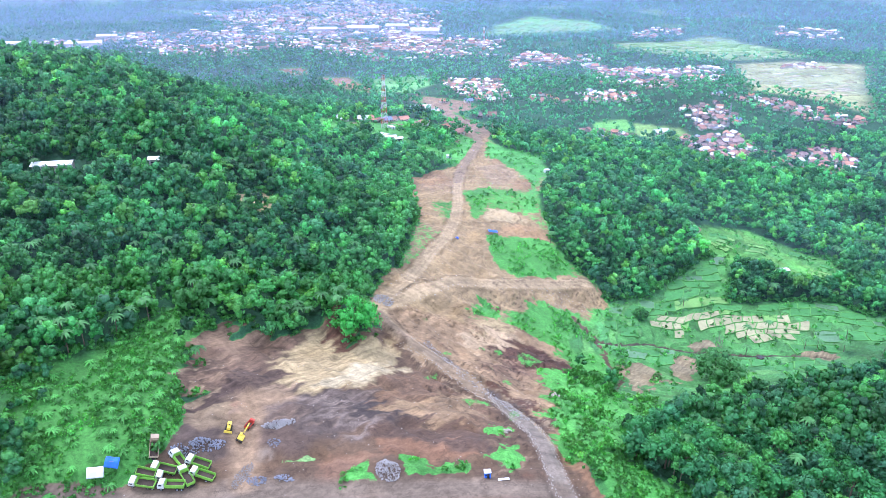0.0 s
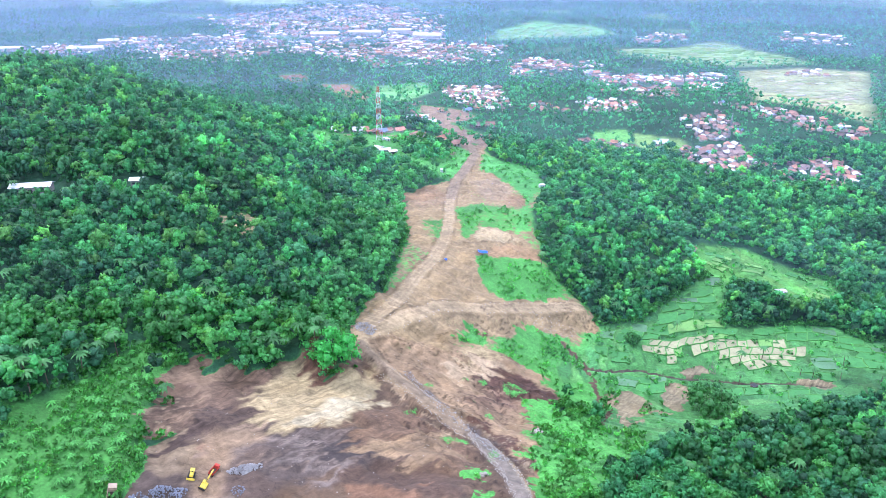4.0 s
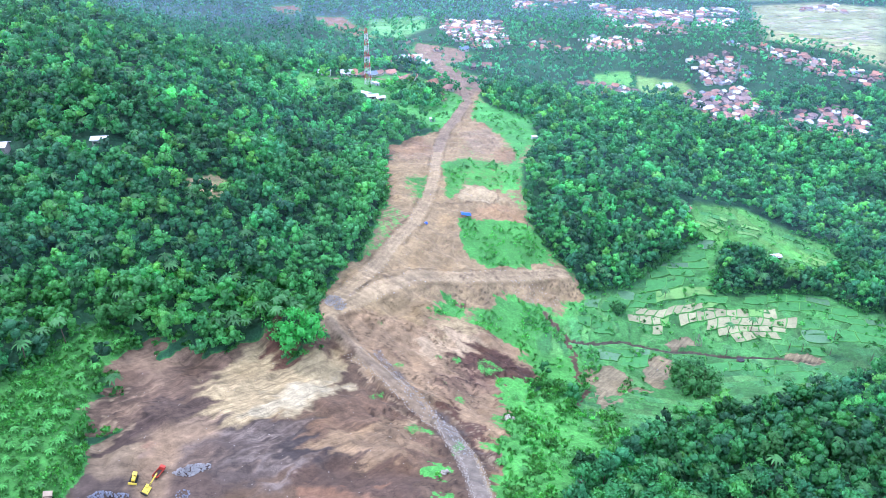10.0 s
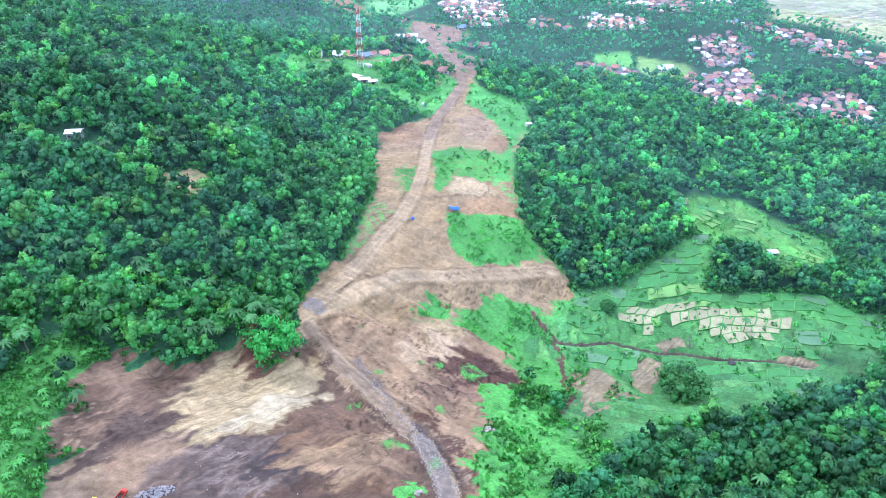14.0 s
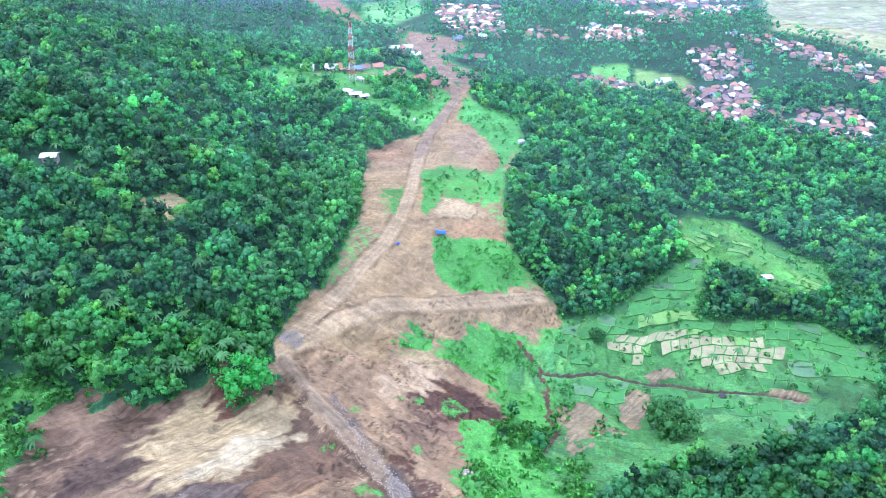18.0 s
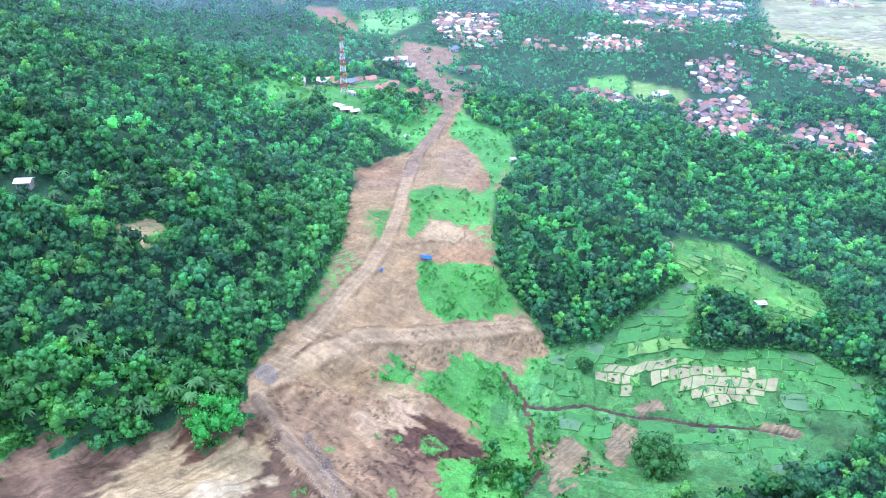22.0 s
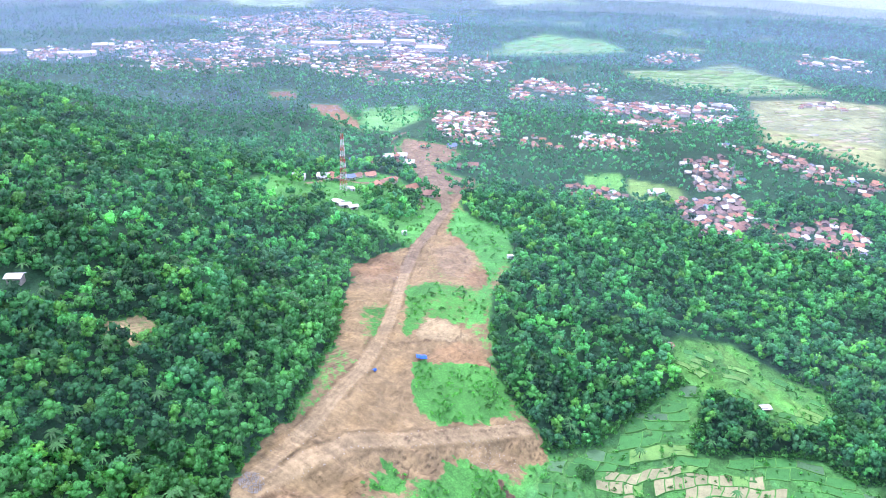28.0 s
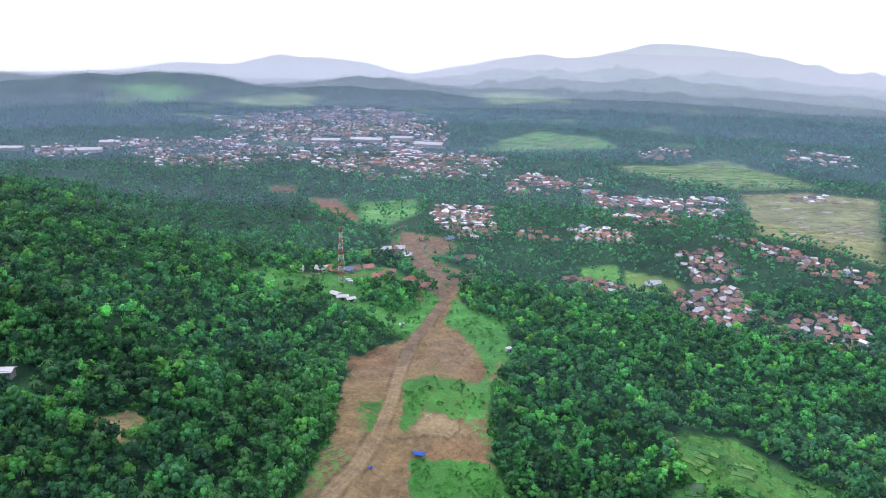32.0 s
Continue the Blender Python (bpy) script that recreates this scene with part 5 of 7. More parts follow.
M_GREY = mat("galvanised steel", (0.36, 0.38, 0.40), 0.5, 0.3, grain=2, vary=0.15)
M_FROND = mat("palm frond", (0.062, 0.205, 0.055), 0.7, grain=3, vary=0.35)


# ---- single trees ----
def tree_kind(seed, tint, label, leaves=330):
    """A tree with a tapered, forked trunk and a crown of leaf sprays; built below the ground's reach and copied."""
    g = np.random.default_rng(seed)
    root = thing("tree", Matrix(), label, "tree", "trees at the forest edge")
    bm = rod((0, 0, -1.5), (0.15, 0.1, 3.4), 0.24, sides=7, r2=0.15)
    for k in range(4):
        a = g.uniform(0, 6.28)
        rod((0.15, 0.1, 3.0 + 0.2 * k), (1.6 * np.cos(a), 1.6 * np.sin(a), 5.2), 0.11, bm, 5, 0.04)
    part("trunk", bm, M_BARK, root)
    pts, outs = crown_shape(seed, leaves, 3.5, 2.9, 0.74, 2)
    me = bpy.data.meshes.new("crown")
    co = pts.reshape(-1, 3) + np.array([0, 0, 3.3])
    fill_mesh(me, co, np.arange(len(co)).reshape(-1, 4))
    at = me.attributes.new("tint", "FLOAT_COLOR", "POINT")
    at.data.foreach_set("color", np.tile(np.array([*tint, 1.0], np.float32), len(co)))
    me.materials.append(M_LEAF)
    me.polygons.foreach_set("use_smooth", np.ones(len(co) // 4, bool))
    me.normals_split_custom_set_from_vertices(outs.reshape(-1, 3).astype(np.float32))
    crown = new("crown", me)
    crown.parent = root
    return root


TREE_KINDS = [
    ((0.059, 0.285, 0.106), "deep green broadleaf tree on the slope"), ((0.081, 0.379, 0.122), "leafy green broadleaf tree on the slope"),
    ((0.049, 0.211, 0.101), "dark bluish green broadleaf tree on the slope"), ((0.117, 0.474, 0.122), "bright green broadleaf tree with fresh leaves"),
    ((0.138, 0.474, 0.128), "yellowish green broadleaf tree in flower"), ((0.083, 0.327, 0.138), "grey-green broadleaf tree on the slope"),
]
tree_stock = [tree_kind(200 + 7 * k + v, tint, label) for k, (tint, label) in enumerate(TREE_KINDS) for v in range(2)]
g_tree = np.random.default_rng(77)
used = set()
for x, y, s, trunk in single_trees:
    k = int(g_tree.choice(12, p=np.repeat([0.15, 0.13, 0.08, 0.08, 0.02, 0.04], 2)))
    m = Matrix.Translation((x, y, lift(x, y) + trunk - 3.8 * s)) @ Matrix.Rotation(g_tree.uniform(0, 6.28), 4, "Z") @ Matrix.Scale(s, 4)
    if k in used:
        ob = copy_thing(tree_stock[k], m)
        ob.scale = (s, s, s)
    else:
        tree_stock[k].matrix_world = m
        used.add(k)
for k in range(12):
    if k not in used:
        tree_stock[k].matrix_world = Matrix.Translation((110 + 4 * k, 250, lift(110 + 4 * k, 250)))


def palm(x, y, tall, seed, parent_label="coconut palm with arching fronds beside the rice fields", tint=None):
    g = np.random.default_rng(seed)
    root = thing("palm_tree", Matrix.Translation((x, y, lift(x, y) - 0.3)), parent_label, "palm tree", "coconut palms")
    lean = g.uniform(-0.6, 0.6, 2)
    bm = rod((0, 0, 0), (lean[0] * 0.4, lean[1] * 0.4, tall * 0.5), 0.2, sides=7, r2=0.16)
    rod((lean[0] * 0.4, lean[1] * 0.4, tall * 0.5), (lean[0], lean[1], tall), 0.16, bm, 7, 0.12)
    part("trunk", bm, M_BARK, root)
    pts, _ = palm_shape(seed, 15, 3.3)
    for i in range(15):
        bm = bmesh.new()
        for q in pts[3 * i : 3 * i + 3]:
            bm.faces.new([bm.verts.new(Vector(v) + Vector((lean[0], lean[1], tall))) for v in q])
        bmesh.ops.remove_doubles(bm, verts=bm.verts, dist=0.001)
        part("frond", bm, M_FROND, root, smooth=True)
    return root


g_palm = np.random.default_rng(5)
for i, (x, y) in enumerate([(176, 356), (191, 362), (204, 343), (210, 341), (222, 336), (170, 340), (232, 352), (150, 262), (128, 246), (96, 214), (84, 196), (112, 205), (160, 236), (140, 222),
                            (-118, 222), (-104, 262), (-40, 282), (-46, 270), (70, 425), (150, 390), (240, 330), (186, 305), (120, 190)]):
    palm(x, y, g_palm.uniform(6, 10), 300 + i)
for i, (x, y) in enumerate([(-128, 207), (-131, 211), (-136, 209), (-126, 214), (-140, 216), (-133, 221), (-120, 228), (-112, 236)]):
    palm(x, y, g_palm.uniform(9, 12), 340 + i, "tall slender palm with a bare pale trunk on the bank")


def bamboo(x, y, r, seed, label, tint, skirt=0.12):
    """A wide, many-stemmed clump with a domed head."""
    g = np.random.default_rng(seed)
    z = lift(x, y)
    root = thing("bamboo_clump", Matrix.Translation((x, y, z)), label, "bamboo")
    for k in range(12):
        a, d = g.uniform(0, 6.28), g.uniform(0.1, 0.5) * r
        part("culm", rod((d * 0.5 * np.cos(a), d * 0.5 * np.sin(a), -0.5), (d * np.cos(a), d * np.sin(a), r * 0.9), 0.09, None, 5, 0.05), M_BARK, root)
    for k in range(7):
        a = 2 * np.pi * k / 6
        d = 0 if k == 6 else r * 0.55
        pts, outs = crown_shape(seed + k, 300, r * 0.55, r * 0.5, 0.95, 2)
        me = bpy.data.meshes.new("crown")
        co = pts.reshape(-1, 3) + np.array([d * np.cos(a), d * np.sin(a), r * (0.3 if k == 6 else skirt) + g.uniform(-0.4, 0.8)])
        fill_mesh(me, co, np.arange(len(co)).reshape(-1, 4))
        at = me.attributes.new("tint", "FLOAT_COLOR", "POINT")
        at.data.foreach_set("color", np.tile(np.array([*tint, 1.0], np.float32), len(co)))
        me.materials.append(M_LEAF)
        me.polygons.foreach_set("use_smooth", np.ones(len(co) // 4, bool))
        me.normals_split_custom_set_from_vertices(outs.reshape(-1, 3).astype(np.float32))
        ob = new("crown", me)
        ob.parent = root
    return root


bamboo(142, 306, 12.5, 401, "broad dark green bamboo clump among rice fields", (0.08, 0.30, 0.08))
bamboo(-38.5, 269.0, 11.5, 411, "bright green leafy clump crowning the bare knoll", (0.10, 0.58, 0.12), -0.22)
bamboo(72, 214, 5.0, 421, "round dark green tree above the bank", (0.034, 0.15, 0.055))
bamboo(118, 372, 4.5, 431, "bright green bush at the paddy edge", (0.09, 0.35, 0.08))


# ---- the yard and its machines ----
def dump_truck(m, paint, cab_paint, label):
    """A tipper some 8 m long that faces +x."""
    t = thing("dump_truck", m, label, "dump truck", "tippers parked in the yard")
    part("chassis", box(7.6, 0.9, 0.28, (0, 0, 0.75), 0.04), M_STEEL, t)
    cab = part("cab", prism([(2.2, 0.9), (4.05, 0.9), (4.05, 1.75), (3.75, 2.75), (2.2, 2.8)], 2.35), cab_paint, t)
    part("windscreen", box(0.06, 2.05, 0.85, (3.93, 0, 1.82), 0.02, Matrix.Rotation(radians(-16), 4, "Y")), M_GLASS, cab)
    for s in (-1, 1):
        part("side_window", box(0.9, 0.05, 0.6, (3.2, s * 1.18, 1.85), 0.02), M_GLASS, cab)
        part("headlight", box(0.06, 0.35, 0.2, (4.06, s * 0.85, 1.1), 0.02), M_WHITE, cab)
    bed = part("dump_bed", box(5.3, 2.4, 0.16, (-0.75, 0, 1.15), 0.03), paint, t)
    for s in (-1, 1):
        part("side_board", box(5.3, 0.1, 1.15, (-0.75, s * 1.2, 1.28), 0.03), paint, bed)
        for k in range(6):
            part("rib", box(0.12, 0.1, 1.05, (-3.2 + k * 0.98, s * 1.29, 1.28), 0.02), paint, bed)
    part("headboard", box(0.1, 2.4, 1.5, (1.87, 0, 1.28), 0.03), paint, bed)
    part("tailgate", box(0.1, 2.4, 1.1, (-3.38, 0, 1.28), 0.03), paint, bed)
    part("bed_floor", box(5.1, 2.25, 0.06, (-0.75, 0, 1.32), 0.01), M_LOAD, bed, "dark dusty bed floor")
    for x in (3.0, -1.5, -2.75):
        for s in (-1, 1):
            w = part("wheel", wheel_mesh(0.52, 0.34), M_RUBBER, t)
            w.location = (x, s * 1.02, 0.52)
            rim = part("rim", wheel_mesh(0.27, 0.38), M_GREY, w)
    return t


def ground_pose(x, y, dx, dy, sink=0.1):
    """Upright pose on the ground at (x, y), facing (dx, dy), tipped to the slope along and across."""
    n = math.hypot(dx, dy)
    dx, dy = dx / n, dy / n
    f = Vector((dx, dy, (lift(x + 2 * dx, y + 2 * dy) - lift(x - 2 * dx, y - 2 * dy)) / 4)).normalized()
    l = Vector((-dy, dx, (lift(x - dy, y + dx) - lift(x + dy, y - dx)) / 2)).normalized()
    u = f.cross(l).normalized()
    l = u.cross(f)
    z = lift(x, y) - sink
    return Matrix(((f.x, l.x, u.x, x), (f.y, l.y, u.y, y), (f.z, l.z, u.z, z), (0, 0, 0, 1)))


TRUCKS = [(-87.5, 157.0, -1, 0.05), (-78.6, 157.2, -1, -0.05), (-83.0, 163.8, -1, 0.05), (-87.5, 160.4, 1, 0.1), (-79.6, 167.2, -0.75, 0.62), (-75.4, 161.2, -0.62, 0.75), (-72.9, 167.2, -1, 0.15), (-70.8, 163.2, -1, 0.15)]
first_truck = None
for x, y, dx, dy in TRUCKS:
    x, y = -79.3 + (x + 79.6) * 0.9, 163.2 + (y - 161.5) * 0.82
    if first_truck is None:
        first_truck = dump_truck(ground_pose(x, y, dx, dy), M_TRUCK, M_CAB, "bright green tipper truck with pale cab, parked empty")
    else:
        copy_thing(first_truck, ground_pose(x, y, dx, dy))
dump_truck(ground_pose(-87.0, 169.8, -0.25, 1), M_BEIGE, M_BEIGE, "dusty beige tipper truck parked at the bank")
dump_truck(ground_pose(-63.2, 187.0, 0.15, 1) @ Matrix.Scale(0.66, 4), M_REDPAINT, M_REDPAINT, "red tipper truck being loaded in the pit")


def tracks(parent, length, wide, high, gap):
    for s in (-1, 1):
        tr = part("track", prism([(-length / 2 + high * 0.4, 0), (length / 2 - high * 0.4, 0), (length / 2, high * 0.5), (length / 2 - high * 0.4, high), (-length / 2 + high * 0.4, high), (-length / 2, high * 0.5)], wide), M_RUBBER, parent)
        tr.location = (0, s * gap, 0)
        for k in range(4):
            r = part("roller", wheel_mesh(high * 0.3, wide * 1.1), M_STEEL, tr)
            r.location = (-length / 2 + length * (k + 0.7) / 4.4, 0, high * 0.45)


def excavator(m, label, turn):
    t = thing("excavator", m, label, "excavator")
    tracks(t, 4.2, 0.6, 0.9, 1.25)
    deck = part("upper_body", box(3.6, 2.7, 1.25, (-0.6, 0, 1.05), 0.15), M_YELLOW, t)
    deck.rotation_euler.z = turn
    cab = part("cab", box(1.5, 1.1, 1.6, (0.7, 0.75, 1.3), 0.1), M_YELLOW, deck)
    part("engine_hood", box(1.6, 2.5, 0.35, (-1.5, 0, 2.3), 0.1), M_YELLOW, deck)
    part("cab_glass", box(1.3, 1.14, 0.8, (0.8, 0.75, 1.95), 0.03), M_GLASS, deck, "dark cab glazing")
    part("exhaust", rod((-1.4, -0.6, 2.6), (-1.4, -0.6, 3.2), 0.09), M_STEEL, deck)
    part("counterweight", box(0.6, 2.7, 1.1, (-2.4, 0, 1.1), 0.2), M_STEEL, deck)
    part("boom", prism([(0.9, 1.5), (1.3, 1.4), (4.0, 4.6), (6.2, 4.2), (6.2, 4.6), (3.8, 5.2)], 0.55), M_YELLOW, deck)
    part("stick", prism([(5.9, 4.9), (6.4, 4.7), (7.2, 2.0), (6.8, 2.0)], 0.4), M_YELLOW, deck)
    part("bucket", prism([(6.6, 2.1), (7.4, 2.0), (7.7, 1.2), (7.0, 0.6), (6.3, 0.9), (6.7, 1.3)], 1.3), M_STEEL, deck)
    part("hydraulic_ram", rod((1.3, 0, 2.1), (3.3, 0, 4.2), 0.12), M_STEEL, deck)
    return t


excavator(ground_pose(-64.4, 180.6, 0.15, 1) @ Matrix.Scale(0.72, 4), "yellow tracked excavator digging in the pit", 0.0)


def bulldozer(m):
    t = thing("bulldozer", m, "small yellow bulldozer standing beside the excavator", "bulldozer")
    tracks(t, 3.4, 0.55, 1.0, 0.95)
    part("body", box(2.8, 1.3, 0.9, (-0.1, 0, 0.75), 0.1), M_YELLOW, t)
    part("hood", box(1.3, 1.1, 0.5, (0.8, 0, 1.6), 0.1), M_YELLOW, t)
    cab = part("cab_roof", box(1.5, 1.5, 0.1, (-0.6, 0, 2.65), 0.04), M_YELLOW, t)
    for sx in (-1.25, 0.05):
        for sy in (-0.65, 0.65):
            part("cab_post", box(0.08, 0.08, 1.1, (sx, sy, 1.6)), M_YELLOW, t)
    part("seat", box(0.5, 0.6, 0.7, (-0.6, 0, 1.6), 0.08), M_STEEL, t)
    part("blade", prism([(2.0, 0.1), (2.2, 0.1), (2.05, 0.6), (2.3, 1.15), (2.1, 1.15), (1.9, 0.6)], 2.9), M_YELLOW, t)
    for s in (-1, 1):
        part("push_arm", rod((0.2, s * 1.35, 0.55), (2.0, s * 1.25, 0.5), 0.1), M_STEEL, t)


bulldozer(ground_pose(-68.2, 182.5, 0.1, -1) @ Matrix.Scale(0.85, 4))


def shelter(m, label, w, d, h, cloth, poles=True, name="tarpaulin_shelter"):
    """A sagging sheet on timber poles."""
    t = thing(name, m, label, "shelter")
    bm = bmesh.new()
    bmesh.ops.create_grid(bm, x_segments=10, y_segments=8, size=0.5)
    for v in bm.verts:
        u, q = v.co.x, v.co.y
        v.co = Vector((u * w, q * d, h + 0.7 * (0.5 - abs(q) * 1.9) - 0.25 * math.cos(u * 9.0) * (0.6 - abs(u))))
    bmesh.ops.solidify(bm, geom=bm.faces[:], thickness=0.03)
    part("sheet", bm, cloth, t, smooth=True)
    for sx in (-0.46, 0, 0.46):
        for sy in (-0.46, 0.46):
            part("pole", rod((sx * w, sy * d, -0.6), (sx * w, sy * d, h - 0.2), 0.05), M_WOOD, t)
    part("ridge_pole", rod((-w * 0.48, 0, h + 0.3), (w * 0.48, 0, h + 0.3), 0.05), M_WOOD, t)
    return t


shelter(ground_pose(-96.3, 162.6, 1, 0.25, 0), "bright blue tarpaulin shelter on poles", 3.8, 3.2, 2.2, M_BLUE)
shelter(ground_pose(-99.6, 158.9, 1, 0.45, 0), "white sheet shelter beside the truck park", 4.4, 3.2, 2.0, M_WHITE)
shelter(ground_pose(31.2, 418.5, 1, 0.25, 0), "blue tarpaulin shelter beside the haul road", 6.2, 4.0, 2.3, M_BLUE)
shelter(ground_pose(8.2, 398.2, 0.5, 1, 0), "small blue tarpaulin over stores on the slope", 2.2, 1.8, 1.2, M_BLUE)


def site_hut(x, y, turn, label, w, d, h, wall, roof):
    t = thing("site_hut", Matrix.Translation((x, y, lift(x, y) - 0.15)) @ Matrix.Rotation(turn, 4, "Z"), label, "hut")
    part("body", box(w, d, h, (0, 0, 0), 0.06), wall, t)
    part("roof", box(w + 0.3, d + 0.3, 0.12, (0, 0, h), 0.03), roof, t)
    part("door", box(0.75, 0.06, min(1.9, h * 0.85), (0.2 * w - 0.2, -d / 2 - 0.01, 0.1), 0.02), M_STEEL, t)
    part("window", box(0.5, 0.06, 0.4, (-0.25 * w, -d / 2 - 0.01, h * 0.55), 0.02), M_GLASS, t)
    return t


site_hut(13.6, 171.9, 0.1, "small blue portable site hut", 1.9, 1.6, 2.3, M_BLUE, M_WHITE)
site_hut(5.2, 606.4, 0.2, "small white hut in the meadow", 4.0, 3.4, 2.6, M_WHITE, M_WHITE)
site_hut(88.2, 577.0, 0.4, "small white water tank house by the forest edge", 4.2, 3.6, 3.0, M_WHITE, M_WHITE)
site_hut(175.2, 333.3, 0.4, "little field hut with dark roof in the paddies", 3.0, 2.6, 2.2, M_WOOD, M_STEEL)


def sheet_stack(x, y, turn):
    t = thing("board_stack", Matrix.Translation((x, y, lift(x, y))) @ Matrix.Rotation(turn, 4, "Z"), "white boards laid out on the ground", "boards")
    for k in range(5):
        part("board", box(1.0, 0.9, 0.08, (k * 0.62 - 1.2, 0.05 * (k % 2), 0.02 + 0.03 * k), 0.01), M_WHITE, t)


sheet_stack(18.6, 171.0, 0.1)


def rock_pile(x, y, rx, ry, turn, h, count, size, material, label, seed):
    g = np.random.default_rng(seed)
    a, d = g.uniform(0, 6.28, count), np.sqrt(g.uniform(0, 1, count))
    u, v = d * np.cos(a) * rx, d * np.sin(a) * ry
    px, py = x + u * np.cos(turn) - v * np.sin(turn), y + u * np.sin(turn) + v * np.cos(turn)
    pz = height(px, py) + h * np.clip(1 - d**1.6, 0, 1) * g.uniform(0.3, 1, count) + 0.05
    me = stones_mesh("rock_pile", np.stack([px, py, pz], 1), size * g.uniform(0.6, 1.5, count), g)
    me.materials.append(material)
    return tagged(new("rock_pile", me), label, "rock pile", "heaps of quarried stone", kind="stuff")


rock_pile(-54.6, 190.8, 5.6, 2.6, 0.35, 1.1, 240, 0.62, M_STONE, "heap of pale grey broken stone on dark ground", 1)
rock_pile(-75.5, 174.2, 8.5, 2.6, 0.45, 0.7, 260, 0.6, M_STONEBLUE, "strewn blue-grey quarry stones beside the trucks", 2)
rock_pile(-55.2, 164.2, 3.2, 2.2, 0.2, 0.5, 110, 0.5, M_STONEBLUE, "small spread of blue-grey stones", 3)
rock_pile(-47.5, 165.4, 3.0, 1.5, 0.1, 0.4, 70, 0.5, M_STONEBLUE, "few blue-grey stones on the ground", 4)
rock_pile(-17.0, 170.6, 3.8, 4.6, 0.5, 1.0, 620, 0.34, M_STONE, "heap of fine grey gravel", 5)
rock_pile(-27.5, 155.8, 8.0, 2.4, 0.0, 0.6, 260, 0.5, M_STONE, "broken stone spread beside the yard road", 6)
rock_pile(-60.0, 166.5, 2.0, 6.0, -0.2, 0.2, 420, 0.26, M_STONE, "thin layer of grey gravel on the ramp", 7)
rock_pile(-29.0, 306.0, 5.0, 6.5, 0.4, 0.35, 420, 0.45, M_STONE, "grey stones tipped at the road fork", 8)
rock_pile(-53.5, 180.0, 2.2, 2.6, 0.4, 0.3, 50, 0.45, M_STONEBLUE, "loose blue-grey stones on the pit floor", 9)


def strew(name, line, offs, step, size, material, label, seed):
    """Stones set along the edges of a road."""
    g = np.random.default_rng(seed)
    q = np.array(line, float)
    pts = []
    for (ax, ay), (bx, by) in zip(q[:-1], q[1:]):
        n = math.hypot(bx - ax, by - ay)
        for t in np.arange(0, n, step):
            for o in offs:
                k = o + g.normal() * 0.45
                j = t + g.uniform(-0.5, 0.5) * step
                pts.append((ax + (bx - ax) * j / n - (by - ay) * k / n, ay + (by - ay) * j / n + (bx - ax) * k / n))
    p = np.array(pts)
    me = stones_mesh(name, np.c_[p, height(p[:, 0], p[:, 1]) + 0.08], size * g.uniform(0.5, 1.5, len(p)), g)
    me.materials.append(material)
    return tagged(new(name, me), label, "stones", kind="stuff")


strew("road_stones", ROADS["road_front"], (-3.3, -2.9, 2.9, 3.3), 0.95, 0.48, M_PALE, "pale stones lining both edges of the haul road", 21)
strew("road_stones", ROADS["road_main"][:6], (-3.2, 3.0, 3.5), 0.9, 0.48, M_PALE, "pale stones along the haul road", 22)
strew("road_stones", ROADS["road_main"][8:16], (-3.6, 3.6), 5.5, 0.5, M_PALE, "scattered pale stones beside the upper haul road", 23)
strew("road_stones", ROADS["line_rubble"], (-2.2, -1.4, -0.6, 0.3, 1.1, 1.9), 1.3, 0.5, M_STONE, "grey rubble tipped along the haul road", 25)
strew("road_stones", ROADS["road_fork"], (-3.8, 4.0), 3.4, 0.5, M_PALE, "scattered stones beside the spur road", 24)

g_st = np.random.default_rng(9)
px, py = g_st.uniform(-95, 110, 1300), g_st.uniform(150, 560, 1300)
_, _, grown_here, _ = land_use(px, py)
k = grown_here < 0.35
me = stones_mesh("loose_stones", np.c_[px[k], py[k], height(px[k], py[k]) + 0.05], 0.3 * g_st.uniform(0.4, 1.7, k.sum()), g_st)
me.materials.append(M_PALE)
tagged(new("loose_stones", me), "loose pale stones strewn over the bare earth", "stones", kind="stuff")
rock_pile(47.3, 250.0, 2.6, 1.6, 0.2, 1.2, 26, 1.3, M_PALE, "few large pale boulders at the slope's foot", 31)
rock_pile(23.0, 205.5, 1.6, 1.0, 0.2, 0.8, 14, 1.1, M_PALE, "pale sand heap beside the haul road", 32)
rock_pile(70.0, 365.0, 14.0, 9.0, 0.1, 0.1, 120, 0.5, M_PALE, "scattered pale stones on the spoil spur", 33)


# ---- rice fields ----
M_RICE = mat("young rice", (0.048, 0.205, 0.046), 0.7, grain=2.5, vary=0.3, bump=0.4)
M_RICE_PALE = mat("ripe pale stubble", (0.30, 0.295, 0.16), 0.85, grain=2.0, vary=0.3, bump=0.4)
M_RICE_YELLOW = mat("yellowing rice", (0.14, 0.30, 0.075), 0.8, grain=2.0, vary=0.3, bump=0.4)
M_RICE_WET = mat("flooded plot", (0.085, 0.2, 0.085), 0.45, grain=1.0, vary=0.25, bump=0.05)
M_BUND = mat("grassy bund", (0.10, 0.29, 0.065), 0.9, grain=2.0, vary=0.4, bump=0.5)


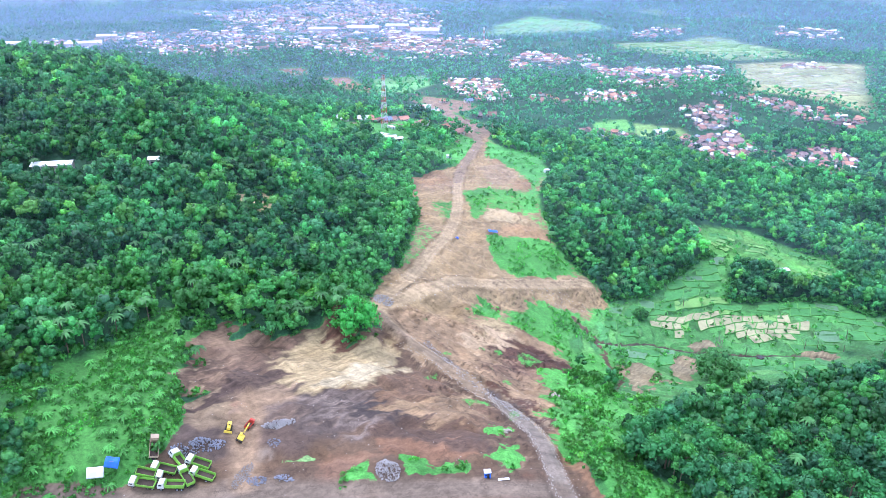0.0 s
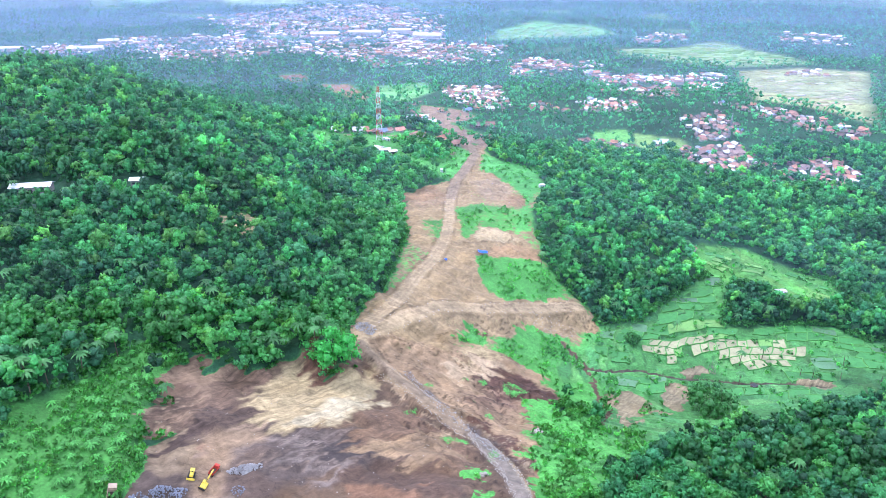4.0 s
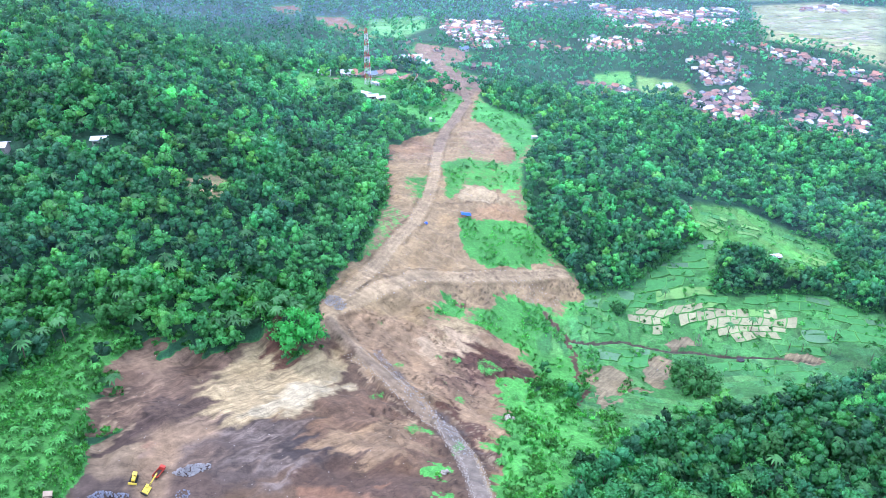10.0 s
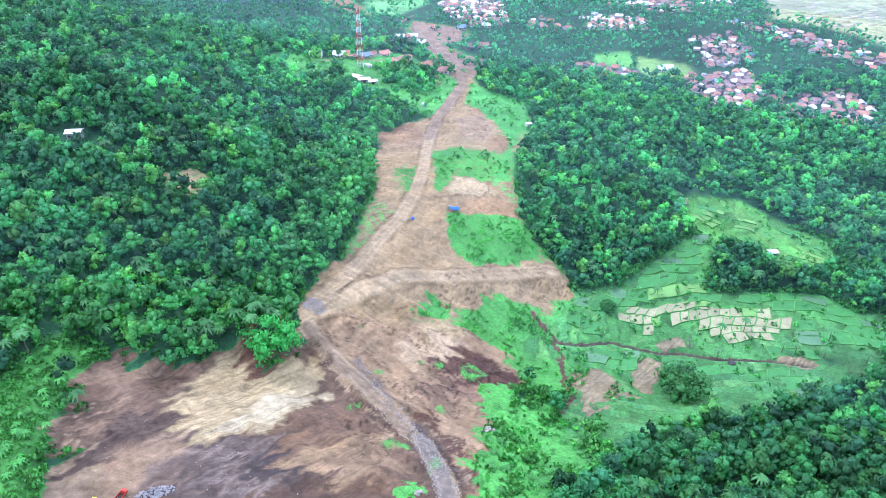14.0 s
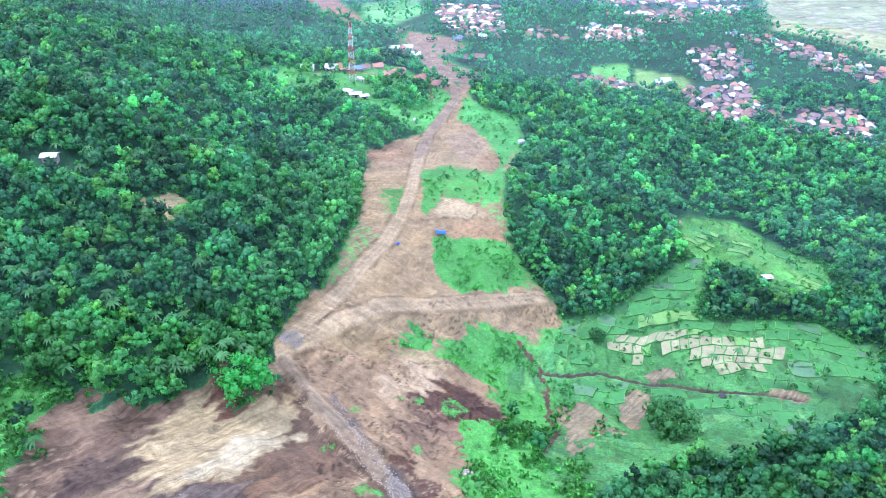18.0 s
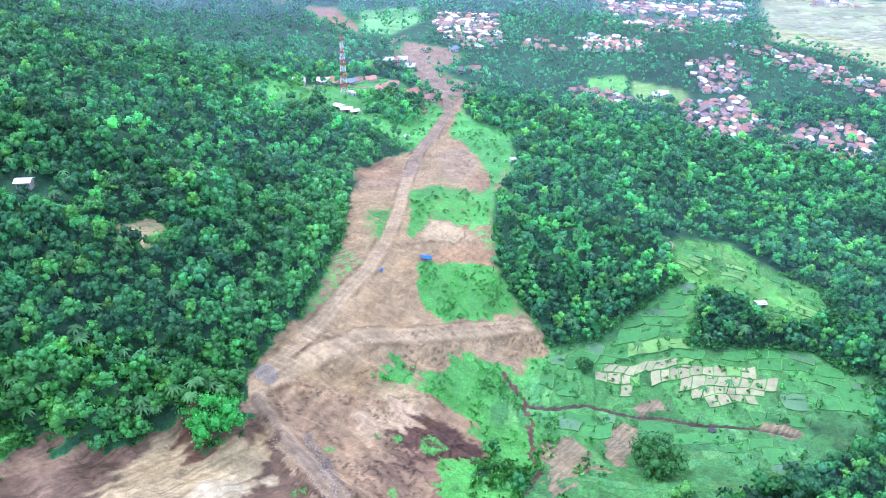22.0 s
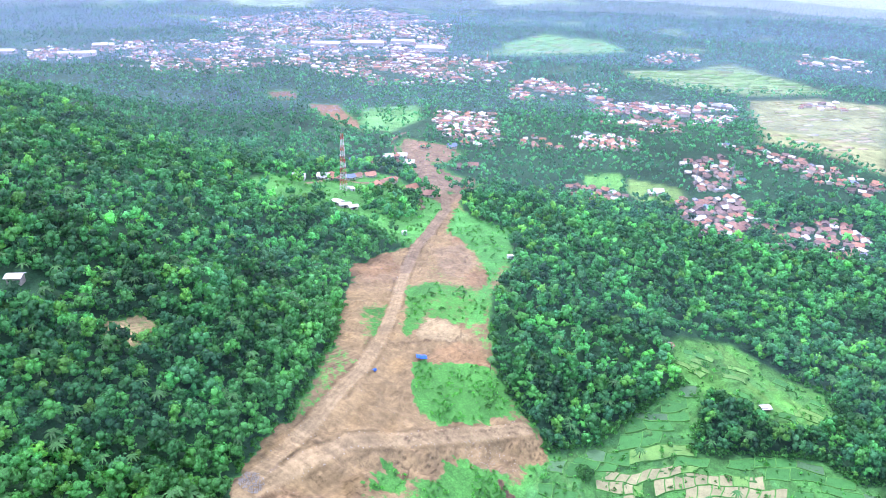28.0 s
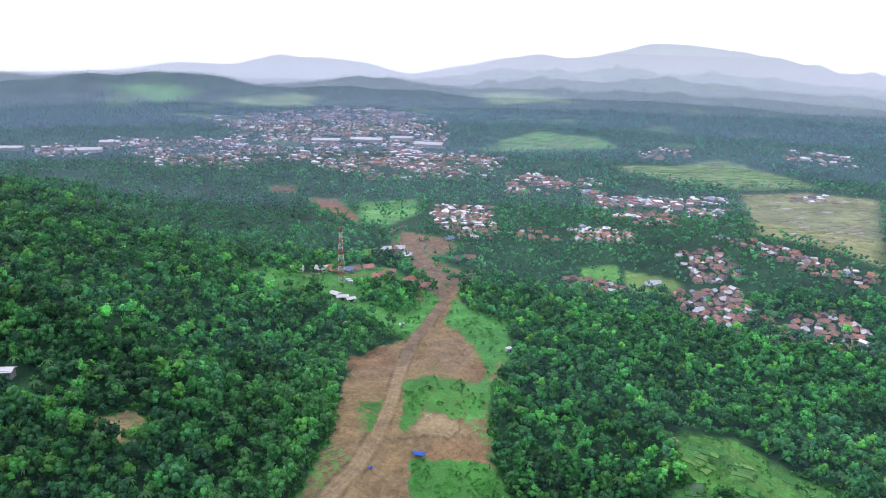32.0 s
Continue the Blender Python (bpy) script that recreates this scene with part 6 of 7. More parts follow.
def rice_field(at, material, label, wide=5, deep=4):
    """A plot that follows its terrace: at(u, v) gives places of the plan for u, v from 0 to 1. Its bund is a low bank all round."""
    c = at(0.5, 0.5)
    z0 = lift(*c)
    t = thing("rice_field", Matrix.Translation((c[0], c[1], z0)), label, "rice field", "terraced rice plots")
    mean = float(np.mean([lift(*at(u, v)) for u in (0.1, 0.5, 0.9) for v in (0.1, 0.5, 0.9)]))
    reach = math.hypot(at(1, 0.5)[0] - at(0, 0.5)[0], at(1, 0.5)[1] - at(0, 0.5)[1]), math.hypot(at(0.5, 1)[0] - at(0.5, 0)[0], at(0.5, 1)[1] - at(0.5, 0)[1])
    eu, ev = 0.28 / max(reach[0], 2), 0.28 / max(reach[1], 2)

    def spot(u, v, up, bm):
        x, y = at(u, v)
        return bm.verts.new((x - c[0], y - c[1], 0.62 * lift(x, y) + 0.38 * mean - z0 + up))

    bm = bmesh.new()
    grid = [[spot(eu + (1 - 2 * eu) * i / wide, ev + (1 - 2 * ev) * j / deep, 0.34, bm) for i in range(wide + 1)] for j in range(deep + 1)]
    for j in range(deep):
        for i in range(wide):
            bm.faces.new((grid[j][i], grid[j][i + 1], grid[j + 1][i + 1], grid[j + 1][i]))
    part("crop", bm, material, t, smooth=True)
    bm = bmesh.new()
    round_it = [(i / wide, 0) for i in range(wide)] + [(1, j / deep) for j in range(deep)] + [(1 - i / wide, 1) for i in range(wide)] + [(0, 1 - j / deep) for j in range(deep)]
    rings = []
    for grow_by, up in ((-0.3, -1.3), (0.0, 0.5), (1.0, 0.52), (1.5, 0.2)):
        rings.append([spot(0.5 + (u - 0.5) * (1 - 2 * eu * grow_by), 0.5 + (v - 0.5) * (1 - 2 * ev * grow_by), up, bm) for u, v in round_it])
    n = len(round_it)
    for p, q in zip(rings[:-1], rings[1:]):
        for i in range(n):
            bm.faces.new((p[i], p[(i + 1) % n], q[(i + 1) % n], q[i]))
    part("bund", bm, M_BUND, t)


def bent(x, y):
    """Rows of plots swing round the foot of the slope."""
    return x + 2.4 * math.sin(y * 0.09 + x * 0.02) + 0.8 * math.sin(y * 0.31 + 1.0), y + 6.0 * math.sin(x * 0.036 + 0.6) + 1.8 * math.sin(x * 0.11 + y * 0.07) + 0.6 * math.sin(x * 0.33 + y * 0.2)


def in_area(x, y, name):
    return float(inside(np.array([x]), np.array([y]), AREAS[name])[0])


g_r = np.random.default_rng(17)
for pale in (True, False):
    y = 276.0
    while y < 470:
        deep = g_r.uniform(6.0, 9.0) if pale else g_r.uniform(6.5, 11)
        x = 82.0 + g_r.uniform(0, 6)
        while x < 268:
            w = g_r.uniform(4.6, 7.6) if pale else g_r.uniform(8, 19)
            lean = g_r.uniform(-0.1, 0.1)
            at = lambda u, v, x=x, y=y, w=w, d=deep, k=lean: bent(x + u * w + 0.25 * v * d, y + v * d + k * u * w)
            cx, cy = at(0.5, 0.5)
            x += w
            is_pale = in_area(cx, cy, "pale_paddy") > -0.5
            if is_pale != pale or (not pale and any(in_area(*at(u, v), "pale_paddy") > -0.3 for u in (0.05, 0.5, 0.95) for v in (0.1, 0.9))):
                continue
            wet = max(in_area(cx, cy, a) for a in ("mud_a", "mud_b", "mud_c", "mud_d", "mud_e")) > -3
            by = min(float(beside(np.array([q[0]]), np.array([q[1]]), ROADS["stream"])[0]) for q in (at(0.5, 0), at(0.5, 1), at(0, 0.5), at(1, 0.5)))
            if min(in_area(*at(u, v), "paddy") for u in (0.1, 0.9) for v in (0.1, 0.9)) < -1 or wet or by < 2.4 or math.hypot(cx - 142, cy - 306) < 14 or (g_r.uniform() < 0.1 and not pale):
                continue
            hs = [lift(*at(u, v)) for u in (0, 0.5, 1) for v in (0, 0.5, 1)]
            if max(hs) - min(hs) > 5.0:
                continue
            u = g_r.uniform()
            if pale:
                mt, lb = (M_RICE_PALE, "harvested rice plot with pale straw stubble") if u < 0.86 else (M_RICE_YELLOW, "yellowing rice plot")
            else:
                mt, lb = (M_RICE, "small terraced plot of young green rice") if u < 0.66 else ((M_RICE_YELLOW, "yellowing rice plot") if u < 0.8 else (M_RICE_WET, "flooded green rice plot"))
            rice_field(at, mt, lb)
        y += deep
# plots along the grassy valley
for i in range(70):
    x, y = g_r.uniform(130, 268), g_r.uniform(425, 512)
    if float(inside(np.array([x]), np.array([y]), AREAS["valley"])[0]) < 5:
        continue
    w, d = g_r.uniform(4, 7), g_r.uniform(2.2, 3.4)
    a = -0.55 + g_r.uniform(-0.2, 0.2)
    at = lambda u, v, x=x, y=y, w=w, d=d, a=a: (x + (2 * u - 1) * w * math.cos(a) - (2 * v - 1) * d * math.sin(a) + 0.8 * math.sin(v * 3 + x), y + (2 * u - 1) * w * math.sin(a) + (2 * v - 1) * d * math.cos(a) + 0.9 * math.sin(u * 3.1))
    hs = [lift(*at(u, v)) for u in (0, 1) for v in (0, 1)]
    if max(hs) - min(hs) < 4:
        rice_field(at, M_RICE_YELLOW if g_r.uniform() < 0.6 else M_RICE, "small terraced plot in the grassy valley")

# pale palm trunks and a tangle of poles at the stream
g_p = np.random.default_rng(23)
for i in range(5):
    x, y = 156 + i * 0.9, 349 + g_p.uniform(-0.6, 0.6)
    t = thing("bare_trunk", Matrix.Translation((x, y, lift(x, y) - 0.3)), "pale bare tree trunk standing by the stream", "tree trunk", "bare trunks")
    part("stem", rod((0, 0, 0), (g_p.uniform(-0.4, 0.4), 0, g_p.uniform(6, 9)), 0.16, sides=7, r2=0.08), M_PALE, t)
    part("stub", rod((0, 0, 4), (0.8, 0.3, 5.2), 0.06, sides=5), M_PALE, t)


# ---- houses ----
def gable_roof(w, d, rise, over, thick=0.14):
    """Two slopes with thickness, ridge along x."""
    bm = bmesh.new()
    x, y = w / 2 + over, d / 2 + over
    drop = rise * over / (d / 2)
    sec = [(-y, -drop), (0, rise), (y, -drop), (y, -drop - thick), (0, rise - thick * 1.3), (-y, -drop - thick)]
    lo = [bm.verts.new((-x, a, b)) for a, b in sec]
    hi = [bm.verts.new((x, a, b)) for a, b in sec]
    n = len(sec)
    for i in range(n):
        bm.faces.new((lo[i], lo[(i + 1) % n], hi[(i + 1) % n], hi[i]))
    bm.faces.new((lo[0], lo[1], lo[4], lo[5]))
    bm.faces.new((lo[1], lo[2], lo[3], lo[4]))
    bm.faces.new((hi[1], hi[0], hi[5], hi[4]))
    bm.faces.new((hi[2], hi[1], hi[4], hi[3]))
    bmesh.ops.recalc_face_normals(bm, faces=bm.faces)
    return bm


def hip_roof(w, d, rise, over):
    bm = bmesh.new()
    x, y = w / 2 + over, d / 2 + over
    r = max(w / 2 - d / 2 * 0.85, 0.3)
    b = [bm.verts.new(p) for p in ((-x, -y, -0.35), (x, -y, -0.35), (x, y, -0.35), (-x, y, -0.35))]
    lo = [bm.verts.new(p) for p in ((-x, -y, -0.5), (x, -y, -0.5), (x, y, -0.5), (-x, y, -0.5))]
    t = [bm.verts.new((-r, 0, rise)), bm.verts.new((r, 0, rise))]
    bm.faces.new((b[0], b[1], t[1], t[0]))
    bm.faces.new((b[2], b[3], t[0], t[1]))
    bm.faces.new((b[1], b[2], t[1]))
    bm.faces.new((b[3], b[0], t[0]))
    for i in range(4):
        bm.faces.new((lo[i], lo[(i + 1) % 4], b[(i + 1) % 4], b[i]))
    bm.faces.new(lo[::-1])
    bmesh.ops.recalc_face_normals(bm, faces=bm.faces)
    return bm


def house_kind(seed, roof, wall, label, hip):
    g = np.random.default_rng(seed)
    w, d, h = g.uniform(9, 13), g.uniform(7, 9), g.uniform(3.0, 3.8)
    t = thing("house", Matrix(), label, "house", "village houses")
    bm = box(w, d, h + 0.6, (0, 0, -1.2 + 0.6))
    walls = part("wall", bm, wall, t)
    rise = d * g.uniform(0.24, 0.32)
    if hip:
        rf = part("roof", hip_roof(w, d, rise, 0.8), roof, t)
    else:
        rf = part("roof", gable_roof(w, d, rise, 0.7), roof, t)
        for s in (-1, 1):
            bm = bmesh.new()
            v = [bm.verts.new((s * w / 2, a, b)) for a, b in ((-d / 2, h - 0.1), (d / 2, h - 0.1), (0, h + rise - 0.15))]
            bm.faces.new(v if s > 0 else v[::-1])
            bmesh.ops.solidify(bm, geom=bm.faces[:], thickness=0.12)
            part("gable", bm, wall, t)
    rf.location.z = h
    porch = part("porch_roof", box(w * 0.55, 2.6, 0.14, (0, -d / 2 - 1.2, h - 0.55), 0.03, Matrix.Rotation(radians(9), 4, "X")), roof, t)
    part("door", box(1.0, 0.1, 2.1, (0, -d / 2 - 0.02, 0), 0.02), M_WOOD, t)
    for x in (-w * 0.3, w * 0.3):
        part("window", box(1.3, 0.1, 1.1, (x, -d / 2 - 0.02, 1.0), 0.02), M_GLASS, t)
    return t


HOUSES = [
    (M_CLAY, M_WALL, "single-storey house with a red clay tile roof", False), (M_CLAY, M_WALL, "house with a hipped red clay tile roof", True),
    (M_CLAY_OLD, M_WALL_DIM, "house with an old brown tile roof", False), (M_CLAY_OLD, M_WALL, "house with a hipped brown tile roof", True),
    (M_CLAY_NEW, M_WALL, "house with a bright orange tile roof", True), (M_CLAY_NEW, M_WALL, "house with a new orange gable roof", False),
    (M_ZINC, M_WALL, "house under a pale zinc sheet roof", False), (M_ZINC_BLUE, M_WALL, "house under a blue-grey sheet roof", False),
]
house_stock = [house_kind(500 + i, *k) for i, k in enumerate(HOUSES)]
house_used = set()
taken = []


def place_house(k, x, y, turn, s=1.0):
    m = Matrix.Translation((x, y, lift(x, y) + 0.25)) @ Matrix.Rotation(turn, 4, "Z")
    taken.append((x, y))
    if k in house_used:
        ob = copy_thing(house_stock[k], m)
    else:
        ob = house_stock[k]
        ob.matrix_world = m
        house_used.add(k)
    ob.scale = (s, s, s)
    return ob


g_h = np.random.default_rng(31)
MIX = [0.16, 0.12, 0.22, 0.14, 0.05, 0.05, 0.23, 0.03]


def settle_quarter(name, count, gap, mixture, turn0, spread=0.25, s=1.0):
    q = np.array(QUARTERS[name], float)
    done = tries = 0
    while done < count and tries < count * 40:
        tries += 1
        x, y = g_h.uniform(q[:, 0].min(), q[:, 0].max()), g_h.uniform(q[:, 1].min(), q[:, 1].max())
        if float(inside(np.array([x]), np.array([y]), q)[0]) < 1 - 14 * g_h.uniform() ** 2 or any(math.hypot(x - a, y - b) < gap for a, b in taken):
            continue
        place_house(int(g_h.choice(8, p=mixture)), x, y, turn0 + g_h.choice([0, math.pi / 2]) + g_h.normal() * spread, s * g_h.uniform(0.62, 0.9))
        done += 1


BRIGHTMIX = [0.2, 0.15, 0.14, 0.1, 0.12, 0.11, 0.16, 0.02]
settle_quarter("v1", 72, 7.0, MIX, 0.3)
settle_quarter("v2", 50, 7.6, BRIGHTMIX, -0.4)
settle_quarter("v3", 34, 8.0, MIX, 0.1)
settle_quarter("v4", 40, 9.0, MIX, -0.6)
settle_quarter("v9", 20, 7.5, BRIGHTMIX, -0.3)
settle_quarter("v10", 9, 11.0, BRIGHTMIX, 0.2)
settle_quarter("v11", 10, 12.0, [0.1, 0.1, 0.05, 0.05, 0.25, 0.15, 0.3, 0.0], 0.2)
settle_quarter("v8", 24, 12.0, BRIGHTMIX, 0.3)
for x, y, k in ((-21, 742, 4), (0, 728, 5), (17, 719, 0), (-28, 854, 4), (-34, 846, 6), (-66, 808, 7), (-46, 813, 1), (-72, 721, 4), (-81, 719, 6), (1, 916, 4), (34, 936, 7), (49, 961, 4), (66, 965, 6), (-10, 832, 6), (-20, 858, 6), (265, 838, 6), (258, 833, 6), (-75, 728, 4), (-100, 703, 6), (42, 850, 2), (60, 868, 0)):
    place_house(k, x, y, 0.4 * (k % 3), 1.05)
# a row of new houses, white gables to the valley
for r in range(3):
    for c in range(6):
        place_house(5 if (r + c) % 2 else 6, 203 + c * 13.0 + r * 3, 992 + r * 16 - c * 2.2, math.pi / 2 + 0.12, 0.95)
for k in range(8):
    if k not in house_used:
        place_house(k, 300 + 14 * k, 770, 0.2)


def long_shed(x, y, turn, w, d, h, label, roof, wall, name="shed", z=None):
    """A long low building under a sheet roof."""
    t = thing(name, Matrix.Translation((x, y, (lift(x, y) if z is None else z) - 0.3)) @ Matrix.Rotation(turn, 4, "Z"), label, "shed")
    part("wall", box(w, d, h + 0.2), wall, t)
    rf = part("roof", gable_roof(w, d, d * 0.16, 0.8), roof, t)
    rf.location.z = h + 0.1
    for k in range(max(2, int(w / 5))):
        part("window", box(1.6, 0.1, 1.0, (-w / 2 + (k + 0.5) * w / max(2, int(w / 5)), -d / 2 - 0.02, h * 0.45), 0.02), M_GLASS, t)
    part("door", box(2.2, 0.1, min(h * 0.8, 2.6), (0, -d / 2 - 0.04, 0.1), 0.02), M_STEEL, t)
    return t


long_shed(-206, 361, 0.18, 19, 7, 4.5, "long white-roofed building among the trees", M_WHITE, M_WALL_DIM)
long_shed(-160, 382, 0.15, 6.5, 5, 4.5, "small white-roofed house in the forest", M_WHITE, M_WALL_DIM)
long_shed(-55.5, 650.5, -0.6, 8, 6, 3.2, "white-roofed shed below the radio tower", M_WHITE, M_WALL)
long_shed(-48.5, 646.5, 0.2, 9, 6, 3.2, "white sheet-roofed workshop below the radio tower", M_WHITE, M_WALL)
long_shed(-41.5, 645.0, 0.5, 7, 5, 3.0, "small white-roofed store below the radio tower", M_WHITE, M_WALL)
long_shed(186.4, 485.5, 0.3, 6, 4, 2.6, "little field house with an orange roof", M_CLAY_NEW, M_WALL)
long_shed(231.5, 434.5, 0.2, 5, 3.5, 2.2, "open hut with a pale roof in the fields", M_ZINC, M_WOOD)
long_shed(339, 688, 0.1, 22, 11, 5.0, "large brown-roofed hall with a pale yard wall", M_CLAY_OLD, M_WALL)
# halls of the far town
long_shed(-303, 1873, 0.05, 70, 24, 9, "long pale factory hall in the town", M_WHITE, M_WALL, "factory_hall")
long_shed(-205, 1905, 0.0, 80, 26, 9, "long white factory hall in the town", M_WHITE, M_WALL, "factory_hall")
long_shed(-45, 1880, -0.1, 70, 30, 9, "white-roofed factory hall in the town", M_WHITE, M_WALL, "factory_hall")
long_shed(-120, 1960, 0.0, 60, 22, 10, "tall pale hall in the town", M_ZINC, M_WALL, "factory_hall")
long_shed(-808, 1650, 0.3, 75, 22, 8, "long white shed at the edge of the plain", M_WHITE, M_WALL, "factory_hall")
long_shed(-810, 1775, 0.2, 45, 20, 8, "white shed at the edge of the plain", M_WHITE, M_WALL, "factory_hall")
long_shed(-980, 1660, 0.2, 50, 20, 8, "grey shed at the edge of the plain", M_ZINC, M_WALL, "factory_hall")


# ---- masts ----
def lattice(x, y, tall, foot, head, steps, paints, label, dishes=True, name="radio_tower"):
    t = thing(name, Matrix.Translation((x, y, lift(x, y) - 0.3)), label, "radio tower")
    half = lambda z: (foot + (head - foot) * min(1, z / tall)) / 2
    for k in range(steps):
        z0, z1 = tall * k / steps, tall * (k + 1) / steps
        sec = part("section", rod((0.01, 0, z0), (0.01, 0, z1), 0.09), paints[k % len(paints)], t)
        a, b = half(z0), half(z1)
        cs = ((-1, -1), (1, -1), (1, 1), (-1, 1))
        legs = 0.17 if foot > 3 else 0.10
        for i, (sx, sy) in enumerate(cs):
            part("leg", rod((sx * a, sy * a, z0), (sx * b, sy * b, z1), legs), paints[k % len(paints)], sec)
        bm = bmesh.new()
        for i in range(4):
            (ax, ay), (bx, by) = cs[i], cs[(i + 1) % 4]
            zm, m_ = (z0 + z1) / 2, half((z0 + z1) / 2)
            rod((ax * b, ay * b, z1), (bx * b, by * b, z1), legs * 0.6, bm, 4)
            rod((ax * a, ay * a, z0), (bx * m_, by * m_, zm), legs * 0.55, bm, 4)
            rod((bx * m_, by * m_, zm), (ax * b, ay * b, z1), legs * 0.55, bm, 4)
            rod((bx * a, by * a, z0), (ax * m_, ay * m_, zm), legs * 0.55, bm, 4)
        part("bracing", bm, paints[k % len(paints)], sec)
    part("lightning_rod", rod((0, 0, tall), (0, 0, tall + 3.5), 0.07), M_GREY, t)
    if dishes:
        for i in range(9):
            a = 2.1 * i
            z = tall * (0.70 + 0.032 * i)
            r = half(z) + 0.5
            part("panel_antenna", box(0.35, 0.16, 2.2, (r * math.cos(a), r * math.sin(a), z), 0.04), M_TOWER_WHITE, t)
        for i in range(4):
            a, z = 1.2 + 1.5 * i, tall * (0.55 + 0.07 * i)
            r = half(z) + 0.5
            c = Vector((r * math.cos(a), r * math.sin(a), z))
            part("dish", rod(c, c + Vector((math.cos(a), math.sin(a), 0)) * 0.5, 0.7, sides=12), M_TOWER_WHITE, t)
        part("platform", box(2.6, 2.6, 0.12, (0, 0, tall * 0.78)), M_GREY, t)
    return t


lattice(-57.5, 692, 52, 6.0, 1.9, 10, (M_TOWER_WHITE, M_TOWER_RED), "tall red and white lattice radio tower")
lattice(345, 845, 30, 2.4, 1.0, 6, (M_GREY,), "slim grey lattice mast among village trees", False)
lattice(309, 852, 28, 2.0, 0.9, 6, (M_GREY,), "slim grey lattice mast beside the village", False)
lattice(87, 1552, 46, 4.5, 1.6, 8, (M_TOWER_RED, M_TOWER_WHITE), "distant red and white lattice mast in the town", False)
lattice(950, 1500, 40, 4.0, 1.6, 6, (M_GREY,), "distant grey lattice mast", False)
for x, y in ((-49.5, 693), (-52, 697)):
    site_hut(x, y, 0.1, "white equipment cabin at the tower's foot", 4.5, 3.0, 2.6, M_WHITE, M_WHITE)


# ---- far quarters, too many and too small to count ----
def tint_mat(name, rough):
    m, n, l, p = nodes_of(name)
    at = n.new("ShaderNodeAttribute")
    at.attribute_name = "tint"
    geo = n.new("ShaderNodeNewGeometry")
    no = n.new("ShaderNodeTexNoise")
    no.inputs["Scale"].default_value = 0.5
    r = n.new("ShaderNodeMapRange")
    r.inputs[3].default_value, r.inputs[4].default_value = 0.75, 1.25
    sc = n.new("ShaderNodeVectorMath")
    sc.operation = "SCALE"
    l.new(geo.outputs["Position"], no.inputs["Vector"])
    l.new(no.outputs[0], r.inputs[0])
    l.new(at.outputs["Color"], sc.inputs[0])
    l.new(r.outputs[0], sc.inputs["Scale"])
    l.new(sc.outputs[0], p.inputs["Base Color"])
    p.inputs["Roughness"].default_value = rough
    return m


M_TOWN = tint_mat("town roofs and walls", 0.8)


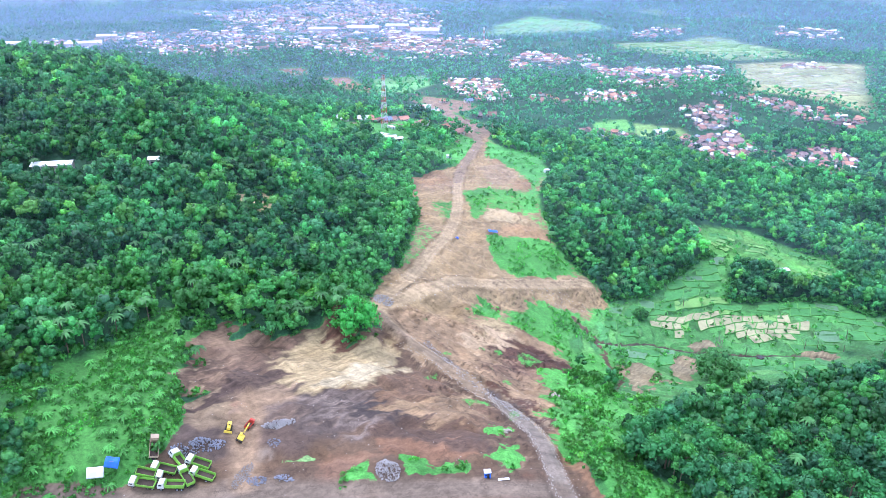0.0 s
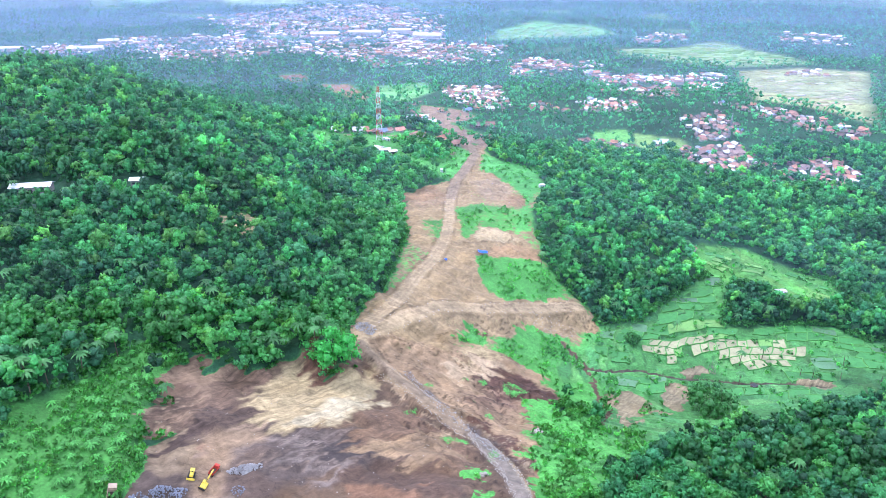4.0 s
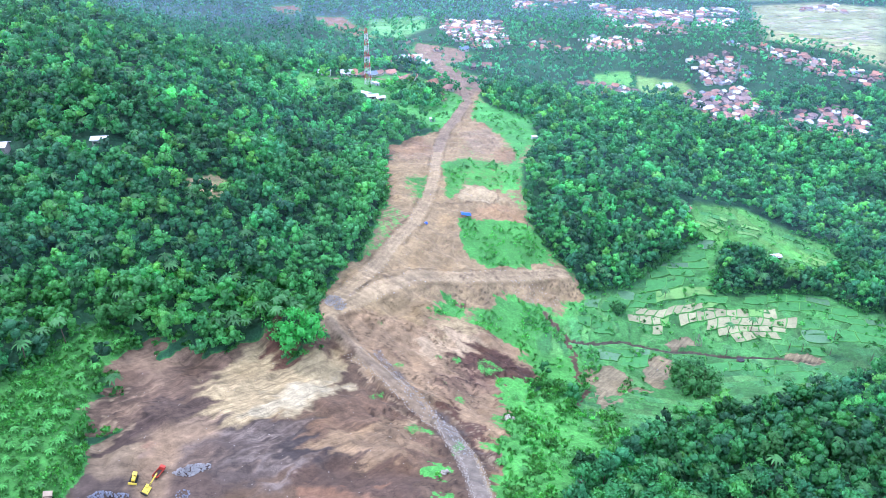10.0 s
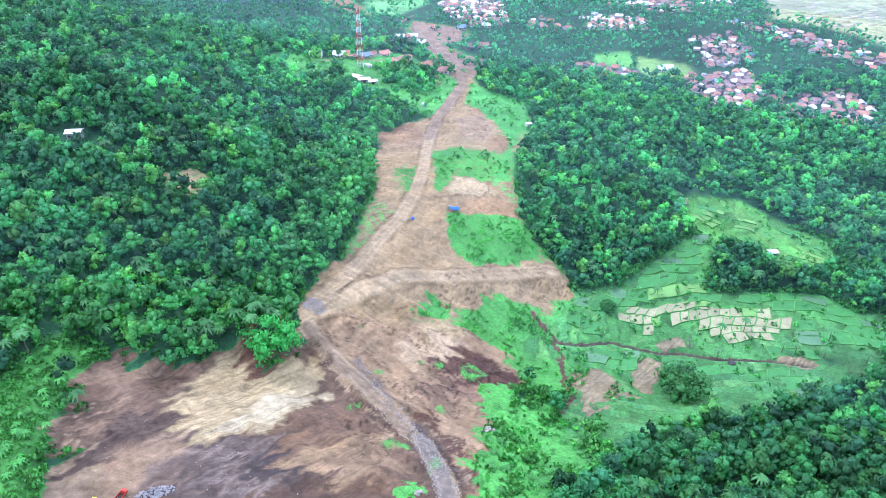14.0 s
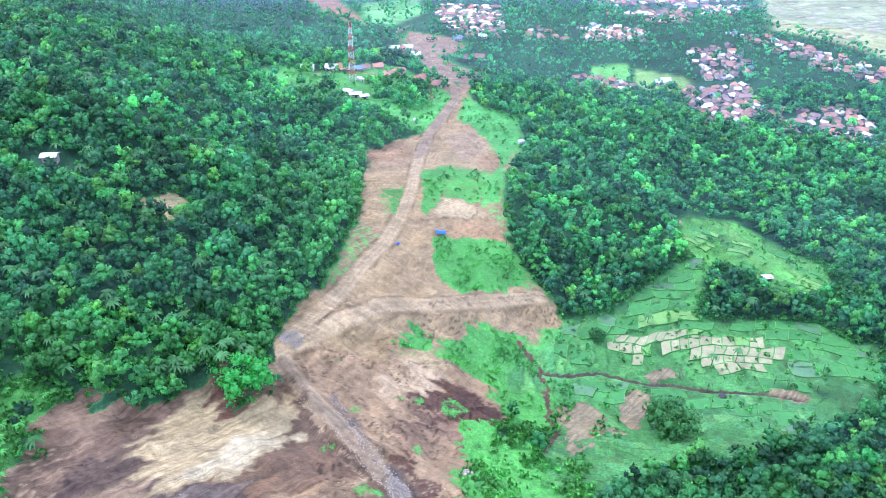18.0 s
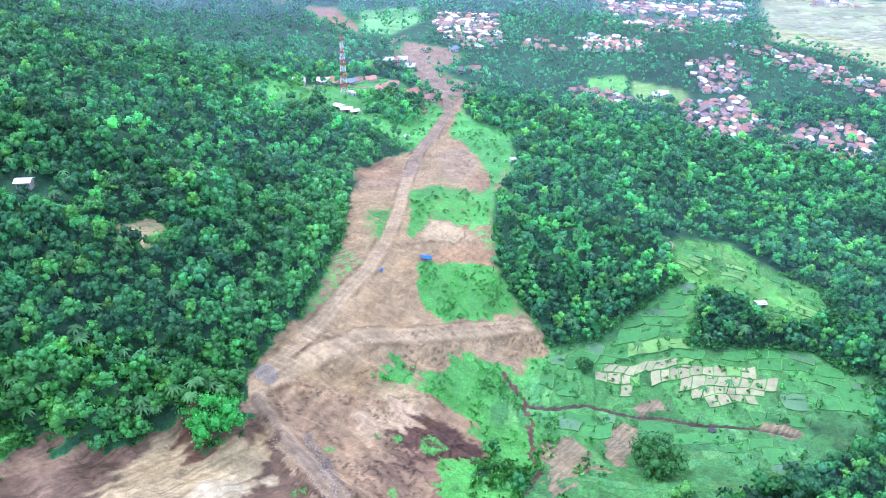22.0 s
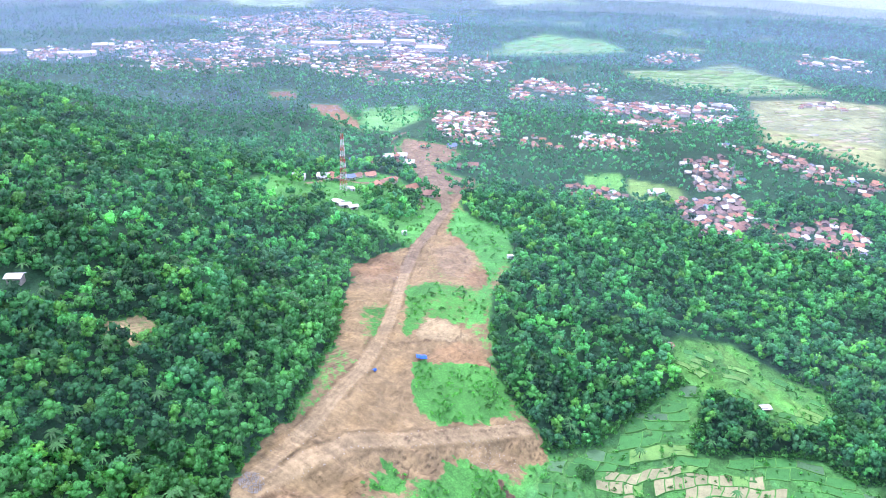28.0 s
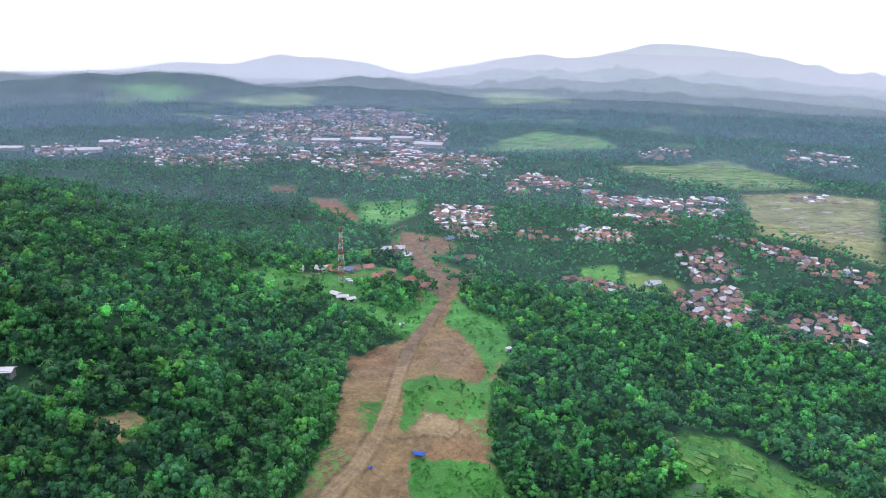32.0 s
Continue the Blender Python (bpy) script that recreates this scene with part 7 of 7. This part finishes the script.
def far_houses(name, quarters, gap, label, seed, keep=0.8, big=1.0, apart=0.0):
    g = np.random.default_rng(seed)
    roofs = np.array([(0.34, 0.18, 0.13), (0.22, 0.15, 0.13), (0.46, 0.25, 0.17), (0.76, 0.77, 0.80), (0.30, 0.33, 0.42), (0.30, 0.21, 0.18)])
    xs, ys = [], []
    for q in quarters:
        o = np.array(QUARTERS[q], float)
        px, py = scatter(o[:, 0].min(), o[:, 0].max(), o[:, 1].min(), o[:, 1].max(), gap, g)
        k = (inside(px, py, o) + (9 if apart else 45) * waves(px, py, 110, 71) > 0) & (g.uniform(size=px.size) < keep * np.clip(0.75 + 0.9 * waves(px, py, 170, 72), 0.08, 1))
        if apart:
            stand = np.array(taken)
            k &= np.hypot(px[:, None] - stand[None, :, 0], py[:, None] - stand[None, :, 1]).min(1) > apart
        xs.append(px[k])
        ys.append(py[k])
    px, py = np.concatenate(xs), np.concatenate(ys)
    n = len(px)
    big = big * np.where(g.uniform(size=n) < 0.08, 1.9, g.uniform(0.7, 1.25, n))
    w, d, h = g.uniform(4.5, 8, n) * big, g.uniform(3.5, 5, n) * big, g.uniform(3, 5.5, n) * np.minimum(big, 1.2)
    a = g.normal(0.2, 0.3, n) + g.choice([0, np.pi / 2], n)
    rise = d * 0.5
    base = [(-1, -1, 0), (1, -1, 0), (1, 1, 0), (-1, 1, 0), (-1, -1, 1), (1, -1, 1), (1, 1, 1), (-1, 1, 1)]
    roof = [(-1.12, -1.2, 0), (1.12, -1.2, 0), (1.12, 1.2, 0), (-1.12, 1.2, 0), (-0.9, 0, 1), (0.9, 0, 1)]
    v = np.zeros((n, 14, 3))
    for i, (x, y, z) in enumerate(base):
        v[:, i] = np.stack([x * w, y * d, z * h - (1 - z) * 3], 1)
    for i, (x, y, z) in enumerate(roof):
        v[:, 8 + i] = np.stack([x * w, y * d, h - 0.2 + z * rise], 1)
    co = np.stack([v[..., 0] * np.cos(a)[:, None] - v[..., 1] * np.sin(a)[:, None], v[..., 0] * np.sin(a)[:, None] + v[..., 1] * np.cos(a)[:, None], v[..., 2]], -1)
    co += np.stack([px, py, height(px, py)], 1)[:, None]
    f = np.array([(0, 1, 5, 4), (1, 2, 6, 5), (2, 3, 7, 6), (3, 0, 4, 7), (8, 9, 13, 12), (10, 11, 12, 13), (9, 10, 13, 13), (11, 8, 12, 12)])
    tri = f[6:, :3]
    quad = f[:6]
    me = bpy.data.meshes.new(name)
    allf = [tuple(int(j) + 14 * i for j in q) for i in range(n) for q in (*quad, *tri)]
    me.from_pydata(co.reshape(-1, 3).tolist(), [], allf)
    col = np.zeros((n, 14, 4), np.float32)
    col[..., 3] = 1
    col[:, :8, :3] = (np.array((0.56, 0.52, 0.47)) * g.uniform(0.6, 1.3, (n, 1)))[:, None]
    col[:, 8:, :3] = (roofs[g.choice(6, n, p=[0.22, 0.17, 0.13, 0.32, 0.05, 0.11])] * g.uniform(0.8, 1.25, (n, 1)))[:, None]
    at = me.attributes.new("tint", "FLOAT_COLOR", "POINT")
    at.data.foreach_set("color", col.ravel())
    me.materials.append(M_TOWN)
    return tagged(new(name, me), label, "houses", kind="stuff")


far_houses("village_houses", ["v1", "v2", "v3", "v4", "v8", "v5"], 7.5, "small roofs crowded between the village houses", 80, 0.8, 0.5, 7.0)
far_houses("far_village", ["v6", "v7"], 10.5, "crowded red and white roofs of a far village", 81, 0.85, 0.68)
far_houses("far_town", ["town_a", "town_b", "town_c", "town_d"], 11, "hazy roofs of the far town", 82, 0.62, 0.58)
far_houses("far_village", ["town_e", "town_f", "town_g"], 14, "clustered roofs of distant hamlets", 83, 0.7, 0.75)


def far_fields(name, areas, w, d, turn, tints, label, seed, keep=0.8):
    """Thin level plots side by side on the plain, each in its own tint."""
    g = np.random.default_rng(seed)
    cos, cols = [], []
    for a in areas:
        o = np.array(AREAS[a], float)
        cx, cy = o.mean(0)
        span = np.hypot(*(o.max(0) - o.min(0)))
        u, v = np.meshgrid(np.arange(-span / 2, span / 2, w), np.arange(-span / 2, span / 2, d))
        u = (u + (np.arange(u.shape[0]) % 3 * w * 0.37)[:, None]).ravel()
        v = v.ravel()
        ca, sa = math.cos(turn), math.sin(turn)
        bx, by = 6 * waves(u, v, 160, 91), 5 * waves(u, v, 130, 92)
        px, py = cx + (u + bx) * ca - (v + by) * sa, cy + (u + bx) * sa + (v + by) * ca
        k = (inside(px, py, o) > w * 0.3) & (g.uniform(size=px.size) < keep)
        px, py = px[k], py[k]
        c = np.array(tints)[g.integers(0, len(tints), len(px))] * g.uniform(0.8, 1.2, (len(px), 1))
        hw, hd = w * g.uniform(0.36, 0.47, len(px)), d * g.uniform(0.33, 0.45, len(px))
        z = height(px, py) + 0.6
        for su, sv in ((-1, -1), (1, -1), (1, 1), (-1, 1)):
            cos.append(np.stack([px + su * hw * ca - sv * hd * sa, py + su * hw * sa + sv * hd * ca, z], 1))
        cols.append(c)
        cos[-4:] = [np.stack(cos[-4:], 1).reshape(-1, 3)]
    top, col = np.concatenate(cos), np.repeat(np.concatenate(cols), 4, 0)
    n = len(top)
    low = top - np.array([0, 0, 3.0])
    f = np.arange(n).reshape(-1, 4)
    sides = [np.stack([f[:, i], f[:, i] + n, f[:, (i + 1) % 4] + n, f[:, (i + 1) % 4]], 1) for i in range(4)]
    me = bpy.data.meshes.new(name)
    fill_mesh(me, np.concatenate([top, low]), np.concatenate([f] + sides))
    at = me.attributes.new("tint", "FLOAT_COLOR", "POINT")
    at.data.foreach_set("color", np.c_[np.concatenate([col, col]), np.ones(2 * n)].astype(np.float32).ravel())
    me.materials.append(M_TOWN)
    return tagged(new(name, me), label, "fields", kind="stuff")


far_fields("far_fields", ["field_c"], 24, 11, 0.5, [(0.30, 0.30, 0.14), (0.36, 0.34, 0.19), (0.22, 0.29, 0.11), (0.38, 0.34, 0.22), (0.28, 0.30, 0.15), (0.46, 0.46, 0.40)], "pale harvested rice plots on the plain", 93, 0.3)
far_fields("far_fields", ["field_b", "field_a"], 34, 15, 0.2, [(0.17, 0.33, 0.12), (0.20, 0.34, 0.14), (0.15, 0.31, 0.10), (0.25, 0.33, 0.17)], "light green rice plots on the plain", 94, 0.7)


# ---- sheets standing in for haze over the valley ----
def haze_sheet(radius, low, high, much, tone, glow, turns=40):
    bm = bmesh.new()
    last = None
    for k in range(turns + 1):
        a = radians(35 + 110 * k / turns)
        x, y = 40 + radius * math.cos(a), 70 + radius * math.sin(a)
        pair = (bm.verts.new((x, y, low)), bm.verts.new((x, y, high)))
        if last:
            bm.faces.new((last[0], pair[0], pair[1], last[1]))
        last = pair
    ob = part("backdrop", bm, haze_sheet_mat(much, high - 5, tone, glow), smooth=True)
    return tagged(ob, "thin curved sheet standing in for haze over the valley", "haze", kind="structure")


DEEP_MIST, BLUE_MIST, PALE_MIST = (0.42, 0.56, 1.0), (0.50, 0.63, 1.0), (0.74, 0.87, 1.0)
# from 2760 m out the sheets glow, to brighten the distance
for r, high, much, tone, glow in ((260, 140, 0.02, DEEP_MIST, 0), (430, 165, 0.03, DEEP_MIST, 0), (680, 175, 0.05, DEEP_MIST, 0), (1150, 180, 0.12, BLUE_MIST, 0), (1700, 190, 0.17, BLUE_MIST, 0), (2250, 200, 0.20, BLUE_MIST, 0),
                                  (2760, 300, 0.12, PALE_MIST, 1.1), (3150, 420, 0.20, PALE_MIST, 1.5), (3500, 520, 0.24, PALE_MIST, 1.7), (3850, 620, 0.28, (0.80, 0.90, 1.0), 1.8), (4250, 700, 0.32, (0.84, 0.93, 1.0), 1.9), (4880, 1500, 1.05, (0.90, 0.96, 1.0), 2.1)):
    haze_sheet(r, -100, high, much, tone, glow)
